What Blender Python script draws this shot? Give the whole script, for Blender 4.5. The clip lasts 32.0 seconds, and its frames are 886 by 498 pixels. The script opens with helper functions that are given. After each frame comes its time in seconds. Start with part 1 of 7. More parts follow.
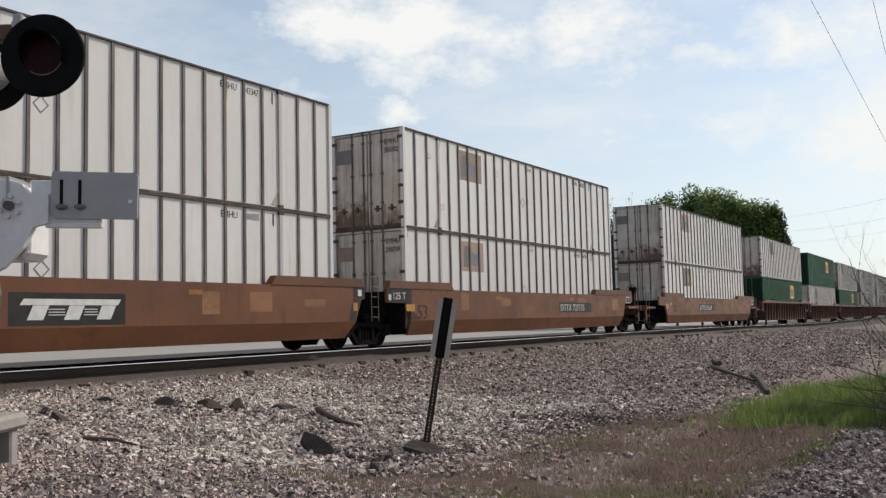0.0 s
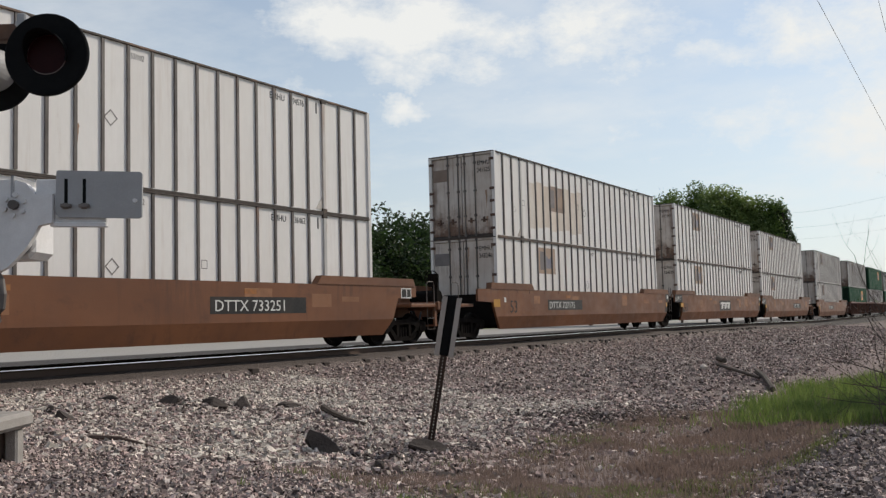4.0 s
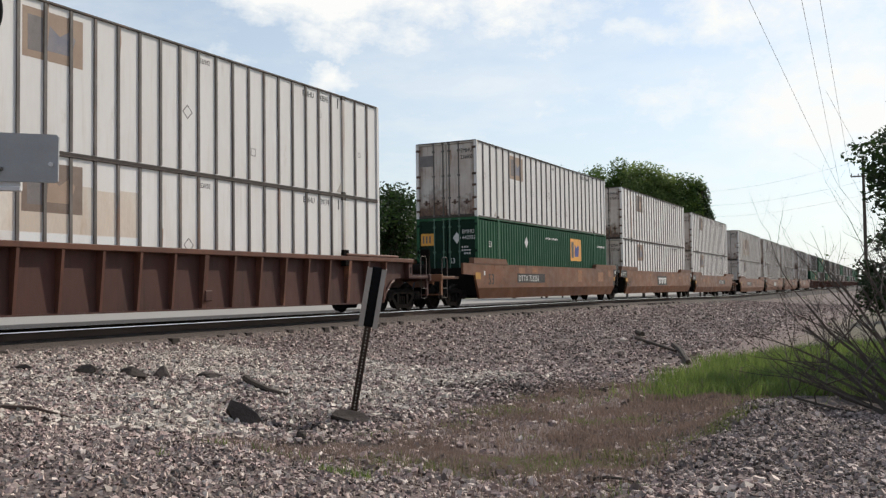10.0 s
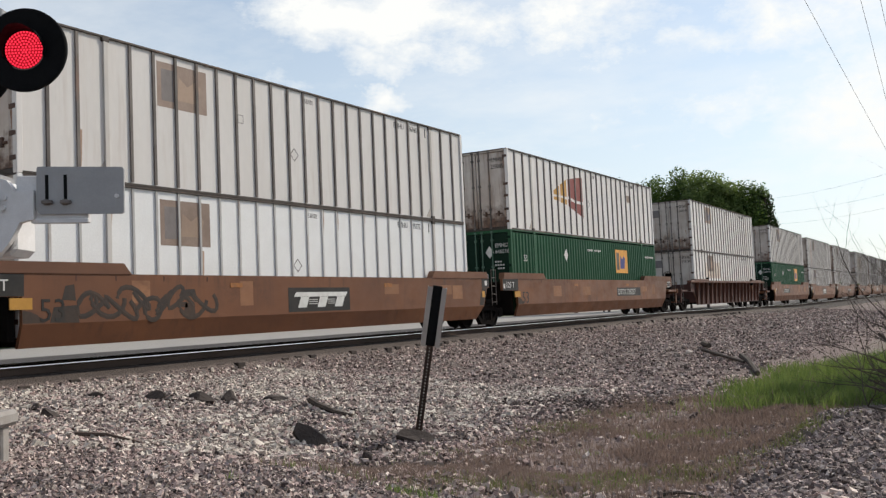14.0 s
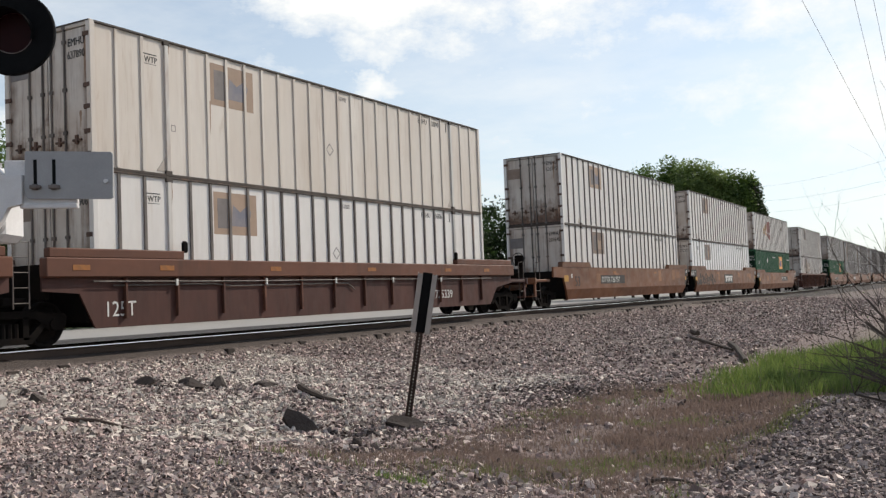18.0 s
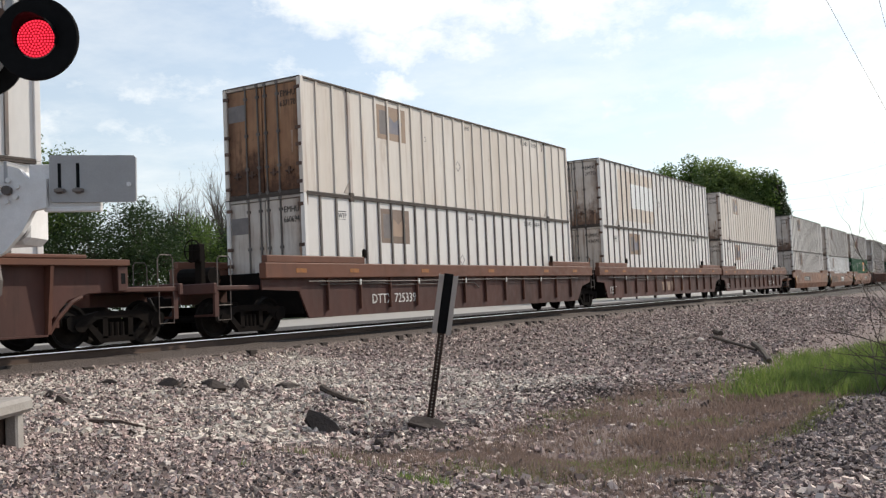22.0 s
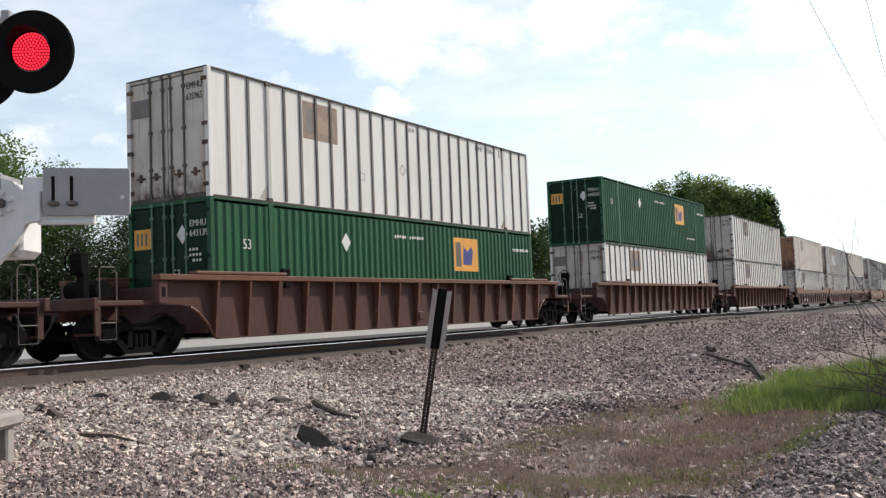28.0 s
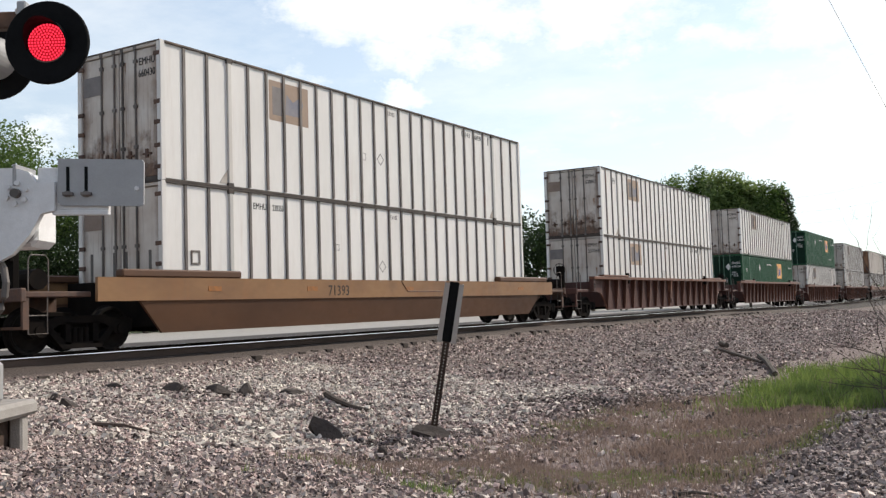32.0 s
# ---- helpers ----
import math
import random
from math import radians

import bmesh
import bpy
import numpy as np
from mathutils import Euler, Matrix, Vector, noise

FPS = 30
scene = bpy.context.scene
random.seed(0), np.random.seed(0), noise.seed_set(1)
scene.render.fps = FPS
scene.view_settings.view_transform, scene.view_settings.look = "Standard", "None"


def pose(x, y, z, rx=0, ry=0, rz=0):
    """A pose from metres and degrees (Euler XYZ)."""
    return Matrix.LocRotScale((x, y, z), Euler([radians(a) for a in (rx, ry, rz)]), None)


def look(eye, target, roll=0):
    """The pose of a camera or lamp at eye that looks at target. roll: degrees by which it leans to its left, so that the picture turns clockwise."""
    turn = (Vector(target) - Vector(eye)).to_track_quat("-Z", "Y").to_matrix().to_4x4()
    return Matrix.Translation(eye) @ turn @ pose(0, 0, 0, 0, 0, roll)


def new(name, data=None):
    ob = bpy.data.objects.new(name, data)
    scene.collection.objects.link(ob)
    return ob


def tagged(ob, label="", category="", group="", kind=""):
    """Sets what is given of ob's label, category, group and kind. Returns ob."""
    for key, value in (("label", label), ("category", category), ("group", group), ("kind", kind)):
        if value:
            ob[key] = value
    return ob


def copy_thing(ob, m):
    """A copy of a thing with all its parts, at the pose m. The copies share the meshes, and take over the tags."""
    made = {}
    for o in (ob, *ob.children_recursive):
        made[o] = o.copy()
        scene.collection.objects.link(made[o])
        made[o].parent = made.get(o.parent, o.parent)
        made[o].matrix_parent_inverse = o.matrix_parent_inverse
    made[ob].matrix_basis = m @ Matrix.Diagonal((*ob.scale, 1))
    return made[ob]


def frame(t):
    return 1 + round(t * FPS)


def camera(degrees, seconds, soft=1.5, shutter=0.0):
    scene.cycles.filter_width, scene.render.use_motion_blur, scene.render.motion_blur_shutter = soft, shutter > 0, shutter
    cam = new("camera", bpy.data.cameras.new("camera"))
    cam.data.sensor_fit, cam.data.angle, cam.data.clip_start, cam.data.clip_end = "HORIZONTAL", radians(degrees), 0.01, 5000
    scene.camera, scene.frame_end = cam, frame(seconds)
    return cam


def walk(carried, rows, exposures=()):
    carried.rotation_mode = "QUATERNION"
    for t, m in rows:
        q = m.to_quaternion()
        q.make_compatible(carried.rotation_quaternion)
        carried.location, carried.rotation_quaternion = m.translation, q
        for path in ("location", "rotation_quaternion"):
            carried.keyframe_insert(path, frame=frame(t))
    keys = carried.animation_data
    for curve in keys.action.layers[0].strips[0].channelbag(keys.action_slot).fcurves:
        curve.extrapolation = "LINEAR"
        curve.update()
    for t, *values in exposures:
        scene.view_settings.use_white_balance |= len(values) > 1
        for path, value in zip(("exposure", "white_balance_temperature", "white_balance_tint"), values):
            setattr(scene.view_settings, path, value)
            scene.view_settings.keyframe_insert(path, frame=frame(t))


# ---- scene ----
# A double-stack container train rolls past a grade crossing.
# x across the track, y along it, z = 0 at the top of the rails.
EYE = (0.0, 0.0, 0.70)
TX = -15.97          # middle of the track
HALF_GAUGE = 0.755

# ---- camera: held in one place, only turned (seconds, yaw, pitch, lean) ----
PATH = [
    (0.0, 31.02, 4.38, 1.33),
    (0.5, 30.90, 4.56, 1.43),
    (1.0, 30.87, 4.80, 1.31),
    (1.5, 30.91, 4.70, 1.32),
    (2.0, 30.94, 4.49, 1.45),
    (2.5, 31.05, 4.23, 1.27),
    (3.0, 31.21, 4.08, 1.44),
    (3.5, 31.22, 4.20, 1.50),
    (5.5, 31.56, 4.31, 1.53),
    (6.0, 31.61, 4.23, 1.60),
    (6.5, 31.63, 4.25, 1.45),
    (7.0, 31.41, 4.42, 1.56),
    (7.5, 29.61, 4.10, 2.32),
    (8.0, 28.35, 3.64, 1.35),
    (8.5, 27.34, 2.89, 0.84),
    (9.0, 26.39, 2.06, 0.59),
    (9.5, 26.19, 1.87, 0.74),
    (10.0, 26.79, 2.45, 0.79),
    (10.5, 27.57, 2.51, 1.07),
    (11.0, 28.24, 2.61, 1.70),
    (11.5, 29.02, 2.87, 1.81),
    (12.0, 29.58, 3.02, 1.82),
    (12.5, 30.01, 3.43, 1.93),
    (13.0, 30.11, 3.80, 2.23),
    (13.5, 30.23, 3.83, 2.38),
    (14.0, 30.36, 3.63, 2.51),
    (14.5, 30.33, 3.52, 2.47),
    (16.5, 30.14, 2.83, 2.56),
    (17.0, 29.85, 2.84, 2.37),
    (17.5, 29.80, 2.95, 2.25),
    (18.0, 29.80, 2.81, 2.29),
    (18.5, 29.94, 2.53, 2.48),
    (19.0, 30.15, 2.31, 2.25),
    (19.5, 30.30, 2.21, 2.35),
    (20.0, 30.46, 2.07, 2.34),
    (20.5, 30.30, 2.05, 2.52),
    (21.0, 30.30, 2.20, 2.49),
    (21.5, 30.56, 2.51, 2.55),
    (22.0, 31.07, 2.92, 2.53),
    (22.5, 31.59, 3.21, 2.62),
    (23.0, 31.60, 3.21, 2.72),
    (23.5, 31.63, 2.91, 2.47),
    (24.0, 31.63, 2.79, 2.16),
    (24.5, 31.76, 2.66, 2.35),
    (25.0, 31.88, 2.87, 2.49),
    (25.5, 31.80, 3.17, 2.38),
    (27.5, 30.79, 3.65, 2.09),
    (28.0, 30.66, 3.82, 2.23),
    (28.5, 30.48, 3.90, 2.22),
    (29.0, 30.51, 4.07, 2.15),
    (29.5, 30.44, 3.99, 2.05),
    (30.0, 30.56, 3.85, 1.91),
    (30.5, 30.87, 3.56, 1.96),
    (31.0, 31.23, 3.45, 1.90),
    (31.5, 31.34, 3.30, 2.04),
    (32.0, 31.43, 3.43, 1.75),
]

def aimed(yaw, pitch, lean):
    return pose(*EYE, 90 + pitch, 0, yaw) @ pose(0, 0, 0, 0, 0, -lean)


cam = camera(50.34, 32.0, soft=1.35)
EXPOSURES = [(0.0, -0.34), (2.0, -0.42), (5.5, -0.45), (7.0, -0.43), (8.0, -0.36), (9.0, -0.28), (12.0, -0.24), (20.0, -0.16), (21.5, -0.08), (23.0, 0.07), (28.0, 0.06), (32.0, 0.06)]
walk(cam, [(t, aimed(a, b, c)) for t, a, b, c in PATH], EXPOSURES)

# ---- world and sun ----
SUN_TO = Vector((0.37, 0.68, 0.64)).normalized()
SUN_EL = math.asin(SUN_TO.z)
SUN_AZ = math.atan2(SUN_TO.x, SUN_TO.y)


class Nodes:
    """A short way to write node trees."""

    def __init__(self, tree):
        self.tree = tree
        tree.nodes.clear()

    def add(self, kind):
        return self.tree.nodes.new(kind)

    def link(self, a, b):
        self.tree.links.new(a, b)

    def value(self, socket, v):
        if isinstance(v, bpy.types.NodeSocket):
            self.link(v, socket)
        else:
            socket.default_value = v

    def math(self, op, a, b=0.0, c=0.0, clamp=False):
        node = self.add("ShaderNodeMath")
        node.operation, node.use_clamp = op, clamp
        for i, v in enumerate((a, b, c)):
            self.value(node.inputs[i], v)
        return node.outputs[0]

    def vector(self, op):
        node = self.add("ShaderNodeVectorMath")
        node.operation = op
        return node

    def mix(self, fac, a, b, blend="MIX"):
        node = self.add("ShaderNodeMix")
        node.data_type, node.blend_type = "RGBA", blend
        self.value(node.inputs[0], fac)
        self.value(node.inputs[6], a if isinstance(a, bpy.types.NodeSocket) else (*a, 1))
        self.value(node.inputs[7], b if isinstance(b, bpy.types.NodeSocket) else (*b, 1))
        return node.outputs[2]

    def noise(self, vector, scale, detail=4.0, rough=0.55):
        node = self.add("ShaderNodeTexNoise")
        self.link(vector, node.inputs["Vector"])
        node.inputs["Scale"].default_value = scale
        node.inputs["Detail"].default_value = detail
        node.inputs["Roughness"].default_value = rough
        return node.outputs["Fac"]

    def ramp(self, fac, lo, hi, a=0.0, b=1.0):
        node = self.add("ShaderNodeMapRange")
        node.clamp = True
        self.value(node.inputs[0], fac)
        for i, v in enumerate((lo, hi, a, b)):
            node.inputs[i + 1].default_value = v
        return node.outputs[0]


world = bpy.data.worlds.new("sky")
scene.world = world
world.use_nodes = True
w = Nodes(world.node_tree)
sky = w.add("ShaderNodeTexSky")
sky.sky_type, sky.sun_disc, sky.sun_elevation, sky.sun_rotation = "NISHITA", False, SUN_EL, SUN_AZ
sky.altitude, sky.air_density, sky.dust_density, sky.ozone_density = 200.0, 1.0, 0.9, 0.7
way = w.add("ShaderNodeTexCoord").outputs["Generated"]
# thin clouds: broken noise on a flat layer, thicker round a few cloud banks
sep = w.add("ShaderNodeSeparateXYZ")
w.link(way, sep.inputs[0])
up = w.math("MAXIMUM", w.math("ADD", sep.outputs[2], 0.12), 0.03)
flat = w.add("ShaderNodeCombineXYZ")
w.link(w.math("DIVIDE", sep.outputs[0], up), flat.inputs[0])
w.link(w.math("DIVIDE", sep.outputs[1], up), flat.inputs[1])
layer = w.noise(flat.outputs[0], 1.35, 7.0, 0.6)
fine = w.noise(way, 9.0, 6.0, 0.62)
swirl = w.add("ShaderNodeTexNoise")
w.link(way, swirl.inputs["Vector"])
swirl.inputs["Scale"].default_value, swirl.inputs["Detail"].default_value, swirl.inputs["Roughness"].default_value = 9.0, 6.0, 0.6
pushed = w.vector("MULTIPLY_ADD")
w.link(swirl.outputs["Color"], pushed.inputs[0])
pushed.inputs[1].default_value = (0.16, 0.16, 0.10)
centred = w.vector("ADD")
w.link(way, centred.inputs[0])
centred.inputs[1].default_value = (-0.08, -0.08, -0.05)
w.link(centred.outputs[0], pushed.inputs[2])
bent = pushed.outputs[0]
banks = None
# azimuth and elevation (degrees), half width, half height, weight of each bank
BANKS = [(34.0, 17.6, 6.5, 2.2, 1.0), (32.0, 14.8, 4.2, 0.9, 0.85), (33.0, 12.5, 1.6, 0.75, 0.9), (26.2, 13.0, 1.6, 0.5, 0.6), (39.5, 14.0, 2.0, 1.0, 0.6),
         (21.0, 16.9, 5.2, 1.9, 1.0), (16.5, 14.6, 3.6, 0.8, 0.8), (14.0, 11.2, 6.0, 1.3, 0.7), (7.5, 15.6, 5.5, 2.4, 1.0), (2, 11, 6, 6, 0.9),
         (26, 22, 10, 2.5, 0.8), (48, 13, 5, 1.2, 0.5), (52, 9.5, 5, 1.0, 0.5)]
for az, el, wa, he, weight in BANKS:
    a, e = radians(az), radians(el)
    mid = Vector((-math.sin(a) * math.cos(e), math.cos(a) * math.cos(e), math.sin(e)))
    side = Vector((math.cos(a), math.sin(a), 0))
    top = side.cross(mid)
    def along(axis, size):
        dot = w.vector("DOT_PRODUCT")
        w.link(bent, dot.inputs[0])
        dot.inputs[1].default_value = axis
        shift = -mid.dot(axis)
        return w.math("DIVIDE", w.math("ADD", dot.outputs["Value"], shift), math.sin(radians(size)))
    u, v = along(side, wa), along(top, he)
    r2 = w.math("ADD", w.math("MULTIPLY", u, u), w.math("MULTIPLY", v, v))
    ahead = w.vector("DOT_PRODUCT")
    w.link(way, ahead.inputs[0])
    ahead.inputs[1].default_value = mid
    blob = w.math("MULTIPLY", w.ramp(r2, 0.0, 2.2, weight, 0.0), w.ramp(ahead.outputs["Value"], 0.0, 0.2))
    banks = blob if banks is None else w.math("MAXIMUM", banks, blob)
wisps = w.add("ShaderNodeMapping")
w.link(way, wisps.inputs[0])
wisps.inputs["Rotation"].default_value = (0.0, 0.0, radians(25))
wisps.inputs["Scale"].default_value = (1.0, 1.0, 2.0)
broken = w.noise(wisps.outputs[0], 8.0, 9.0, 0.68)
body = w.math("ADD", w.math("MULTIPLY", banks, 0.74), w.math("MULTIPLY", w.math("SUBTRACT", broken, 0.5), 2.1))
body = w.math("ADD", body, w.math("MULTIPLY", w.math("SUBTRACT", fine, 0.5), 0.7))
cover = w.math("MAXIMUM", w.ramp(body, 0.22, 0.82), w.ramp(layer, 0.45, 0.75, 0.0, 0.55))
haze = w.ramp(sep.outputs[2], 0.0, 0.5, 0.8, 0.12)
# the haze is brighter towards the sun
sunward = w.vector("DOT_PRODUCT")
w.link(way, sunward.inputs[0])
sunward.inputs[1].default_value = SUN_TO
veil = w.vector("SCALE")
veil.inputs[0].default_value = (5.2, 5.7, 5.95)
w.link(w.ramp(sunward.outputs["Value"], 0.1, 0.8, 0.86, 1.22), veil.inputs["Scale"])
hazy = w.mix(haze, sky.outputs[0], veil.outputs[0])
backdrop = w.mix(cover, hazy, (7.1, 7.15, 7.0))
shine = w.add("ShaderNodeBackground")
w.link(backdrop, shine.inputs[0])
shine.inputs[1].default_value = 0.165
w.link(shine.outputs[0], w.add("ShaderNodeOutputWorld").inputs[0])

sun = new("sun", bpy.data.lights.new("sun", "SUN"))
sun.data.energy, sun.data.angle, sun.data.color = 4.2, radians(0.6), (1.0, 0.92, 0.80)
sun.matrix_world = look((0, 0, 60), Vector((0, 0, 60)) - SUN_TO)
scene.view_settings.exposure = 0.0


# ---- materials ----
def material(name, base, rough=0.6, metal=0.0, second=None, amount=0.5, scale=3.0, stretch=(1, 1, 1), stain=None, stains=0.0,
             stain_scale=1.2, bump=0.0, bump_scale=40.0, pieces=0.0, vary=0.0, tone=None, streak=None, streaks=0.0, gloss=None):
    """Paint or mineral: a base with grain, a second tone in clouds, stains, relief, and variation from piece to piece."""
    m = bpy.data.materials.new(name)
    m.use_nodes = True
    n = Nodes(m.node_tree)
    coord = n.add("ShaderNodeTexCoord").outputs["Object"]
    info = n.add("ShaderNodeObjectInfo")
    shift = n.vector("MULTIPLY_ADD")
    n.link(coord, shift.inputs[0])
    shift.inputs[1].default_value = stretch
    vec = n.add("ShaderNodeCombineXYZ")
    off = n.math("MULTIPLY", info.outputs["Random"], 90.0 if vary else 0.0)
    for i in range(3):
        n.link(off, vec.inputs[i])
    n.link(vec.outputs[0], shift.inputs[2])
    p = shift.outputs[0]
    second = second or tuple(c * 0.75 for c in base)
    color = n.mix(n.math("MULTIPLY", n.ramp(n.noise(p, scale), 0.35, 0.7), amount), base, second)
    color = n.mix(n.ramp(n.noise(p, scale * 14, 3), 0.3, 0.75, 0.0, 0.35 if scale > 0.8 else 0.18), color, tuple(c * 0.72 for c in base))
    if stain:
        worn = n.math("MULTIPLY", n.math("SUBTRACT", info.outputs["Random"], 0.5), 0.3 if vary > 0.12 else 0.0)
        mask = n.ramp(n.math("ADD", n.noise(p, stain_scale, 6, 0.65), worn), 0.72 - 0.3 * stains, 0.95 - 0.3 * stains)
        color = n.mix(n.math("MULTIPLY", mask, 0.85), color, stain)
    if streak:
        # run-off marks: long upright streaks, patchy
        thin = n.vector("MULTIPLY")
        n.link(p, thin.inputs[0])
        thin.inputs[1].default_value = (7.0, 7.0, 0.5 / max(stretch[2], 0.1))
        runs = n.math("MULTIPLY", n.ramp(n.noise(thin.outputs[0], 1.0, 5, 0.65), 0.5, 0.72), n.ramp(n.noise(p, 0.9, 3), 0.38, 0.62))
        color = n.mix(n.math("MULTIPLY", runs, streaks), color, streak)
    if vary:
        lift = n.ramp(info.outputs["Random"], 0.0, 1.0, 1.0 - vary, 1.0 + vary)
        scaled = n.vector("SCALE")
        n.link(color, scaled.inputs[0])
        n.link(lift, scaled.inputs["Scale"])
        color = scaled.outputs[0]
    if pieces:
        island = n.add("ShaderNodeNewGeometry").outputs["Random Per Island"]
        if tone:
            color = n.mix(n.ramp(n.math("FRACT", n.math("MULTIPLY", island, 13.7)), 0.35, 1.0), color, tone)
        scaled = n.vector("SCALE")
        n.link(color, scaled.inputs[0])
        n.link(n.ramp(island, 0.0, 1.0, 1.0 - pieces, 1.0 + pieces), scaled.inputs["Scale"])
        color = scaled.outputs[0]
    shader = n.add("ShaderNodeBsdfPrincipled")
    n.link(color, shader.inputs["Base Color"])
    n.link(n.ramp(n.noise(p, scale * 5, 3), 0.3, 0.7, max(0.05, rough - 0.12), min(1, rough + 0.12)), shader.inputs["Roughness"])
    shader.inputs["Metallic"].default_value = metal
    shader.inputs["Specular IOR Level"].default_value = gloss if gloss is not None else 0.5 if metal > 0.3 or rough < 0.3 else 0.28
    if bump:
        b = n.add("ShaderNodeBump")
        b.inputs["Strength"].default_value = bump
        b.inputs["Distance"].default_value = 0.02
        n.link(n.noise(p, bump_scale, 4), b.inputs["Height"])
        n.link(b.outputs[0], shader.inputs["Normal"])
    n.link(shader.outputs[0], n.add("ShaderNodeOutputMaterial").inputs[0])
    return m


def leaf_material(name, base, other):
    m = bpy.data.materials.new(name)
    m.use_nodes = True
    n = Nodes(m.node_tree)
    island = n.add("ShaderNodeNewGeometry").outputs["Random Per Island"]
    shader = n.add("ShaderNodeBsdfPrincipled")
    color = n.mix(island, base, other)
    n.link(color, shader.inputs["Base Color"])
    shader.inputs["Roughness"].default_value = 0.55
    thin = n.add("ShaderNodeBsdfTranslucent")
    n.link(color, thin.inputs[0])
    both = n.add("ShaderNodeMixShader")
    both.inputs[0].default_value = 0.5
    n.link(shader.outputs[0], both.inputs[1])
    n.link(thin.outputs[0], both.inputs[2])
    n.link(both.outputs[0], n.add("ShaderNodeOutputMaterial").inputs[0])
    return m


def glowing(name, color, strength):
    m = bpy.data.materials.new(name)
    m.use_nodes = True
    n = Nodes(m.node_tree)
    e = n.add("ShaderNodeEmission")
    e.inputs[0].default_value = (*color, 1)
    e.inputs[1].default_value = strength
    n.link(e.outputs[0], n.add("ShaderNodeOutputMaterial").inputs[0])
    return m


WHITE = material("white_paint", (0.71, 0.68, 0.65), 0.45, 0, (0.63, 0.59, 0.55), 0.6, 0.7, (1, 1, 0.35), (0.38, 0.28, 0.21), 0.2, 1.6, 0.05, 30, vary=0.07, streak=(0.36, 0.24, 0.165), streaks=0.26)
CREAM = material("cream_paint", (0.66, 0.605, 0.548), 0.5, 0, (0.56, 0.485, 0.415), 0.9, 0.6, (1, 1, 0.3), (0.34, 0.23, 0.15), 0.25, 1.6, 0.05, 30, vary=0.06, streak=(0.3, 0.18, 0.11), streaks=0.5)


def door_material(name, base, second, rust, deep, spread):
    """Painted container doors: dirt in clouds, rust creeping up from the sill and in from the hinges, and runs below
    the fittings.
    """
    m = bpy.data.materials.new(name)
    m.use_nodes = True
    n = Nodes(m.node_tree)
    coord = n.add("ShaderNodeTexCoord").outputs["Object"]
    rand = n.add("ShaderNodeObjectInfo").outputs["Random"]
    seed = n.add("ShaderNodeCombineXYZ")
    for i in range(3):
        n.link(n.math("MULTIPLY", rand, 70.0 + 9 * i), seed.inputs[i])
    moved = n.vector("ADD")
    n.link(coord, moved.inputs[0])
    n.link(seed.outputs[0], moved.inputs[1])
    p = moved.outputs[0]
    sep = n.add("ShaderNodeSeparateXYZ")
    n.link(coord, sep.inputs[0])
    tall = n.vector("MULTIPLY")
    n.link(p, tall.inputs[0])
    tall.inputs[1].default_value = (9.0, 9.0, 0.55)
    runs = n.noise(tall.outputs[0], 1.0, 5, 0.65)
    cloud = n.noise(p, 2.2, 6, 0.68)
    color = n.mix(n.ramp(n.noise(p, 1.3, 4), 0.35, 0.7, 0.0, 0.8), base, second)
    color = n.mix(n.math("MULTIPLY", n.ramp(runs, 0.5, 0.72), n.ramp(n.noise(p, 1.0, 3), 0.36, 0.6, 0.1, 0.75)), color, rust)
    worn = n.ramp(rand, 0.0, 1.0, -0.18, 0.2)
    sill = n.math("ADD", n.math("SUBTRACT", n.math("MULTIPLY", cloud, 1.5), n.math("MULTIPLY", sep.outputs[2], 0.62)), n.math("ADD", n.math("MULTIPLY", runs, 0.5), worn))
    hinge = n.math("ADD", n.math("MULTIPLY", n.math("SUBTRACT", n.math("ABSOLUTE", sep.outputs[0]), 1.0), 2.4), n.math("ADD", n.math("MULTIPLY", cloud, 0.9), worn))
    mask = n.math("MAXIMUM", n.ramp(sill, 0.55 - spread, 1.0 - spread), n.ramp(hinge, 0.5 - spread, 1.05 - spread, 0.0, 0.85))
    color = n.mix(n.math("MULTIPLY", mask, 0.9), color, n.mix(n.ramp(n.noise(p, 7.0, 5), 0.35, 0.65), rust, deep))
    shader = n.add("ShaderNodeBsdfPrincipled")
    n.link(color, shader.inputs["Base Color"])
    n.link(n.ramp(mask, 0.0, 1.0, 0.5, 0.8), shader.inputs["Roughness"])
    shader.inputs["Specular IOR Level"].default_value = 0.3
    b = n.add("ShaderNodeBump")
    b.inputs["Strength"].default_value, b.inputs["Distance"].default_value = 0.12, 0.01
    n.link(n.noise(p, 30.0, 4), b.inputs["Height"])
    n.link(b.outputs[0], shader.inputs["Normal"])
    n.link(shader.outputs[0], n.add("ShaderNodeOutputMaterial").inputs[0])
    return m


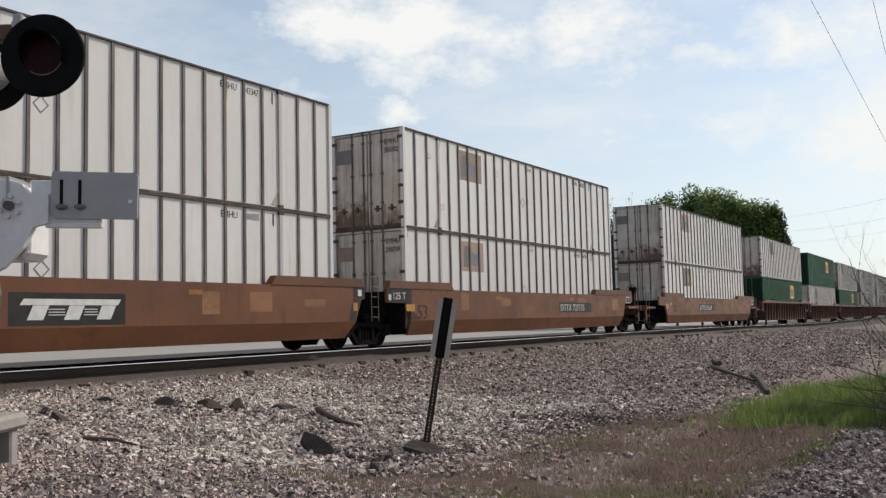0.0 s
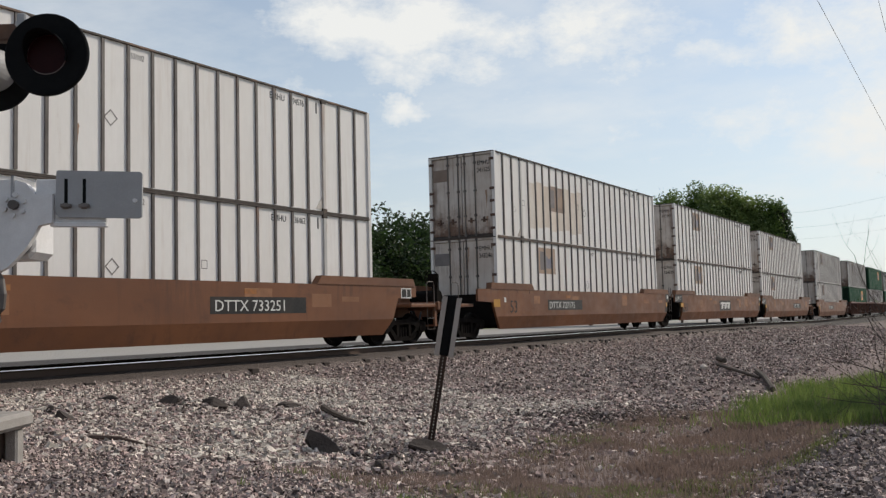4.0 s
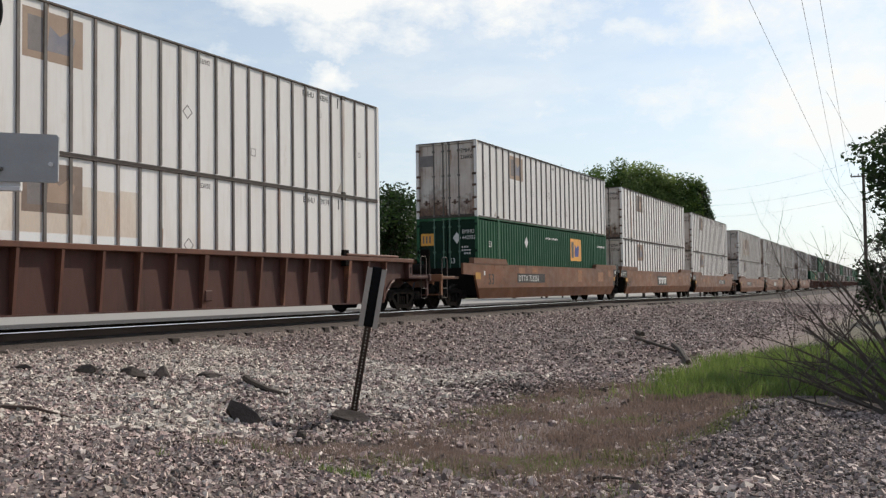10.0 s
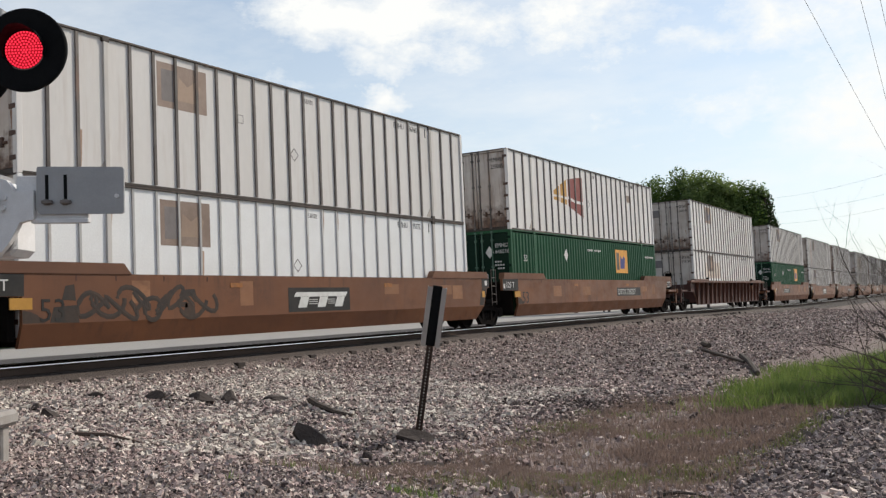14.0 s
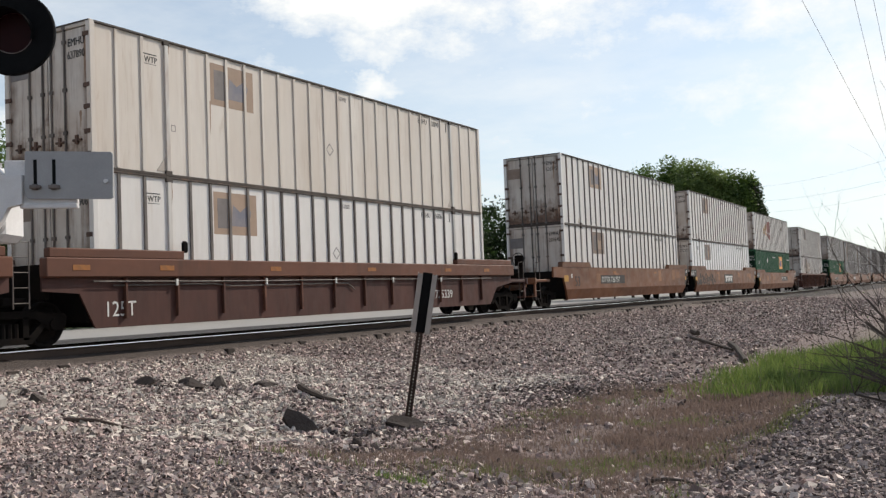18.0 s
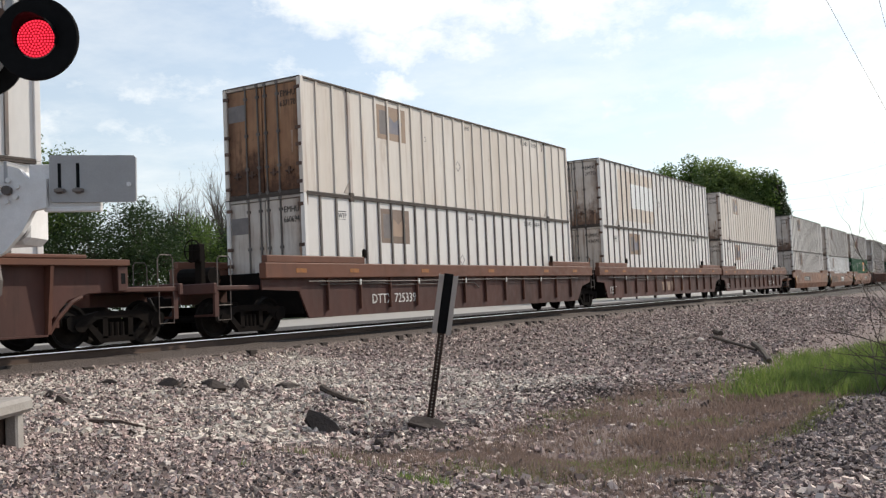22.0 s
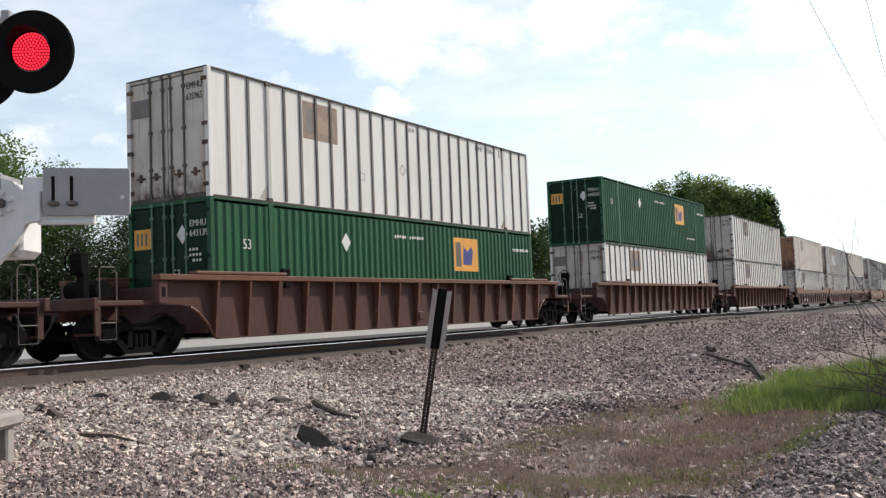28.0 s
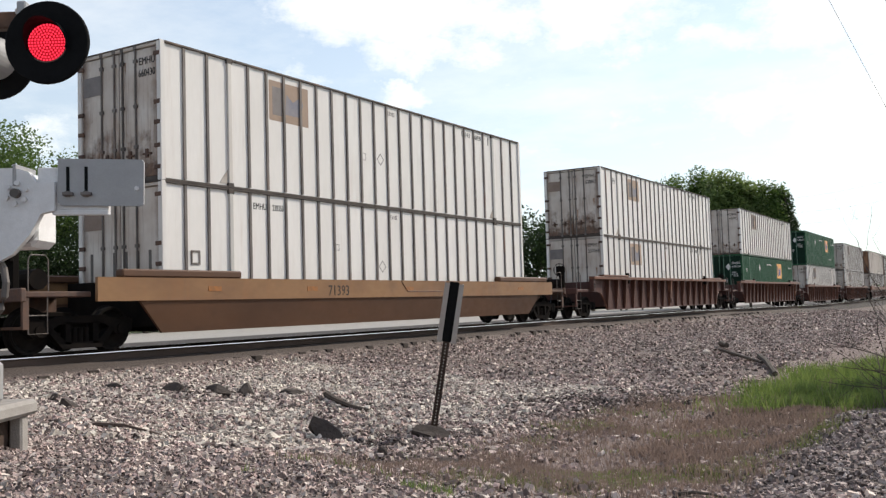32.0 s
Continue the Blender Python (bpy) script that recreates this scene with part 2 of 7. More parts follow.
DOOR = door_material("door_paint", (0.60, 0.545, 0.49), (0.42, 0.335, 0.275), (0.16, 0.085, 0.052), (0.06, 0.032, 0.022), 0.09)
RUSTY_DOOR = door_material("rusty_door_paint", (0.33, 0.17, 0.085), (0.21, 0.10, 0.05), (0.09, 0.042, 0.025), (0.045, 0.022, 0.015), 0.25)
RIB = material("weathered_rib_steel", (0.10, 0.085, 0.077), 0.6, 0.1, (0.24, 0.21, 0.19), 0.7, 2.5, (1, 1, 0.4), (0.2, 0.1, 0.06), 0.2, 2, vary=0.2)
PALE_RIB = material("pale_rib_paint", (0.50, 0.485, 0.47), 0.5, 0, (0.36, 0.34, 0.32), 0.8, 2.5, (1, 1, 0.4), (0.25, 0.19, 0.15), 0.25, 2, vary=0.15)
RAILING = material("grimy_shaded_edge_steel", (0.07, 0.054, 0.045), 0.6, 0, (0.04, 0.031, 0.026), 0.9, 1.4, (1, 1, 1), (0.2, 0.12, 0.08), 0.3, 1.8, vary=0.15)
EDGE_WHITE = material("grimy_white_edge", (0.52, 0.47, 0.42), 0.55, 0, (0.34, 0.27, 0.22), 1.0, 1.2, (1, 1, 1), (0.15, 0.085, 0.055), 0.45, 2.4, 0.05, 30, vary=0.12)
GREEN = material("green_paint", (0.024, 0.097, 0.044), 0.45, 0, (0.017, 0.068, 0.032), 0.7, 0.9, (1, 1, 0.4), (0.08, 0.072, 0.052), 0.14, 2.5, vary=0.08, gloss=0.18)
# rear doors face away from the sun; that shade is in this green
SHADED_GREEN = material("shaded_green_paint", (0.0065, 0.026, 0.015), 0.5, 0, (0.004, 0.016, 0.01), 0.7, 1.0, vary=0.1, gloss=0.1)
TAN = material("tan_brown_paint", (0.188, 0.078, 0.036), 0.5, 0, (0.118, 0.051, 0.028), 1.0, 0.55, (1, 0.6, 1), (0.085, 0.039, 0.025), 0.5, 1.9, 0.08, 30, vary=0.06, streak=(0.07, 0.034, 0.024), streaks=0.7)
TAN_PATCH = material("patched_tan_paint", (0.275, 0.135, 0.068), 0.55, 0, (0.21, 0.095, 0.05), 0.9, 1.6, (1, 0.6, 1), (0.14, 0.065, 0.036), 0.4, 2.5, vary=0.15)
# tan darkened for the shade on the ledges and chord
TAN_TOP = material("shaded_tan_paint", (0.17, 0.076, 0.039), 0.55, 0, (0.11, 0.05, 0.03), 0.9, 0.8, (1, 0.6, 1), (0.1, 0.05, 0.03), 0.3, 1.8, vary=0.12)
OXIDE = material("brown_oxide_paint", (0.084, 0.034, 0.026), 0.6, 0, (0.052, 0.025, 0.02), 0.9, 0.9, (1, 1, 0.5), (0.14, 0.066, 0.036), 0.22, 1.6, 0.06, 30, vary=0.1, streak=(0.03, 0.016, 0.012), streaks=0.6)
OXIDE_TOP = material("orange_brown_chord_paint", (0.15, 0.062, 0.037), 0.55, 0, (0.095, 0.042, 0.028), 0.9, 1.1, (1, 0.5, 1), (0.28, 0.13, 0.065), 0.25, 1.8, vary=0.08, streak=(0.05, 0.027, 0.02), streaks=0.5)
YELLOW_TAN = material("yellow_tan_paint", (0.265, 0.145, 0.068), 0.5, 0, (0.17, 0.088, 0.047), 1.0, 0.9, (1, 0.5, 1), (0.13, 0.07, 0.04), 0.4, 1.8, vary=0.05, streak=(0.3, 0.12, 0.04), streaks=0.4)
# darker brown than the upper sheet, on the lower slope and ledges
BROWN_SLOPE = material("dark_brown_slope", (0.11, 0.054, 0.029), 0.55, 0, (0.07, 0.036, 0.022), 0.9, 0.7, (1, 0.5, 1), (0.06, 0.033, 0.022), 0.4, 1.8, vary=0.05)
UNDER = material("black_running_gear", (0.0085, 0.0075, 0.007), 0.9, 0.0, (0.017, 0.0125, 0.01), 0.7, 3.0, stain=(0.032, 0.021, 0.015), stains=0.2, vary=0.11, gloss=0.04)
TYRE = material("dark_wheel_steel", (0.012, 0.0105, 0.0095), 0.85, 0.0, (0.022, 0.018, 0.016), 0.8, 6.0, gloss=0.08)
RAIL_TOP = material("polished_rail_steel", (0.86, 0.80, 0.74), 0.17, 1.0, (0.75, 0.69, 0.63), 0.4, 2.0, (4, 0.1, 1))
RAIL_SIDE = material("rusted_rail_steel", (0.115, 0.082, 0.066), 0.85, 0.0, (0.075, 0.055, 0.045), 0.8, 2.0, (1, 0.4, 1), (0.07, 0.048, 0.037), 0.3, 3.0, gloss=0.1)
# rust of the sign post; also painted shade on the far rail and under the footing
RUST_AND_SHADE = material("dark_rust_and_shade", (0.07, 0.045, 0.034), 0.75, 0, (0.04, 0.028, 0.022), 0.8, 6.0)
WOOD = material("oily_tie_timber", (0.05, 0.038, 0.032), 0.85, 0, (0.045, 0.035, 0.029), 0.9, 5.0, (0.3, 3, 1), vary=0.25)
STONE = material("grey_pink_ballast_stone", (0.295, 0.218, 0.196), 0.88, 0, (0.195, 0.143, 0.13), 0.6, 9.0, bump=0.3, bump_scale=60, pieces=0.8, tone=(0.47, 0.40, 0.345))
PALE_STONE = material("pale_limestone", (0.50, 0.435, 0.375), 0.88, 0, (0.34, 0.285, 0.245), 0.6, 9.0, bump=0.3, bump_scale=60, pieces=0.5, tone=(0.54, 0.49, 0.415))
BROWN_STONE = material("brown_gravel", (0.225, 0.172, 0.154), 0.9, 0, (0.15, 0.112, 0.1), 0.6, 9.0, bump=0.3, bump_scale=60, pieces=0.78, tone=(0.42, 0.35, 0.31))
DARK_STONE = material("dark_soil_and_shade_stone", (0.085, 0.064, 0.056), 0.9, 0, (0.05, 0.038, 0.034), 0.6, 9.0, bump=0.3, bump_scale=60, pieces=0.6, tone=(0.13, 0.1, 0.088))
ROCK = material("dark_rock", (0.048, 0.038, 0.033), 0.9, 0, (0.085, 0.067, 0.057), 0.8, 4.0, bump=0.5, bump_scale=20)
GALV = material("galvanised_steel", (0.37, 0.362, 0.36), 0.5, 0.2, (0.30, 0.295, 0.292), 0.6, 6.0, bump=0.04, bump_scale=60)
ALU = material("cast_aluminium", (0.74, 0.72, 0.71), 0.5, 0.05, (0.6, 0.58, 0.565), 0.8, 7.0, stain=(0.33, 0.3, 0.28), stains=0.35, bump=0.08)
BLACK = material("flat_black_paint", (0.006, 0.006, 0.0065), 0.7, 0, (0.011, 0.011, 0.011), 0.6, 5.0, gloss=0.08)
CONCRETE = material("weathered_concrete", (0.34, 0.315, 0.29), 0.85, 0, (0.24, 0.215, 0.19), 0.8, 5.0, stain=(0.16, 0.13, 0.11), stains=0.3, bump=0.25, bump_scale=50)
RUBBER = material("black_rubber_hose", (0.03, 0.03, 0.032), 0.6)
BARK = material("bark", (0.095, 0.075, 0.06), 0.9, 0, (0.055, 0.045, 0.038), 0.8, 6.0, (1, 1, 0.3), bump=0.5, bump_scale=18)
TWIG = material("grey_twig_bark", (0.105, 0.085, 0.072), 0.9, 0, (0.065, 0.053, 0.045), 0.7, 8.0)
PINE_POLE = material("creosoted_pole_timber", (0.10, 0.08, 0.065), 0.9, 0, (0.06, 0.05, 0.042), 0.8, 4.0, (3, 3, 0.3))
LEAF = leaf_material("spring_leaves", (0.22, 0.285, 0.085), (0.12, 0.17, 0.05))
LEAF_MID = leaf_material("green_leaves", (0.125, 0.19, 0.04), (0.055, 0.098, 0.022))
LEAF_DARK = leaf_material("dark_leaves", (0.037, 0.066, 0.017), (0.016, 0.032, 0.009))
GRASS = leaf_material("grass_blades", (0.225, 0.285, 0.075), (0.10, 0.155, 0.04))
DRY = leaf_material("dry_grass_blades", (0.29, 0.215, 0.175), (0.18, 0.13, 0.108))
MOSSY = leaf_material("yellow_green_weeds", (0.21, 0.225, 0.085), (0.12, 0.14, 0.05))
POST = material("rust_streaked_post_paint", (0.58, 0.56, 0.53), 0.5, 0, (0.42, 0.36, 0.31), 0.9, 1.2, (1, 1, 0.2), (0.26, 0.13, 0.07), 0.45, 1.6, vary=0.15)
INK = material("black_lettering", (0.02, 0.02, 0.02), 0.5)
PALE_INK = material("white_lettering", (0.70, 0.69, 0.66), 0.5, 0, (0.5, 0.48, 0.45), 0.7, 6)
PLATE_BLACK = material("black_stencil_panel", (0.02, 0.019, 0.018), 0.5, 0, (0.05, 0.04, 0.035), 0.7, 3)
LOGO_BROWN = material("faded_brown_decal", (0.23, 0.165, 0.13), 0.6, 0, (0.31, 0.235, 0.19), 0.9, 2.2, vary=0.15)
LOGO_TAN = material("faded_tan_decal", (0.37, 0.265, 0.195), 0.6, 0, (0.30, 0.215, 0.16), 0.9, 2.2, vary=0.15)
LOGO_GREY = material("faded_grey_decal", (0.17, 0.15, 0.145), 0.6, 0, (0.25, 0.22, 0.21), 0.8, 3)
LOGO_ORANGE = material("orange_decal", (0.74, 0.36, 0.06), 0.5, 0, (0.52, 0.22, 0.05), 0.6, 3)
LOGO_BLUE = material("blue_decal", (0.05, 0.06, 0.22), 0.5)
MAROON = material("maroon_decal", (0.24, 0.055, 0.05), 0.55, 0, (0.3, 0.11, 0.08), 0.7, 2)
OCHRE = material("ochre_decal", (0.55, 0.30, 0.07), 0.55, 0, (0.45, 0.22, 0.06), 0.7, 2)
REFLECTOR = material("yellow_reflector_tape", (0.36, 0.14, 0.04), 0.5, 0, (0.2, 0.1, 0.045), 0.9, 7)
BUFF = material("buff_overpaint", (0.60, 0.50, 0.41), 0.6, 0, (0.67, 0.61, 0.54), 1.0, 1.6, (1, 1, 0.3), (0.4, 0.27, 0.18), 0.3, 1.8, vary=0.08)
CLEAN_WHITE = material("clean_white_panel", (0.78, 0.78, 0.77), 0.5, 0, (0.72, 0.71, 0.69), 0.6, 2)
RUST_DARK = material("dark_rusty_fitting", (0.085, 0.055, 0.045), 0.7, 0, (0.15, 0.08, 0.05), 0.8, 6.0, vary=0.2)
PALE_ROD = material("worn_green_rod", (0.12, 0.2, 0.15), 0.5, 0, (0.05, 0.12, 0.075), 0.8, 3.0)
PALE_IRON = material("worn_grab_iron", (0.13, 0.11, 0.098), 0.6, 0, (0.12, 0.09, 0.075), 0.8, 6.0, vary=0.11)
YELLOW_TAPE = material("yellow_reflector_square", (0.50, 0.26, 0.05), 0.5, 0, (0.36, 0.18, 0.045), 0.8, 4.0, vary=0.1)
FADED_BLACK = material("black_spray_and_shade", (0.035, 0.028, 0.024), 0.6, 0, (0.07, 0.042, 0.028), 0.8, 3.0)
LOGO_SLATE = material("faded_slate_decal", (0.19, 0.185, 0.22), 0.6, 0, (0.28, 0.25, 0.24), 0.8, 3)
# lighter oxide for the ribs: sunlight on their edges put into the colour
OXIDE_LIT = material("sunlit_orange_rib", (0.118, 0.049, 0.032), 0.6, 0, (0.07, 0.031, 0.023), 0.9, 1.6, (1, 1, 0.6), (0.24, 0.11, 0.06), 0.3, 2.5, vary=0.2)
RUST_RUN = material("rust_run", (0.30, 0.175, 0.11), 0.7, 0, (0.44, 0.33, 0.25), 1.0, 5.0, (1, 1, 0.2), (0.13, 0.065, 0.04), 0.45, 3.0, vary=0.2)
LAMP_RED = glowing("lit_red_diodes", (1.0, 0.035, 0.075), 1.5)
LENS = material("dark_red_lens", (0.016, 0.002, 0.0025), 0.5, 0, (0.026, 0.003, 0.003), 0.5, 20, gloss=0.1)
SIDING = material("pale_siding", (0.58, 0.57, 0.54), 0.6, 0, (0.46, 0.45, 0.42), 0.6, 2)
BLADE = material("dull_sign_aluminium", (0.40, 0.36, 0.325), 0.55, 0.2, (0.32, 0.28, 0.25), 0.8, 4)
SHINGLE = material("grey_shingles", (0.2, 0.19, 0.18), 0.8, 0, (0.14, 0.13, 0.13), 0.8, 4)


def ground_material():
    """Ballast by the track, red-brown dirt in the ditch, green verge, pale gravel beyond the track."""
    m = bpy.data.materials.new("trackside_ground")
    m.use_nodes = True
    n = Nodes(m.node_tree)
    p = n.add("ShaderNodeTexCoord").outputs["Object"]
    sep = n.add("ShaderNodeSeparateXYZ")
    n.link(p, sep.inputs[0])
    x, y = sep.outputs[0], sep.outputs[1]
    wob = n.noise(p, 0.55, 5, 0.6)
    fine = n.noise(p, 26, 5, 0.7)
    vor = n.add("ShaderNodeTexVoronoi")
    n.link(p, vor.inputs["Vector"])
    vor.inputs["Scale"].default_value = 21.0
    cell = n.add("ShaderNodeSeparateColor")
    n.link(vor.outputs["Color"], cell.inputs[0])
    stone = n.mix(cell.outputs[0], (0.10, 0.074, 0.064), (0.32, 0.252, 0.214))
    stone = n.mix(n.ramp(vor.outputs["Distance"], 0.2, 0.65), stone, (0.115, 0.086, 0.077))
    dirt = n.mix(fine, (0.155, 0.108, 0.093), (0.25, 0.188, 0.164))
    green = n.mix(fine, (0.10, 0.13, 0.04), (0.19, 0.215, 0.075))
    pale = n.mix(fine, (0.31, 0.285, 0.255), (0.40, 0.375, 0.34))
    dark_ground = n.mix(fine, (0.035, 0.03, 0.027), (0.08, 0.068, 0.06))
    # signed bands across the track, broken by noise
    def band(lo, hi, soft, jig):
        q = n.math("ADD", x, n.math("MULTIPLY", n.math("SUBTRACT", wob, 0.5), jig))
        return n.math("MULTIPLY", n.ramp(q, lo - soft, lo + soft), n.ramp(q, hi - soft, hi + soft, 1.0, 0.0))
    ditch = n.math("MULTIPLY", band(-5.6, 1.5, 0.7, 4.0), n.ramp(y, 5.0, 9.0))
    color = n.mix(n.math("MULTIPLY", ditch, n.ramp(wob, 0.3, 0.6, 0.55, 1.0)), stone, dirt)
    mound = n.math("MULTIPLY", n.ramp(n.math("ADD", x, wob), -2.6, -1.8), n.ramp(y, 6.0, 7.5))
    color = n.mix(mound, color, n.mix(fine, (0.085, 0.064, 0.054), (0.16, 0.122, 0.104)))
    edge = n.math("SUBTRACT", n.math("ADD", x, n.math("MULTIPLY", n.math("SUBTRACT", wob, 0.5), 1.4)), n.math("MULTIPLY", n.math("SUBTRACT", y, 15.0), 0.012))
    verge = n.math("MULTIPLY", n.ramp(edge, -4.2, -3.4), n.math("MULTIPLY", n.ramp(n.math("ADD", y, n.math("MULTIPLY", wob, 2.0)), 15.0, 16.5), n.ramp(n.math("ADD", y, n.math("MULTIPLY", x, -1.1)), 26.0, 30.0, 1.0, 0.25)))
    color = n.mix(n.math("MULTIPLY", verge, n.ramp(wob, 0.32, 0.55, 0.35, 1.0)), color, green)
    # dirt outside the near rail; inside it the train's shade, painted near black
    grime_and_shade = n.math("MULTIPLY", n.ramp(x, -17.9, -17.5), n.ramp(n.math("ADD", x, n.math("MULTIPLY", fine, 0.25)), -14.44, -14.30, 1.0, 0.0))
    color = n.mix(n.math("MULTIPLY", grime_and_shade, 0.85), color, n.mix(n.ramp(x, -15.12, -15.06), (0.018, 0.015, 0.0135), n.mix(fine, (0.038, 0.029, 0.024), (0.088, 0.066, 0.055))))
    far = n.ramp(x, -55.0, -51.0, 1.0, 0.0)
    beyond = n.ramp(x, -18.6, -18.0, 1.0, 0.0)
    # darker ground past the far shoulder, up to the pale strip
    color = n.mix(beyond, color, dark_ground)
    color = n.mix(n.ramp(n.math("ADD", x, n.math("MULTIPLY", wob, 2.0)), -29.5, -28.5, 1.0, 0.0), color, pale)
    color = n.mix(far, color, green)
    shader = n.add("ShaderNodeBsdfPrincipled")
    n.link(color, shader.inputs["Base Color"])
    shader.inputs["Roughness"].default_value = 0.92
    b = n.add("ShaderNodeBump")
    b.inputs["Strength"].default_value = 0.8
    b.inputs["Distance"].default_value = 0.03
    n.link(n.math("ADD", n.math("MULTIPLY", vor.outputs["Distance"], -1.0), fine), b.inputs["Height"])
    n.link(b.outputs[0], shader.inputs["Normal"])
    n.link(shader.outputs[0], n.add("ShaderNodeOutputMaterial").inputs[0])
    return m


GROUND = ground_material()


# ---- building blocks ----
def linked(name, bm, mat, parent=None, label="", smooth=False):
    me = bpy.data.meshes.new(name)
    bm.normal_update()
    bm.to_mesh(me)
    bm.free()
    if smooth:
        me.shade_smooth()
    for one in (mat if isinstance(mat, (list, tuple)) else (mat,)):
        me.materials.append(one)
    ob = new(name, me)
    ob.parent = parent
    return tagged(ob, label)


part = linked


def shared(name, me, parent, at=(0, 0, 0), turn=(0, 0, 0)):
    """Another piece on a mesh that exists already."""
    ob = new(name, me)
    ob.parent = parent
    ob.matrix_basis = pose(*at, *turn)
    return ob


def thing(name, m, label, category, group="", kind=""):
    ob = new(name)
    ob.empty_display_size = 0.2
    ob.matrix_basis = m
    return tagged(ob, label, category, group, kind)


def add_box(bm, lo, hi, bevel=0.0):
    made = bmesh.ops.create_cube(bm, size=1.0)["verts"]
    for v in made:
        v.co = Vector([lo[i] + (v.co[i] + 0.5) * (hi[i] - lo[i]) for i in range(3)])
    if bevel:
        edges = list({e for v in made for e in v.link_edges})
        bmesh.ops.bevel(bm, geom=edges, offset=bevel, segments=1, affect="EDGES")


def box(lo, hi, bevel=0.0):
    bm = bmesh.new()
    add_box(bm, lo, hi, bevel)
    return bm


def boxes(pairs, bevel=0.0):
    bm = bmesh.new()
    for lo, hi in pairs:
        add_box(bm, lo, hi, bevel)
    return bm


def add_tube(bm, points, radii, sides=8, cap=True):
    """A round bar along the points, its radius given at each."""
    rings = []
    n = len(points)
    for i, p in enumerate(points):
        p = Vector(p)
        d = (Vector(points[min(i + 1, n - 1)]) - Vector(points[max(i - 1, 0)])).normalized()
        ref = Vector((0, 0, 1)) if abs(d.z) < 0.9 else Vector((1, 0, 0))
        a = d.cross(ref).normalized()
        b = d.cross(a)
        r = radii[i] if isinstance(radii, (list, tuple)) else radii
        rings.append([bm.verts.new(p + (a * math.cos(k * math.tau / sides) + b * math.sin(k * math.tau / sides)) * r) for k in range(sides)])
    for one, two in zip(rings, rings[1:]):
        for k in range(sides):
            bm.faces.new((one[k], one[(k + 1) % sides], two[(k + 1) % sides], two[k]))
    if cap:
        bm.faces.new(rings[0][::-1])
        bm.faces.new(rings[-1])


def tube(points, radii, sides=8):
    bm = bmesh.new()
    add_tube(bm, points, radii, sides)
    bmesh.ops.recalc_face_normals(bm, faces=bm.faces)
    return bm


def add_plate(bm, outline, x0, x1, tilt=None):
    """A plate in the y-z plane, between x0 and x1. tilt(z) shifts it sideways with height."""
    rows = []
    for x in (x0, x1):
        rows.append([bm.verts.new((x + (tilt(z) if tilt else 0), y, z)) for y, z in outline])
    a, b = rows
    bm.faces.new(a)
    bm.faces.new(b[::-1])
    n = len(outline)
    for i in range(n):
        bm.faces.new((a[i], b[i], b[(i + 1) % n], a[(i + 1) % n]))


def plate(outline, x0, x1, tilt=None):
    bm = bmesh.new()
    add_plate(bm, outline, x0, x1, tilt)
    bmesh.ops.recalc_face_normals(bm, faces=bm.faces)
    bmesh.ops.triangulate(bm, faces=[f for f in bm.faces if len(f.verts) > 4])
    return bm


LETTERS = {}


def lettering(text, height, mat, parent, m, squeeze=1.0, name="marking"):
    """Flat stencilled writing as a thin mesh; the same writing shares one mesh."""
    key = (text, height, mat.name, squeeze)
    if key not in LETTERS:
        curve = bpy.data.curves.new("writing", "FONT")
        curve.body, curve.size, curve.extrude = text, height / 0.72, 0.002
        curve.resolution_u = 2
        holder = bpy.data.objects.new("writing", curve)
        me = bpy.data.meshes.new_from_object(holder)
        me.transform(Matrix.Diagonal((squeeze, 1, 1, 1)))
        me.materials.clear()
        me.materials.append(mat)
        bpy.data.objects.remove(holder)
        LETTERS[key] = me
    ob = new(name, LETTERS[key])
    ob.parent = parent
    ob.matrix_basis = m
    return ob


def on_side(x, y, z):
    """Pose for writing that reads along +y on a face that looks to +x."""
    return Matrix(((0, 0, 1, x), (1, 0, 0, y), (0, 1, 0, z), (0, 0, 0, 1)))


def on_rear(x, y, z):
    """Pose for writing on a face that looks to -y."""
    return Matrix(((1, 0, 0, x), (0, 0, -1, y), (0, 1, 0, z), (0, 0, 0, 1)))


# ---- ground ----
def ease(a, b, v):
    q = min(1.0, max(0.0, (v - a) / (b - a)))
    return q * q * (3 - 2 * q)


def bend(y):
    """How far the line has swung to the left at y: straight, then an easy curve, then straight again."""
    if y < 40:
        return 0.0
    return 0.021 * (y - 40) ** 2 / 60 if y < 70 else 0.021 * (y - 55)


def heading(y):
    return math.degrees(math.atan(0.021 * min(1.0, max(0.0, (y - 40) / 30))))


def grade(y):
    """The rails dip a little past the crossing."""
    return -0.28 * ease(46, 100, y)


def on_track(y, z):
    return pose(TX - bend(y), y, z + grade(y), 0, 0, heading(y))


PROFILE = [(-3000, -0.6), (-60, -0.6), (-40, -0.5), (-26, -0.35), (-19.2, -0.32), (-18.0, -0.27), (-15.3, -0.2), (-15.12, -0.15), (-14.62, -0.25), (-14.44, -0.285), (-14.37, -0.37), (-14.1, -0.40), (-12.6, -0.50), (-10, -0.66), (-6.5, -0.92),
           (-3.8, -1.04), (-2.6, -0.98), (-1.3, -0.86), (0.6, -0.92), (3, -0.95), (12, -1.0), (3000, -1.0)]


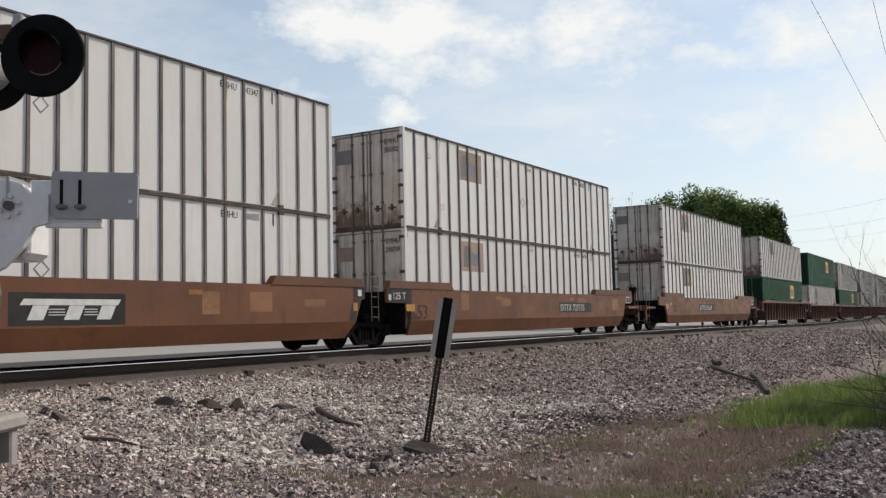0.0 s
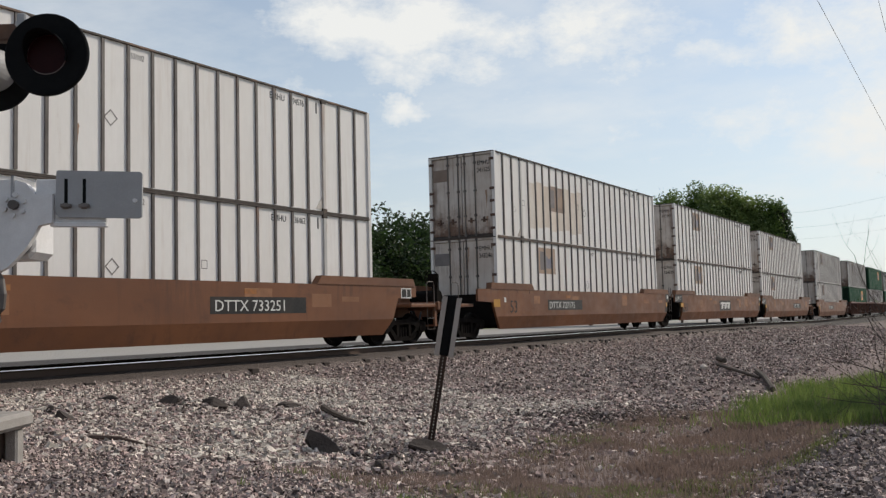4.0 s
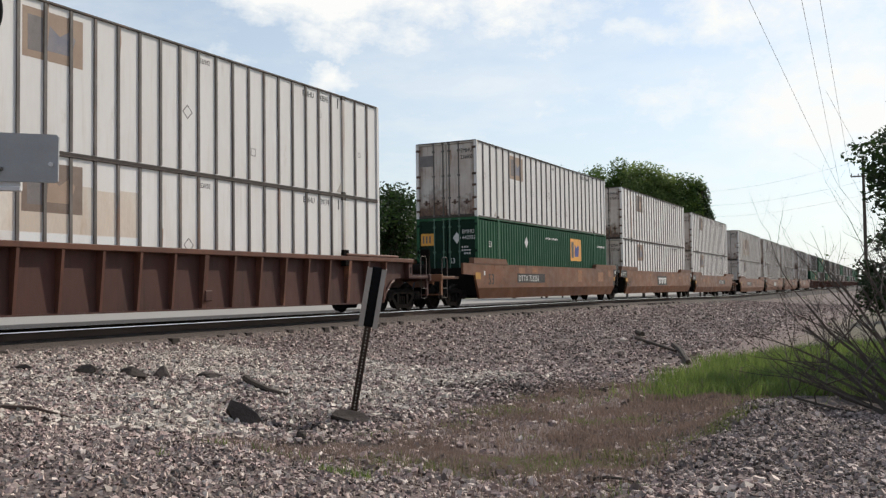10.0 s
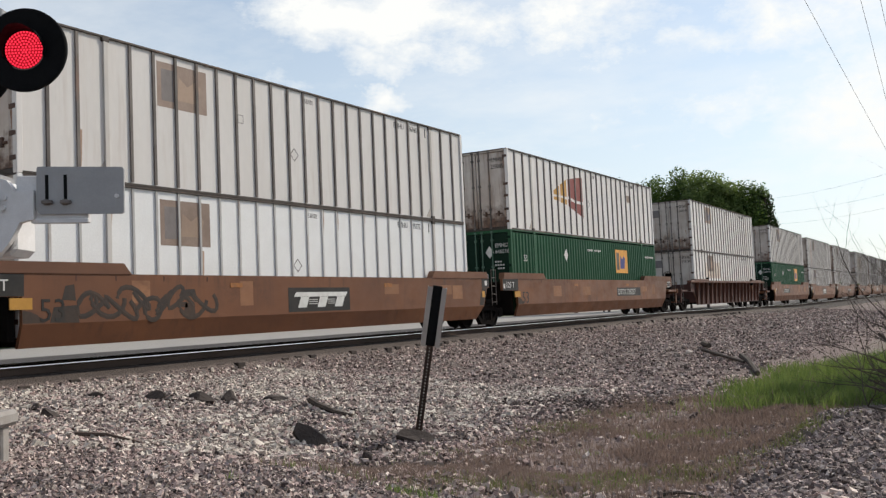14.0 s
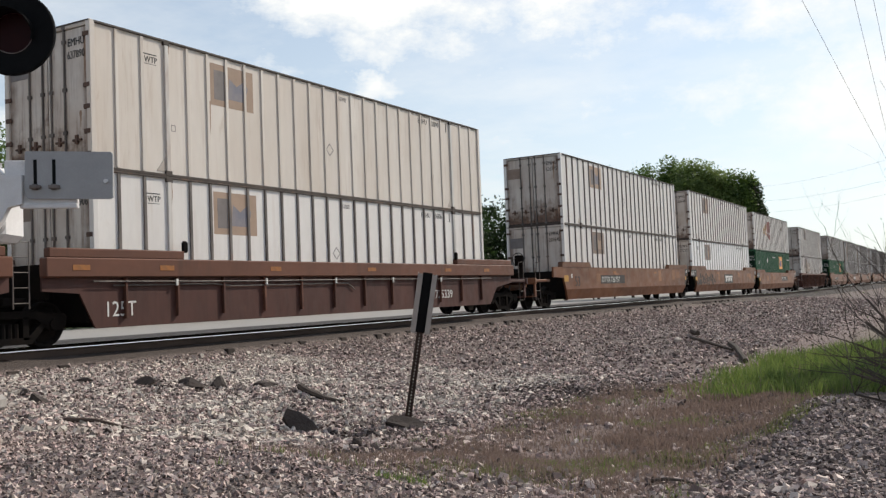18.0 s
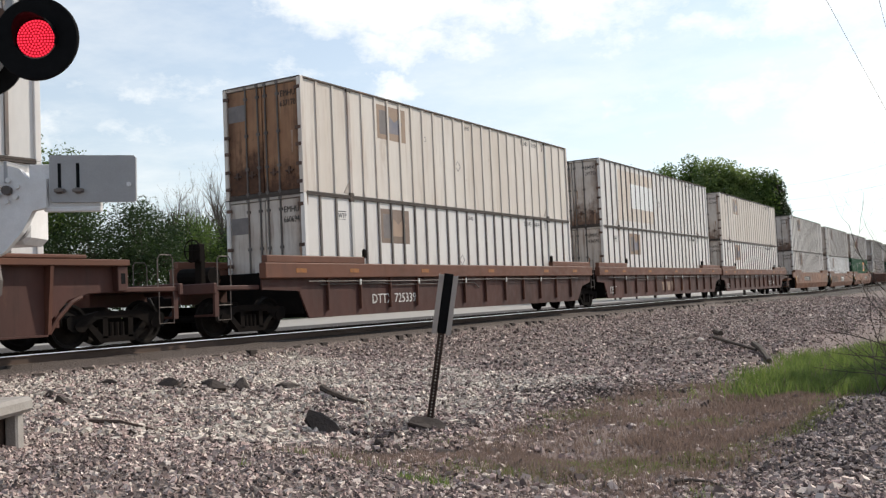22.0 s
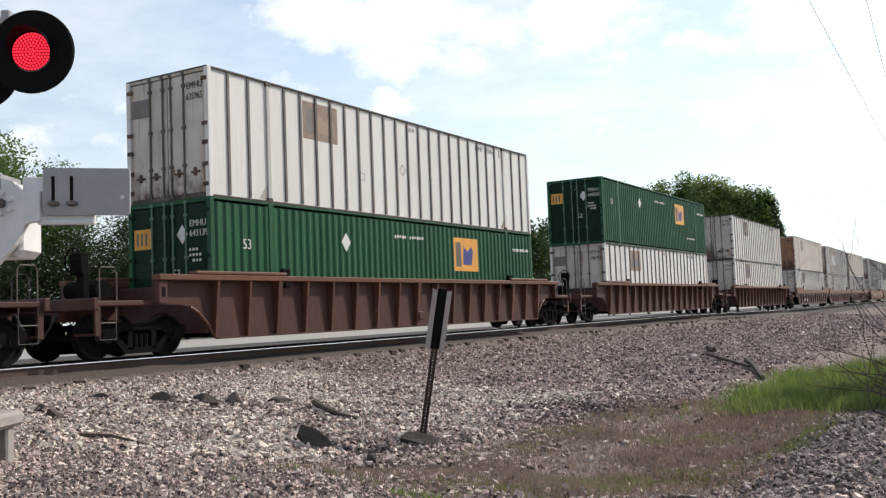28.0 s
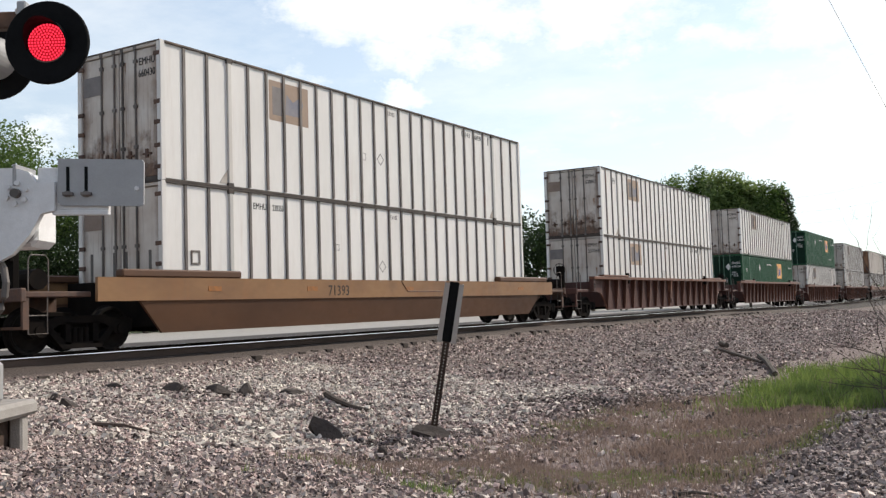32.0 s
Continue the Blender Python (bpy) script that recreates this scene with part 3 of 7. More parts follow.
def height(x, y):
    x += bend(y)
    for (x0, z0), (x1, z1) in zip(PROFILE, PROFILE[1:]):
        if x <= x1:
            z = z0 + (z1 - z0) * (x - x0) / (x1 - x0)
            break
    if x > -18.0:
        # the fill of the crossing lifts the near ground; farther on the shoulder sinks
        up = 1.0 - ease(3.5, 9.5, y)
        level = -0.25 if x < -4.5 else -0.25 - 0.5 * ease(-4.5, -1.5, x)
        z = z + (level - z) * up if z < level else z
        z -= 0.16 * ease(9.5, 18, y) * ease(-14.6, -14.1, x) * (1 - ease(-9, -6, x))
    z += grade(y) * ease(-30, -18, x)
    # a dumped heap of gravel, a washed-out hollow beside the post and the lumps round it
    z += 0.31 * math.exp(-((x + 1.55) / 0.5) ** 2 - ((y - 10.9) / 1.0) ** 2) + 0.12 * math.exp(-((x + 1.3) / 0.9) ** 2 - ((y - 9.0) / 1.6) ** 2)
    z -= 0.17 * math.exp(-((x + 6.72) / 0.30) ** 2 - ((y - 9.35) / 0.34) ** 2) + 0.10 * math.exp(-((x + 5.15) / 0.3) ** 2 - ((y - 7.7) / 0.4) ** 2)
    z += 0.09 * math.exp(-((x + 5.2) / 0.45) ** 2 - ((y - 8.5) / 0.5) ** 2) + 0.08 * math.exp(-((x + 7.6) / 0.5) ** 2 - ((y - 8.3) / 0.45) ** 2)
    if -13.5 < x < 6 and y < 60:
        rough = min(1.0, (x + 13.5) / 1.5)
        z += rough * (0.06 * noise.noise((x * 0.9, y * 0.9, 0.0)) + 0.05 * noise.noise((x * 2.3, y * 2.3, 3.0)))
    return z


def graded(stops):
    out = []
    for a, b, step in stops:
        k = max(1, round((b - a) / step))
        out += [a + (b - a) * i / k for i in range(k)]
    return out + [stops[-1][1]]


def build_ground():
    xs = graded([(-2500, -400, 700), (-400, -60, 60), (-60, -26, 6), (-26, -18, 1.0), (-18, -15.4, 0.6), (-15.4, -14.3, 0.06), (-14.3, 1.5, 0.16), (1.5, 12, 1.0), (12, 60, 8), (60, 400, 80), (400, 2500, 700)])
    ys = graded([(-2500, -300, 700), (-300, -30, 45), (-30, 1, 4), (1, 22, 0.17), (22, 60, 0.8), (60, 200, 5), (200, 500, 50), (500, 2500, 500)])
    verts = [(x, y, height(x, y)) for y in ys for x in xs]
    nx = len(xs)
    faces = [(j * nx + i, j * nx + i + 1, (j + 1) * nx + i + 1, (j + 1) * nx + i) for j in range(len(ys) - 1) for i in range(nx - 1)]
    me = bpy.data.meshes.new("ground")
    me.from_pydata(verts, [], faces)
    me.shade_smooth()
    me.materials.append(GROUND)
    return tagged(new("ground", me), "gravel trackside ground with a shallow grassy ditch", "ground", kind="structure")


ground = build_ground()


# ---- track ----
def build_rail(x, label, rust):
    ys = graded([(-120, 36, 39), (36, 104, 4), (104, 700, 149)])
    section = [(-0.07, -0.19), (0.07, -0.19), (0.07, -0.175), (0.012, -0.15), (0.012, -0.045), (0.038, -0.034), (0.0352, -0.013), (0.0325, 0.0),
               (-0.0325, 0.0), (-0.0352, -0.013), (-0.038, -0.034), (-0.012, -0.045), (-0.012, -0.15), (-0.07, -0.175)]
    me = bpy.data.meshes.new("rail")
    k = len(section)
    verts = [(a - bend(y), y, b + grade(y)) for y in ys for a, b in section]
    me.from_pydata(verts, [], [(j * k + i, j * k + (i + 1) % k, j * k + k + (i + 1) % k, j * k + k + i) for j in range(len(ys) - 1) for i in range(k)])
    me.materials.append(rust)
    me.materials.append(RAIL_TOP)
    for f in me.polygons:
        f.material_index = 1 if f.index % 14 in (6, 7, 8) else 0
    bm = bmesh.new()
    bm.from_mesh(me)
    bmesh.ops.recalc_face_normals(bm, faces=bm.faces)
    bm.to_mesh(me)
    bm.free()
    ob = new("rail", me)
    ob.matrix_basis = pose(x, 0, 0)
    return tagged(ob, label, "rail", "rails of the track", "structure")


for sign in (-1, 1):
    # far rail gets the darker material, the train's shade put into its colour
    build_rail(TX + sign * HALF_GAUGE, "rusty steel rail with a polished head on timber ties", RAIL_SIDE if sign > 0 else RUST_AND_SHADE)


# ---- trucks and wheels ----
WHEELS = []


def wheel_mesh():
    bm = bmesh.new()
    profile = [(0.0, 0.03), (0.10, 0.055), (0.16, 0.02), (0.33, 0.0), (0.37, 0.055), (0.42, 0.06), (0.425, -0.06), (0.455, -0.075), (0.455, -0.09), (0.36, -0.09), (0.30, -0.03), (0.1, -0.05), (0.0, -0.05)]
    for side in (-1, 1):
        rings = []
        for r, a in profile:
            x = side * (0.755 + a)
            rings.append([bm.verts.new((x, r * math.cos(k * math.tau / 20), r * math.sin(k * math.tau / 20))) for k in range(20)] if r else [bm.verts.new((x, 0, 0))])
        for one, two in zip(rings, rings[1:]):
            for k in range(20):
                j = (k + 1) % 20
                if len(one) == 1:
                    bm.faces.new((one[0], two[k], two[j]))
                elif len(two) == 1:
                    bm.faces.new((one[k], one[j], two[0]))
                else:
                    bm.faces.new((one[k], one[j], two[j], two[k]))
    add_tube(bm, [(-0.95, 0, 0), (0.95, 0, 0)], 0.08, 10)
    bmesh.ops.recalc_face_normals(bm, faces=bm.faces)
    me = bpy.data.meshes.new("wheelset")
    bm.to_mesh(me)
    bm.free()
    me.materials.append(TYRE)
    return me


WHEEL_MESH = wheel_mesh()


def frame_mesh():
    bm = bmesh.new()
    upper = [(-1.16, 0.60), (-1.10, 0.66), (-0.72, 0.66), (-0.42, 0.72), (0.42, 0.72), (0.72, 0.66), (1.10, 0.66), (1.16, 0.60), (1.14, 0.42), (1.02, 0.34), (0.78, 0.34),
             (0.66, 0.46), (0.5, 0.56), (0.3, 0.58), (-0.3, 0.58), (-0.5, 0.56), (-0.66, 0.46), (-0.78, 0.34), (-1.02, 0.34), (-1.14, 0.42)]
    lower = [(-0.72, 0.44), (-0.62, 0.5), (-0.34, 0.24), (0.34, 0.24), (0.62, 0.5), (0.72, 0.44), (0.42, 0.12), (-0.42, 0.12)]
    for outline in (upper, lower):
        add_plate(bm, outline, -0.07, 0.07)
    for y in (-0.36, 0.24):
        add_box(bm, (-0.07, y, 0.2), (0.07, y + 0.12, 0.6))
    for y in (-0.2, -0.07, 0.06):
        add_tube(bm, [(0, y + 0.07, 0.24), (0, y + 0.07, 0.5)], 0.055, 8)
    for y in (-0.89, 0.89):
        add_tube(bm, [(-0.02, y, 0.455), (0.1, y, 0.455)], 0.11, 10)
    bmesh.ops.recalc_face_normals(bm, faces=bm.faces)
    bmesh.ops.triangulate(bm, faces=[f for f in bm.faces if len(f.verts) > 4])
    me = bpy.data.meshes.new("side_frame")
    bm.to_mesh(me)
    bm.free()
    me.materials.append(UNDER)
    return me


FRAME_MESH = frame_mesh()


def add_truck(car, y):
    """A two-axle truck: bolster > side frames, wheelsets."""
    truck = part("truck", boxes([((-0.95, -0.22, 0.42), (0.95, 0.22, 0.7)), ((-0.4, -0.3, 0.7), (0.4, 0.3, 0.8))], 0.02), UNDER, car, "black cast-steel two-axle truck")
    truck.matrix_basis = pose(0, y, 0)
    for x in (-1.02, 1.02):
        shared("side_frame", FRAME_MESH, truck, (x, 0, 0))
    for dy in (-0.89, 0.89):
        wheel = new("wheelset", WHEEL_MESH)
        wheel.parent = truck
        wheel.matrix_parent_inverse = pose(0, dy, 0.455)
        WHEELS.append(wheel)
    return truck


# ---- well cars ----
TRAIN = []           # (thing, its y at the start, height)


def end_gear(car, y, sign, color, ladder=True):
    """Deck, coupler, grab irons and brake gear at an outer end; sign -1: rear, 1: front."""
    a, b = sorted((y, y + sign * 1.45))
    part("end_deck", boxes([((-1.35, a, 1.06), (1.35, b, 1.16)), ((-0.35, a, 0.78), (0.35, b, 1.06))], 0.015), color, car, "open walkway deck at the car end")
    for s in (-1, 1):
        yy = y + sign * 1.33
        part("step_frame", boxes([((s * 1.3 - 0.03, yy - 0.06, 0.55), (s * 1.3 + 0.03, yy + 0.06, 1.06)),
                                  ((min(s * 0.7, s * 1.33), yy - 0.06, 0.5), (max(s * 0.7, s * 1.33), yy + 0.06, 0.55))]), color, car)
    part("end_sill", box((-1.4, min(y + sign * 1.36, y + sign * 1.48), 0.98), (1.4, max(y + sign * 1.36, y + sign * 1.48), 1.22), 0.02), color, car)
    part("coupler", boxes([((-0.11, min(y + sign * 1.4, y + sign * 1.95), 0.72), (0.11, max(y + sign * 1.4, y + sign * 1.95), 0.94)),
                           ((-0.2, min(y + sign * 1.75, y + sign * 1.98), 0.68), (0.2, max(y + sign * 1.75, y + sign * 1.98), 0.98))], 0.03), UNDER, car, "black knuckle coupler")
    hose = [(0.35, y + sign * 1.5, 0.95), (0.36, y + sign * 1.66, 0.66), (0.3, y + sign * 1.84, 0.42), (0.2, y + sign * 1.98, 0.36)]
    part("air_hose", tube(hose, 0.028, 6), RUBBER, car)
    for x in (1.32, -1.32):
        yy = y + sign * 1.28
        rail = [(x, yy, 1.12), (x, yy, 1.72), (x, yy - sign * 0.05, 1.80), (x, yy - sign * 0.34, 1.80), (x, yy - sign * 0.40, 1.72), (x, yy - sign * 0.40, 1.12)]
        part("grab_iron", tube(rail, 0.013, 6), PALE_IRON, car)
        part("sill_step", tube([(x, yy, 1.06), (x, yy, 0.42), (x, yy - sign * 0.38, 0.42), (x, yy - sign * 0.38, 1.06)], 0.013, 6), PALE_IRON, car)
        part("step_rung", tube([(x, yy, 0.74), (x, yy - sign * 0.38, 0.74)], 0.012, 6), PALE_IRON, car)
    if sign < 0:
        part("brake_stand", boxes([((0.55, y - 1.2, 1.16), (0.75, y - 1.05, 2.1)), ((0.48, y - 1.3, 1.7), (0.82, y - 1.2, 2.1))], 0.02), UNDER, car)
        wheel = bmesh.new()
        ring = [(0.65 + 0.24 * math.cos(k * math.tau / 16), y - 1.34, 1.95 + 0.24 * math.sin(k * math.tau / 16)) for k in range(17)]
        add_tube(wheel, ring, 0.016, 6, cap=False)
        for k in range(4):
            add_tube(wheel, [(0.65, y - 1.34, 1.95), ring[k * 4]], 0.012, 5)
        part("brake_wheel", wheel, UNDER, car)
        part("air_reservoir", tube([(-0.7, y - 0.35, 1.42), (0.3, y - 0.35, 1.42)], 0.2, 12), UNDER, car)


def joint_gear(car, y):
    """The shared articulation between two units, with its ladder and cross bearer."""
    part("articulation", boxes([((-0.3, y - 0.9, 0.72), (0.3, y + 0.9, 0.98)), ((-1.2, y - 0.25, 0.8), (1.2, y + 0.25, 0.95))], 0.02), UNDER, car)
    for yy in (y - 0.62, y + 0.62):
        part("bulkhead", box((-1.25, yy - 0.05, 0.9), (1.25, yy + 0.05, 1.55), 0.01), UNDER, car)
    ladder = bmesh.new()
    for dy in (-0.16, 0.16):
        add_tube(ladder, [(1.38, y + dy, 0.75), (1.38, y + dy, 1.95)], 0.013, 6)
    for z in (0.85, 1.12, 1.39, 1.66, 1.93):
        add_tube(ladder, [(1.38, y - 0.16, z), (1.38, y + 0.16, z)], 0.01, 6)
    part("ladder", ladder, PALE_IRON, car)


def reflectors(car, x, z, ys, mat=None):
    me = None
    for y in ys:
        if me is None:
            ob = part("reflector", box((0, -0.19, -0.05), (0.006, 0.19, 0.05)), mat or REFLECTOR, car, "yellow reflective strip")
            me = ob.data
            ob.matrix_basis = pose(x, y, z)
        else:
            shared("reflector", me, car, (x, y, z))


def smooth_car(rear, front, marks, seed):
    """Tan well unit with plain creased sides. rear/front: "joint", "end" or "plain" (the neighbour carries the truck)."""
    rng = random.Random(seed)
    car = thing("well_car", pose(TX, 0, 0), "tan-brown double-stack well car with smooth creased sides on the rails", "well car", "well cars of the train")
    F = 16.154
    y0 = -1.27 if rear == "joint" else -1.75
    y1 = F + (1.0 if front != "end" else 1.75)
    upper = [(-0.55, 0.74), (F + 0.55, 0.74), (F + 0.75, 1.22), (y1, 1.26), (y1, 1.63), (y0, 1.63), (y0, 1.24), (-0.75, 1.2)]
    if rear == "joint":
        upper = [(-0.1, 0.74), (F + 0.6, 0.74), (F + 0.85, 1.3), (y1, 1.34), (y1, 1.63), (y0, 1.63), (y0, 1.24), (-0.1, 1.22)]
    lower = [(-0.1, 0.33), (F + 0.28, 0.33), (F + 0.6, 0.74), (-0.1 if rear == "joint" else -0.55, 0.74)]
    for s in (-1, 1):
        part("side", plate(upper, s * 1.44, s * 1.52), TAN, car, "smooth tan-brown side sheet")
        part("lower_side", plate(lower, s * 1.44, s * 1.52, lambda z, s=s: -s * 0.32 * (0.74 - z)), TAN, car)
        for a, b in ((y0 + 0.1 if rear == "joint" else -0.9, 2.1), (13.7, y1 - 0.05)):
            part("side_shelf", plate([(a, 1.63), (b + 0.18 if b < 5 else b, 1.63), (b, 1.84), (a if a > 5 else a + 0.05, 1.84)] if b < 5 else [(a - 0.18, 1.63), (b, 1.63), (b - 0.1, 1.84), (a, 1.84)],
                                     s * 1.34, s * 1.54), TAN_TOP, car, "raised guide ledge")
        part("top_chord", box((min(s * 1.34, s * 1.44), 0.2, 1.52), (max(s * 1.34, s * 1.44), F - 0.2, 1.628), 0.0), TAN_TOP, car)
    for lo, hi in [((-1.3, 0.0, 0.36), (1.3, 1.0, 0.50)), ((-1.3, F - 1.0, 0.36), (1.3, F, 0.50)), ((-1.3, 7.6, 0.36), (1.3, 8.6, 0.50)),
                              ((-1.3, 3.8, 0.36), (1.3, 4.4, 0.48)), ((-1.3, 11.8, 0.36), (1.3, 12.4, 0.48))]:
        part("cross_bearer", box(lo, hi, 0.01), UNDER, car)
    for y in (0.0, F):
        part("end_bulkhead", box((-1.34, y - (0.25 if y == 0 else -0.12), 0.45), (1.34, y - (0.12 if y == 0 else -0.25), 1.5), 0.01), UNDER, car)
    if rear == "joint":
        joint_gear(car, -1.64)
        add_truck(car, -1.64)
        part("end_panel", box((1.505, -1.24, 1.235), (1.526, -0.06, 1.62)), PLATE_BLACK, car, "black stencil panel")
        lettering("125 T", 0.2, PALE_INK, car, on_side(1.528, -1.02, 1.33), 1.0)
    if rear == "end":
        end_gear(car, -1.75, -1, TAN)
        add_truck(car, -1.75)
    if front == "end":
        end_gear(car, F + 1.75, 1, TAN)
        add_truck(car, F + 1.75)
    reflectors(car, 1.5215, 1.42, [5.2, 11.2])
    if rear == "joint":
        part("end_reflector", box((1.505, -0.34, 1.0), (1.5245, 0.1, 1.2)), YELLOW_TAPE, car, "yellow reflector at the sheet's end")
        part("tag", box((1.526, -1.2, 1.3), (1.5275, -1.08, 1.46)), PALE_INK, car)
    else:
        part("end_reflector", box((1.515, -0.72, 1.05), (1.5245, -0.28, 1.3)), YELLOW_TAPE, car, "yellow reflector at the sheet's end")
        part("tag", box((1.519, 0.02, 1.2), (1.5225, 0.14, 1.36)), PALE_INK, car)
        lettering("53", 0.42, PLATE_BLACK, car, on_side(1.524, 0.4, 0.86))
    if front == "end":
        part("data_panel", box((1.515, F + 1.0, 1.3), (1.5225, F + 1.5, 1.58)), PALE_INK, car, "white-edged black data panel")
        part("data_field", boxes([((1.5226, F + 1.03, 1.33), (1.5236, F + 1.26, 1.55)), ((1.5226, F + 1.29, 1.33), (1.5236, F + 1.47, 1.55))]), PLATE_BLACK, car)
    else:
        part("end_panel", box((1.515, y1 - 0.5, 1.36), (1.5235, y1 - 0.004, 1.625)), PLATE_BLACK, car, "black end panel")
        part("tag", box((1.524, y1 - 0.3, 1.4), (1.5255, y1 - 0.14, 1.56)), PALE_INK, car)
        part("end_reflector", box((1.515, F + 0.5, 1.02), (1.5235, F + 0.68, 1.22)), YELLOW_TAPE, car, "yellow reflector at the sheet's end")
    # stencilled drain marks along the top of the sheet
    for y in (1.0, 1.9, 3.1, 4.3):
        part("drain_mark", box((1.519, y, 1.5), (1.5221, y + 0.03, 1.6)), OXIDE, car)
    # patched paint, each patch its own sheet
    for k in range(5):
        y = rng.uniform(0.2, 1.6) + (2.0, 4.4, 10.6, 12.6, 14.2)[k]
        part("paint_patch", box((1.515, y, 1.0 + rng.uniform(-0.05, 0.25)), (1.5204, y + rng.uniform(0.4, 0.9), 1.3 + rng.uniform(0, 0.28))), TAN_PATCH, car, "faded paint patch")
    # the joint's shade, with soot, painted black on the sheet beside the joints
    if front != "end":
        part("soot_patch", plate([(F + 0.3, 0.76), (F + 0.58, 0.76), (F + 0.82, 1.28), (F + 0.98, 1.36), (F + 0.98, 1.6), (F + 0.62, 1.6), (F + 0.5, 1.3), (F + 0.38, 1.05)], 1.5206, 1.5216), FADED_BLACK, car, "black patch of shade and soot beside the joint")
    if rear == "joint":
        part("soot_patch", plate([(-0.095, 0.76), (0.34, 0.76), (0.2, 0.9), (0.06, 0.96), (-0.095, 0.98)], 1.5206, 1.5216), FADED_BLACK, car, "black patch of shade and soot beside the joint")
    if rear == "joint":
        lettering("53", 0.42, PLATE_BLACK, car, on_side(1.524, 0.22, 0.78))
    if marks == "logo":
        part("logo_panel", box((1.5205, 6.95, 0.78), (1.5225, 9.4, 1.36)), PLATE_BLACK, car, "black panel with a pale company mark")
        shapes = bmesh.new()
        add_plate(shapes, [(7.16, 1.14), (9.22, 1.14), (9.3, 1.25), (7.24, 1.25)], 1.523, 1.525)
        for y in (7.42, 8.16, 8.86):
            add_plate(shapes, [(y - 0.12, 0.88), (y + 0.2, 0.88), (y + 0.32, 1.135), (y, 1.135)], 1.523, 1.525)
        for z in (0.96, 1.01, 1.06):
            add_plate(shapes, [(7.72, z), (8.06, z), (8.07, z + 0.016), (7.73, z + 0.016)], 1.523, 1.525)
            add_plate(shapes, [(8.46, z), (8.76, z), (8.77, z + 0.016), (8.47, z + 0.016)], 1.523, 1.525)
        bmesh.ops.recalc_face_normals(shapes, faces=shapes.faces)
        bmesh.ops.triangulate(shapes, faces=shapes.faces)
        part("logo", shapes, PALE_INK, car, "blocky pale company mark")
    elif marks:
        y, text = marks
        part("number_panel", box((1.5205, y - 0.12, 0.93), (1.5225, y + 3.0, 1.3)), PLATE_BLACK, car, "black stencil panel")
        lettering(text, 0.25, PALE_INK, car, on_side(1.525, y, 0.99), 1.12)
    return car


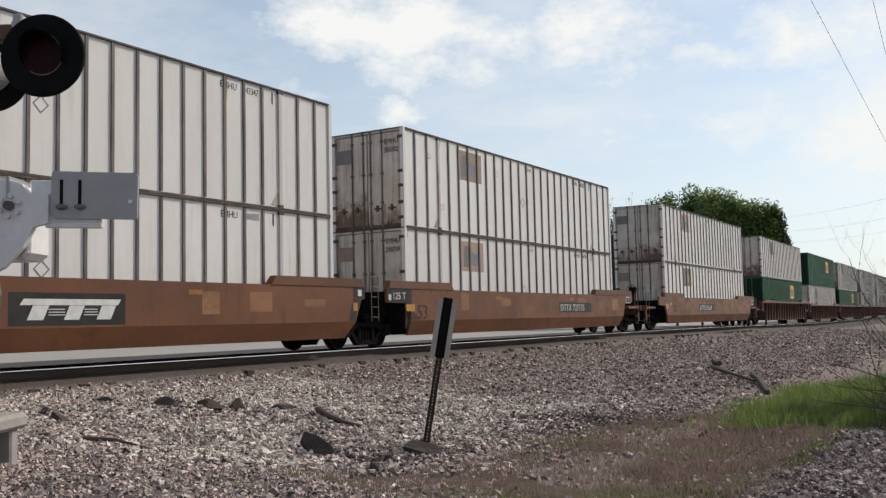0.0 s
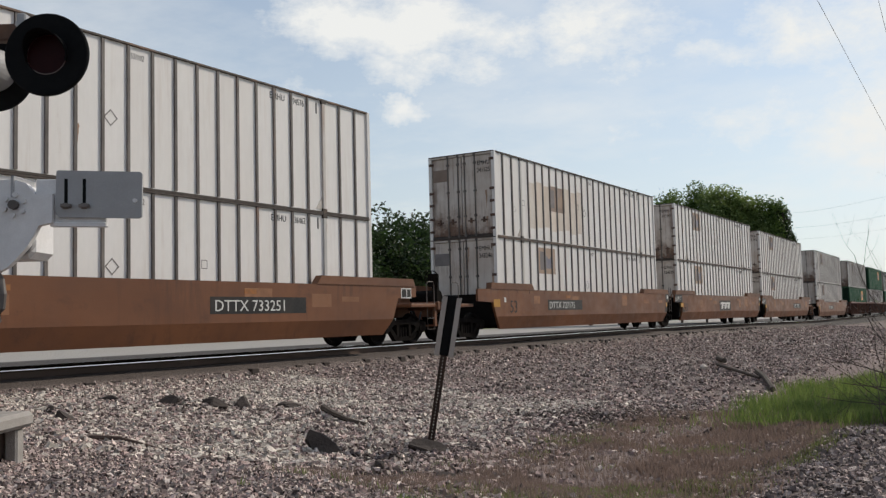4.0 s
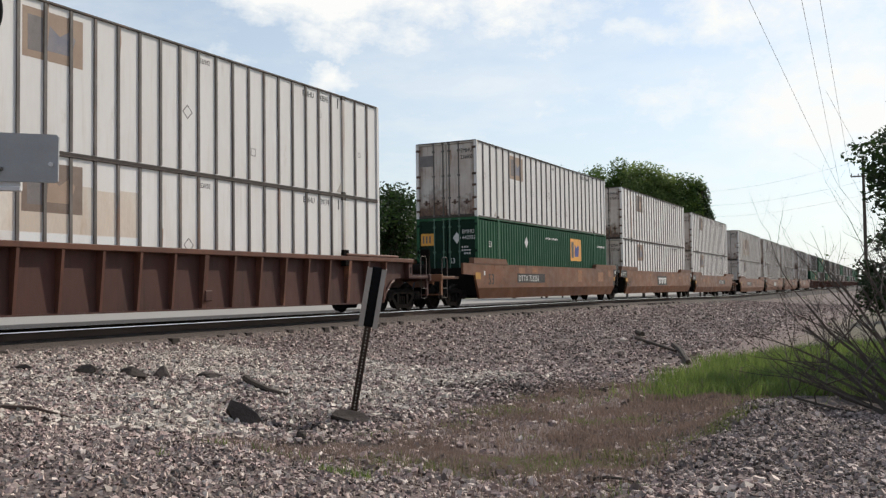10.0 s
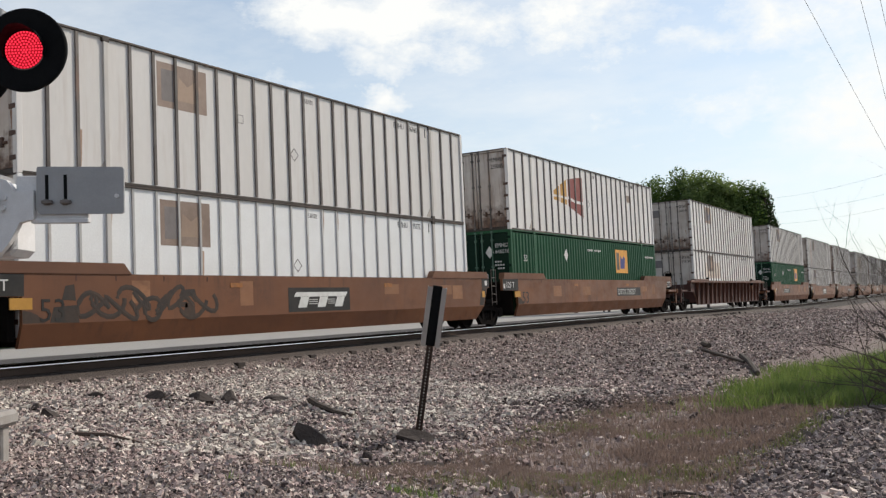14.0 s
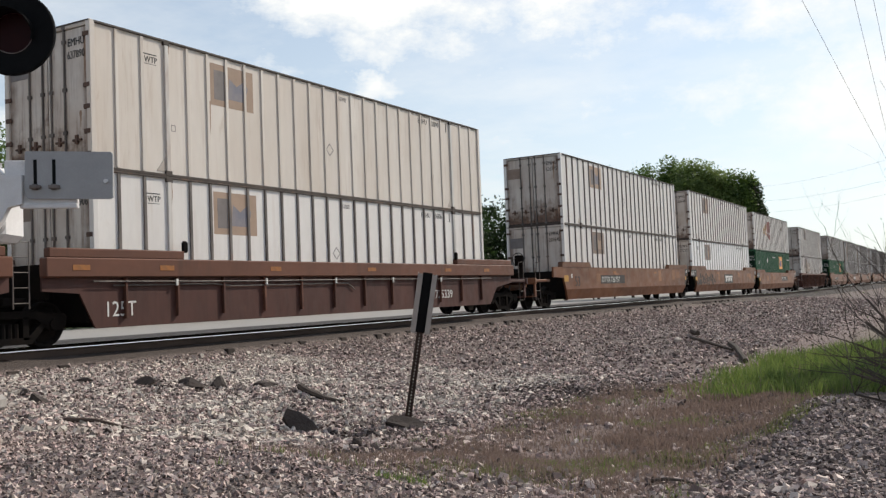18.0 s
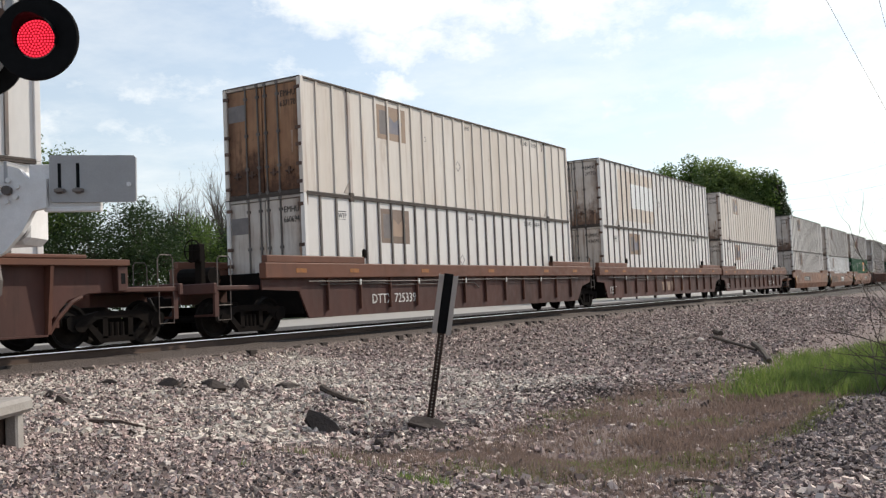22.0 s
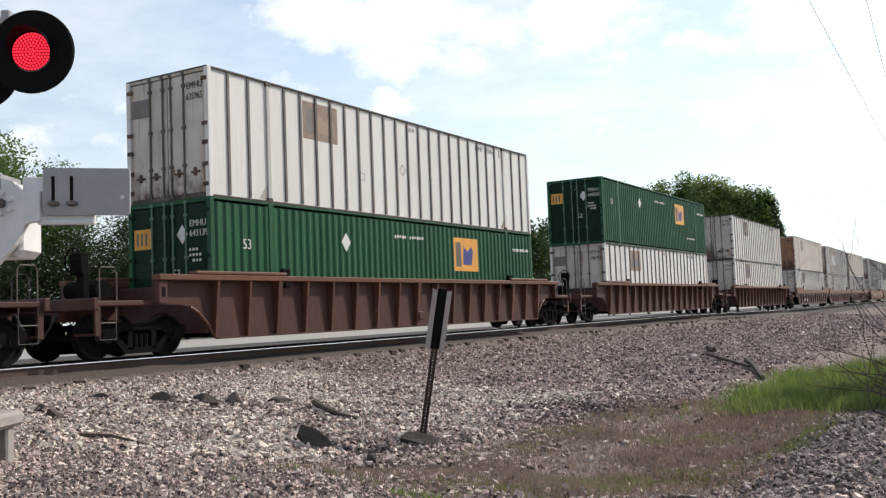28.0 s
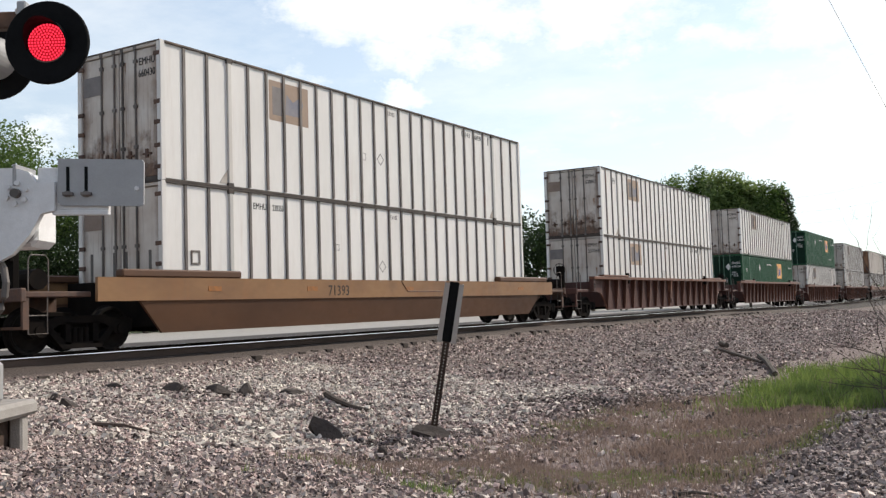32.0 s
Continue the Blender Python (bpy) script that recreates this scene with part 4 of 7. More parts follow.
def ribbed_car(marks=None):
    """Stand-alone brown well car: ribbed sides under a flat chord, arched over the trucks."""
    car = thing("well_car", pose(TX, 0, 0), "dark brown double-stack well car with ribbed sides on the rails", "well car", "well cars of the train")
    F = 16.154
    web = [(0.05, 0.34), (F - 0.05, 0.34), (F + 0.1, 0.62), (F + 0.45, 0.95), (F + 0.9, 1.06), (F + 1.68, 1.08), (F + 1.68, 1.56), (-1.68, 1.56), (-1.68, 1.08), (-0.9, 1.06), (-0.45, 0.95), (-0.1, 0.62)]
    for s in (-1, 1):
        part("side", plate(web, s * 1.305, s * 1.34), OXIDE, car, "brown steel side web")
        part("top_chord", box((min(s * 1.3, s * 1.55), -1.68, 1.56), (max(s * 1.3, s * 1.55), F + 1.68, 1.68), 0.012), OXIDE_TOP, car, "orange-brown top chord")
        part("bottom_flange", box((min(s * 1.3, s * 1.43), 0.05, 0.31), (max(s * 1.3, s * 1.43), F - 0.05, 0.345)), OXIDE, car)
        for a, b in ((-0.7, 2.2), (13.9, F + 0.7)):
            part("side_shelf", box((min(s * 1.32, s * 1.56), a, 1.682), (max(s * 1.32, s * 1.56), b, 1.76), 0.02), OXIDE_TOP, car, "raised guide ledge")
    for i in range(17):
        y = -0.02 + i * 1.01
        tall = i in (2, 8, 14)
        wide = 0.07 if tall else 0.035
        outline = [(1.34, 0.345), (1.42, 0.345), (1.535, 1.56), (1.34, 1.56)]
        bm = bmesh.new()
        rows = [[bm.verts.new((x, yy, z)) for x, z in outline] for yy in (-wide, wide)]
        bm.faces.new(rows[0]), bm.faces.new(rows[1][::-1])
        for k in range(4):
            bm.faces.new((rows[0][k], rows[1][k], rows[1][(k + 1) % 4], rows[0][(k + 1) % 4]))
        bmesh.ops.recalc_face_normals(bm, faces=bm.faces)
        ob = part("rib", bm, OXIDE_LIT, car)
        ob.matrix_basis = pose(0, y, 0)
        other = shared("rib", ob.data, car, (0, y, 0), (0, 0, 180))
    for s in (-1, 1):
        for y in (-1.55, F + 1.55):
            part("end_post", box((min(s * 1.34, s * 1.5), y - 0.12, 1.08), (max(s * 1.34, s * 1.5), y + 0.12, 1.56), 0.015), OXIDE, car)
            part("post_slot", box((min(s * 1.49, s * 1.503), y - 0.05, 1.22), (max(s * 1.49, s * 1.503), y + 0.05, 1.42)), BLACK, car, "dark lifting slot")
        for y in (2.2, 13.9):
            part("stacker_bracket", boxes([((min(s * 1.4, s * 1.57), y - 0.1, 1.4), (max(s * 1.4, s * 1.57), y + 0.1, 1.56)), ((min(s * 1.42, s * 1.52), y - 0.12, 1.69), (max(s * 1.42, s * 1.52), y + 0.16, 1.86))], 0.02), UNDER, car)
        arch = [(-0.72, 1.0), (-0.5, 0.9), (-0.2, 0.62), (-0.02, 0.36)]
        for flip in (False, True):
            pts = [((F - y) if flip else y, z) for y, z in arch]
            bm = bmesh.new()
            add_tube(bm, [(s * 1.36, y, z) for y, z in pts], 0.04, 6)
            part("arch_flange", bm, OXIDE_LIT, car)
    for lo, hi in [((-1.3, 0.0, 0.36), (1.3, 1.0, 0.50)), ((-1.3, F - 1.0, 0.36), (1.3, F, 0.50)), ((-1.3, 7.6, 0.36), (1.3, 8.6, 0.50)),
                              ((-1.3, 3.8, 0.36), (1.3, 4.4, 0.48)), ((-1.3, 11.8, 0.36), (1.3, 12.4, 0.48))]:
        part("cross_bearer", box(lo, hi, 0.01), UNDER, car)
    for y in (-0.2, F + 0.2):
        part("end_bulkhead", box((-1.34, y - 0.05, 0.45), (1.34, y + 0.05, 1.5), 0.01), OXIDE, car)
    end_gear(car, -1.68, -1, OXIDE)
    end_gear(car, F + 1.68, 1, OXIDE)
    add_truck(car, -1.75)
    add_truck(car, F + 1.75)
    part("jacking_pad", box((1.34, 8.05, 0.5), (1.48, 8.3, 0.75), 0.02), OXIDE, car)
    return car


def chord_car(rear, front, marks, seed):
    """Articulated unit with a deep orange chord over a recessed brown web with short ribs and a brake pipe."""
    car = thing("well_car", pose(TX, 0, 0), "brown well car with a deep orange-brown chord and recessed web", "well car", "well cars of the train")
    F = 16.154
    y0 = -1.25 if rear == "joint" else -1.75
    y1 = F + (1.4 if front != "end" else 1.75)
    web = [(-0.1, 0.34), (F + 0.1, 0.34), (F + 0.6, 0.9), (y1, 1.05), (y1, 1.3), (y0, 1.3), (y0, 1.05), (-0.45, 1.0)]
    for s in (-1, 1):
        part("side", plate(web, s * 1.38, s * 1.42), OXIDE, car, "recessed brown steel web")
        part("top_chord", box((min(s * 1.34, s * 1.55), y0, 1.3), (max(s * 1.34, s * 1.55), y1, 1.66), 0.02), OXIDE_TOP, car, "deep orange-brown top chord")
        for a, b in ((y0 + 0.1, 2.15), (13.9, y1 - 0.1)):
            part("side_shelf", box((min(s * 1.33, s * 1.5), a, 1.66), (max(s * 1.33, s * 1.5), b, 1.84), 0.02), OXIDE_TOP, car, "raised guide ledge")
        part("lock_arm", boxes([((min(s * 1.42, s * 1.5), 2.1, 1.8), (max(s * 1.42, s * 1.5), 2.28, 2.05)), ((min(s * 1.42, s * 1.5), 13.8, 1.8), (max(s * 1.42, s * 1.5), 13.98, 2.05))], 0.04), UNDER, car)
    for i in range(12):
        y = 0.6 + i * 1.36
        ob = part("rib", box((1.42, -0.03, 0.5), (1.5, 0.03, 1.3), 0.01), OXIDE_LIT, car) if i == 0 else shared("rib", ob.data, car)
        ob.matrix_basis = pose(0, y, 0)
        shared("rib", ob.data, car, (0, y, 0), (0, 0, 180))
    part("brake_pipe", tube([(1.46, 0.3, 1.14), (1.46, 3.0, 1.15), (1.46, 3.6, 1.1), (1.46, 8.0, 1.12), (1.46, 8.3, 0.95)], 0.016, 6), RIB, car, "thin steel brake pipe")
    part("brake_pipe", tube([(1.512, -0.2, 1.22), (1.512, 4.0, 1.2), (1.512, 9.0, 1.215), (1.512, 13.0, 1.2), (1.512, F, 1.21)], 0.015, 6), RIB, car, "thin steel brake pipe")
    clamp = None
    for y in (1.9, 4.7, 7.4, 10.1, 12.8):
        clamp = part("pipe_clamp", box((1.5, -0.03, 1.12), (1.53, 0.03, 1.26), 0.006), PALE_INK, car) if clamp is None else shared("pipe_clamp", clamp.data, car)
        clamp.matrix_basis = pose(0, y, 0)
    for lo, hi in [((-1.3, 0.0, 0.36), (1.3, 1.0, 0.50)), ((-1.3, F - 1.0, 0.36), (1.3, F, 0.50)), ((-1.3, 7.6, 0.36), (1.3, 8.6, 0.50)),
                              ((-1.3, 3.8, 0.36), (1.3, 4.4, 0.48)), ((-1.3, 11.8, 0.36), (1.3, 12.4, 0.48))]:
        part("cross_bearer", box(lo, hi, 0.01), UNDER, car)
    for y in (-0.2, F + 0.2):
        part("end_bulkhead", box((-1.34, y - 0.05, 0.45), (1.34, y + 0.05, 1.5), 0.01), UNDER, car)
    if rear == "joint":
        joint_gear(car, -1.64)
        add_truck(car, -1.64)
    if rear == "end":
        end_gear(car, -1.75, -1, OXIDE)
        add_truck(car, -1.75)
    if front == "end":
        end_gear(car, F + 1.75, 1, OXIDE)
        add_truck(car, F + 1.75)
    reflectors(car, 1.552, 1.48, [-0.5, 1.6, 5.0, 9.0, 13.2, 15.8])
    if rear == "joint" or front == "joint":
        lettering("125T", 0.3, PALE_INK, car, on_side(1.425, 0.1, 0.55), 0.9)
    if marks == "logo":
        for y in (7.0, 7.75, 8.45):
            part("logo", plate([(y, 0.98), (y + 0.58, 0.98), (y + 0.55, 0.86), (y + 0.46, 0.56), (y + 0.14, 0.56), (y + 0.08, 0.86)], 1.421, 1.424), LOGO_TAN, car, "faded tan block of a company mark")
    if marks and marks != "logo":
        y, text = marks
        lettering(text, 0.26, PALE_INK, car, on_side(1.425, y, 0.62), 1.0)
    return car


def yellow_car():
    car = thing("well_car", pose(TX, 0, 0), "yellow-tan well car with a dark sloping lower side on the rails", "well car", "well cars of the train")
    F = 16.154
    upper = [(-1.75, 0.97), (F + 1.75, 0.97), (F + 1.75, 1.42), (-1.75, 1.42)]
    lower = [(-0.1, 0.33), (F + 0.1, 0.33), (F + 0.75, 0.97), (-0.75, 0.97)]
    for s in (-1, 1):
        part("side", plate(upper, s * 1.46, s * 1.53), YELLOW_TAN, car, "yellow-tan side sheet")
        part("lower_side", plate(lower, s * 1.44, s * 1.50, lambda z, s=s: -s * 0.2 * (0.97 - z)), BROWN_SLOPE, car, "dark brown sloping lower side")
        for a, b in ((-1.2, 2.0), (13.9, F + 1.3)):
            part("side_shelf", box((min(s * 1.33, s * 1.55), a, 1.42), (max(s * 1.33, s * 1.55), b, 1.58), 0.03), BROWN_SLOPE, car, "raised guide ledge")
    for lo, hi in [((-1.1, 0.0, 0.36), (1.1, 1.0, 0.50)), ((-1.1, F - 1.0, 0.36), (1.1, F, 0.50)), ((-1.1, 7.6, 0.36), (1.1, 8.6, 0.50))]:
        part("cross_bearer", box(lo, hi, 0.01), UNDER, car)
    for y in (-0.2, F + 0.2):
        part("end_bulkhead", box((-1.34, y - 0.05, 0.45), (1.34, y + 0.05, 1.4), 0.01), UNDER, car)
    end_gear(car, -1.75, -1, RUST_DARK)
    end_gear(car, F + 1.75, 1, RUST_DARK)
    add_truck(car, -1.75)
    add_truck(car, F + 1.75)
    reflectors(car, 1.532, 1.2, [1.2, 4.4, 8.6, 11.0, 15.4])
    lettering("71393", 0.26, PLATE_BLACK, car, on_side(1.532, 5.0, 1.03), 0.95)
    part("outline_mark", tube([(1.532, 8.2, 1.40), (1.532, 8.5, 1.12), (1.532, 10.6, 1.12), (1.532, 10.9, 1.40)], 0.012, 5), OXIDE_TOP, car)
    return car


# ---- containers ----
CL, CW, CH = 16.154, 1.2955, 2.896
POSTS = (1.98, 14.17)
RIBS = [0.66, 1.32] + [1.98 + 0.6095 * k for k in range(1, 20)] + [14.83, 15.49]


def rib_mesh(name, mat, wide, deep):
    bm = bmesh.new()
    add_plate(bm, [(-wide, 0.07), (wide, 0.07), (wide, CH - 0.05), (-wide, CH - 0.05)], CW - 0.045, CW - 0.045 + deep)
    bmesh.ops.recalc_face_normals(bm, faces=bm.faces)
    me = bpy.data.meshes.new(name)
    bm.to_mesh(me)
    bm.free()
    me.materials.append(mat)
    return me


RIB_MESH = {"dark": rib_mesh("rib", RIB, 0.034, 0.034), "pale": rib_mesh("rib", CREAM, 0.035, 0.03), "clean": rib_mesh("rib", PALE_RIB, 0.026, 0.03)}


def container(style, near=True):
    """style: dark (white with dark ribs), pale (cream, ribs alike), clean (fresh white, ribs alike) or green (corrugated)."""
    skin = {"dark": WHITE, "pale": CREAM, "clean": CLEAN_WHITE, "green": GREEN}[style]
    words = {"dark": "dirty white 53-foot container with dark ribs and rusty doors", "pale": "cream 53-foot container with thin ribs and stained doors", "clean": "freshly painted white 53-foot container with thin pale ribs",
             "green": "green corrugated 53-foot container with white markings"}[style]
    box_ = thing("shipping_container", pose(TX, 0, 0), words, "container", "containers on the train")
    edge = EDGE_WHITE if style != "green" else GREEN
    trim = RAILING if style != "green" else GREEN
    door_mat = {"dark": DOOR, "pale": DOOR, "clean": DOOR, "green": SHADED_GREEN}[style]
    if style == "green":
        for s in (-1, 1):
            bm = bmesh.new()
            y = 0.1
            step = 0.0655
            prof = (0.0, 0.0, 0.036, 0.036)
            cols = []
            k = 0
            while y < CL - 0.1:
                x = s * (CW - 0.045 + prof[k % 4])
                cols.append((bm.verts.new((x, y, 0.12)), bm.verts.new((x, y, CH - 0.1))))
                y += step
                k += 1
            for c, d in zip(cols, cols[1:]):
                bm.faces.new((c[0], d[0], d[1], c[1]) if s > 0 else (d[0], c[0], c[1], d[1]))
            part("side_wall", bm, GREEN, box_, "corrugated green side wall")
            for y in POSTS:
                part("post", box((min(s * (CW - 0.05), s * CW), y - 0.07, 0.1), (max(s * (CW - 0.05), s * CW), y + 0.07, CH - 0.08), 0.01), GREEN, box_)
        for s in (-1, 1):
            part("inner_wall", box((min(s * (CW - 0.06), s * (CW - 0.05)), 0.06, 0.12), (max(s * (CW - 0.06), s * (CW - 0.05)), CL - 0.06, CH - 0.1)), GREEN, box_)
    else:
        for s in (-1, 1):
            part("side_wall", box((min(s * (CW - 0.075), s * (CW - 0.045)), 0.05, 0.05), (max(s * (CW - 0.075), s * (CW - 0.045)), CL - 0.05, CH - 0.045)), skin, box_, "flat sheet side wall")
            for y in POSTS:
                part("post", box((min(s * (CW - 0.05), s * CW), y - 0.055, 0.1), (max(s * (CW - 0.05), s * CW), y + 0.055, CH - 0.08), 0.008), POST, box_)
        ribs = RIB_MESH[style]
        if near:
            for y in RIBS:
                shared("rib", ribs, box_, (0, y, 0))
        else:
            bm = bmesh.new()
            for y in RIBS:
                add_plate(bm, [(y - 0.034, 0.11), (y + 0.034, 0.11), (y + 0.034, CH - 0.07), (y - 0.034, CH - 0.07)], CW - 0.045, CW - 0.01)
            bmesh.ops.recalc_face_normals(bm, faces=bm.faces)
            part("ribs", bm, RIB if style == "dark" else CREAM, box_)
    for s in (-1, 1):
        # on white boxes the dark rail stands for the shadow gap in the stack
        part("bottom_rail", box((min(s * (CW - 0.09), s * CW), 0.1, 0.0), (max(s * (CW - 0.09), s * CW), CL - 0.1, 0.05), 0.004), trim, box_)
        part("top_rail", box((min(s * (CW - 0.07), s * CW), 0.1, CH - 0.045), (max(s * (CW - 0.07), s * CW), CL - 0.1, CH - 0.002), 0.004), trim, box_)
        for y in (0.0, CL - 0.13):
            part("corner_post", box((min(s * (CW - 0.12), s * CW), y, 0.0), (max(s * (CW - 0.12), s * CW), y + 0.13, CH), 0.012), skin, box_)
        for y in POSTS:
            for z in (0.0, CH - 0.12):
                part("corner_casting", box((min(s * (CW - 0.15), s * (CW + 0.006)), y - 0.09, z - 0.002), (max(s * (CW - 0.15), s * (CW + 0.006)), y + 0.09, z + 0.122), 0.012), trim, box_)
    part("roof", box((-CW + 0.05, 0.08, CH - 0.05), (CW - 0.05, CL - 0.08, CH - 0.012)), edge, box_, "flat steel roof")
    part("front_wall", box((-CW + 0.1, CL - 0.09, 0.05), (CW - 0.1, CL - 0.04, CH - 0.05)), skin, box_)
    part("underframe", box((-CW + 0.08, 0.1, 0.02), (CW - 0.08, CL - 0.1, 0.14)), UNDER, box_)
    part("door_header", box((-CW + 0.12, 0.01, CH - 0.1), (CW - 0.12, 0.12, CH), 0.012), edge, box_)
    part("roof_edge", box((-CW + 0.02, -0.004, CH - 0.03), (CW - 0.02, 0.03, CH + 0.003), 0.006), trim, box_)
    part("door_sill", box((-CW + 0.12, 0.01, 0.0), (CW - 0.12, 0.12, 0.1), 0.012), trim, box_)
    for s in (-1, 1):
        bm = box((min(s * 0.015, s * (CW - 0.125)), 0.045, 0.11), (max(s * 0.015, s * (CW - 0.125)), 0.1, CH - 0.11), 0.008)
        door = part("door", bm, door_mat, box_, "rust-streaked rear door" if style != "green" else "rear door in green darkened for shade")
        if style == "green":
            for z in (0.75, 1.45, 2.15):
                part("door_corrugation", box((min(s * 0.06, s * (CW - 0.2)), 0.03, z - 0.1), (max(s * 0.06, s * (CW - 0.2)), 0.046, z + 0.1), 0.006), SHADED_GREEN, door)
        for x in (0.13, 0.53):
            rod = bmesh.new()
            add_tube(rod, [(s * x, 0.02, 0.04), (s * x, 0.02, CH - 0.04)], 0.024, 6)
            for z in (0.1, 0.75, 1.6, CH - 0.35, CH - 0.06):
                add_box(rod, (s * x - 0.05, 0.0, z - 0.035), (s * x + 0.05, 0.045, z + 0.035))
            part("lock_rod", rod, RIB if style != "green" else PALE_ROD, door)
        for x in (0.36, 0.86):
            part("catch", boxes([((s * x - 0.13, 0.005, 0.56), (s * x + 0.13, 0.046, 0.60)), ((s * x - 0.04, -0.004, 0.50), (s * x + 0.03, 0.044, 0.68))], 0.006), RUST_DARK if style != "green" else SHADED_GREEN, door)
        for z in (0.28, 0.72, 1.2, 1.62, 2.62):
            part("hinge", box((min(s * (CW - 0.2), s * (CW - 0.02)), -0.012, z - 0.045), (max(s * (CW - 0.2), s * (CW - 0.02)), 0.03, z + 0.045), 0.008), RUST_DARK if style != "green" else SHADED_GREEN, door)
    return box_


# ---- the train: units from the head to the tail, y of the rear of the load at the start ----
LOW, HIGH = 0.515, 3.413
UNITS = [
    # y at 0 s, car, upper, lower, upper number, lower number
    (45.70, ("smooth", "end", "end", (5.2, "DTTX 720168")), "dark", "dark", "", ""),
    (22.31, ("smooth", "joint", "end", (10.12, "DTTX 727175")), "dark", "dark", "585002", "298749"),
    (2.86, ("smooth", "joint", "plain", "logo"), "dark", "dark", "243347", "584585"),
    (-16.55, ("smooth", "end", "plain", (3.5, "DTTX 727175")), "dark", "dark", "241125", "243246"),
    (-39.77, ("smooth", "joint", "end", (10.1, "DTTX 733251")), "dark", "dark", "594576", "636462"),
    (-59.20, ("smooth", "joint", "plain", "logo"), "dark", "dark", "636476", "237348"),
    (-78.63, ("smooth", "end", "plain", (3.4, "DTTX 733251")), "dark", "green", "236600", "642932"),
    (-101.93, ("ribbed",), "dark", "dark", "243595", "239174"),
    (-125.21, ("smooth", "joint", "end", (9.95, "DTTX 726757")), "dark", "green", "239085", "646516"),
    (-144.62, ("smooth", "joint", "plain", "logo"), "dark", "clean", "236760", "295372"),
    (-164.05, ("smooth", "end", "plain", (3.5, "DTTX 726757")), "dark", "dark", "636775", "239540"),
    (-187.32, ("chord", "joint", "end", (11.5, "DTTX 725339")), "pale", "dark", "637890", "636906"),
    (-206.78, ("chord", "joint", "plain", "logo"), "dark", "dark", "241355", "636591"),
    (-226.36, ("chord", "end", "plain", (2.5, "DTTX 725339")), "pale", "dark", "637170", "660694"),
    (-249.76, ("ribbed",), "dark", "dark", "297224", "639577"),
    (-273.20, ("ribbed",), "green", "dark", "640350", "290976"),
    (-296.68, ("ribbed",), "dark", "green", "635965", "643139"),
    (-320.08, ("ribbed",), "dark", "dark", "638811", "237068"),
    (-343.62, ("yellow",), "dark", "dark", "660430", "238352"),
    (-367.0, ("ribbed",), "dark", "dark", "", ""),
]
HEAD = [("dark", "green"), ("green", "dark"), ("dark", "green"), ("dark", "dark"), ("dark", "dark"), ("green", "dark"), ("dark", "dark"), ("dark", "green"),
        ("dark", "dark"), ("green", "dark"), ("green", "green"), ("green", "green")]

FIRST = {}


def a_container(style, near, y, z):
    key = (style, near)
    if key not in FIRST:
        FIRST[key] = container(style, near)
        one = FIRST[key]
        one.matrix_basis = pose(TX, y, z)
    else:
        one = copy_thing(FIRST[key], pose(TX, y, z))
    TRAIN.append((one, y, z))
    return one


FACE = CW - 0.045


def decal(parent, name, mat, y0, y1, z0, z1, lift=0.002, label=""):
    return part(name, box((FACE + lift - 0.001, y0, z0), (FACE + lift, y1, z1)), mat, parent, label)


def fleet_decal(parent, rng, green=False, at=None):
    """The faded square company decal: block shapes in its colours."""
    if green:
        base, y, z, wide, tall = LOGO_ORANGE, 10.5, 1.45, 1.55, 1.05
        x = CW - 0.008
    else:
        base, y, z, wide, tall = rng.choice((LOGO_BROWN, LOGO_TAN, LOGO_TAN)), 3.3, 1.74, 1.42, 0.95
        x = FACE + 0.002
        y, z = at or (y, z)
    part("decal", box((x - 0.001, y, z), (x, y + wide, z + tall)), base, parent, "faded square company decal")
    ink = LOGO_BLUE if green else LOGO_GREY
    part("decal_shape", box((x, y + 0.12, z + 0.14), (x + 0.001, y + 0.46, z + tall - 0.14)), RIB if green else ink, parent)
    wedge = bmesh.new()
    add_plate(wedge, [(y + 0.56, z + 0.2), (y + 0.62, z + tall - 0.26), (y + 0.86, z + tall - 0.42), (y + 1.1, z + tall - 0.26), (y + 1.24, z + tall - 0.4), (y + 1.12, z + 0.2)], x, x + 0.001)
    bmesh.ops.recalc_face_normals(wedge, faces=wedge.faces)
    part("decal_shape", wedge, LOGO_BLUE if green else LOGO_SLATE if base is LOGO_TAN else LOGO_TAN, parent)


def diamond(parent, y, z, r, mat, solid=False):
    bm = bmesh.new()
    x = FACE + 0.003 if not solid else CW - 0.006
    if solid:
        add_plate(bm, [(y - r, z), (y, z - r * 1.25), (y + r, z), (y, z + r * 1.25)], x, x + 0.001)
    else:
        pts = [(y - r, z), (y, z - r), (y + r, z), (y, z + r)]
        inner = [(y + (a - y) * 0.8, z + (b - z) * 0.8) for a, b in pts]
        for i in range(4):
            j = (i + 1) % 4
            add_plate(bm, [pts[i], pts[j], inner[j], inner[i]], x, x + 0.001)
    bmesh.ops.recalc_face_normals(bm, faces=bm.faces)
    part("placard", bm, mat, parent, "diamond placard")


RUN_MESHES = []


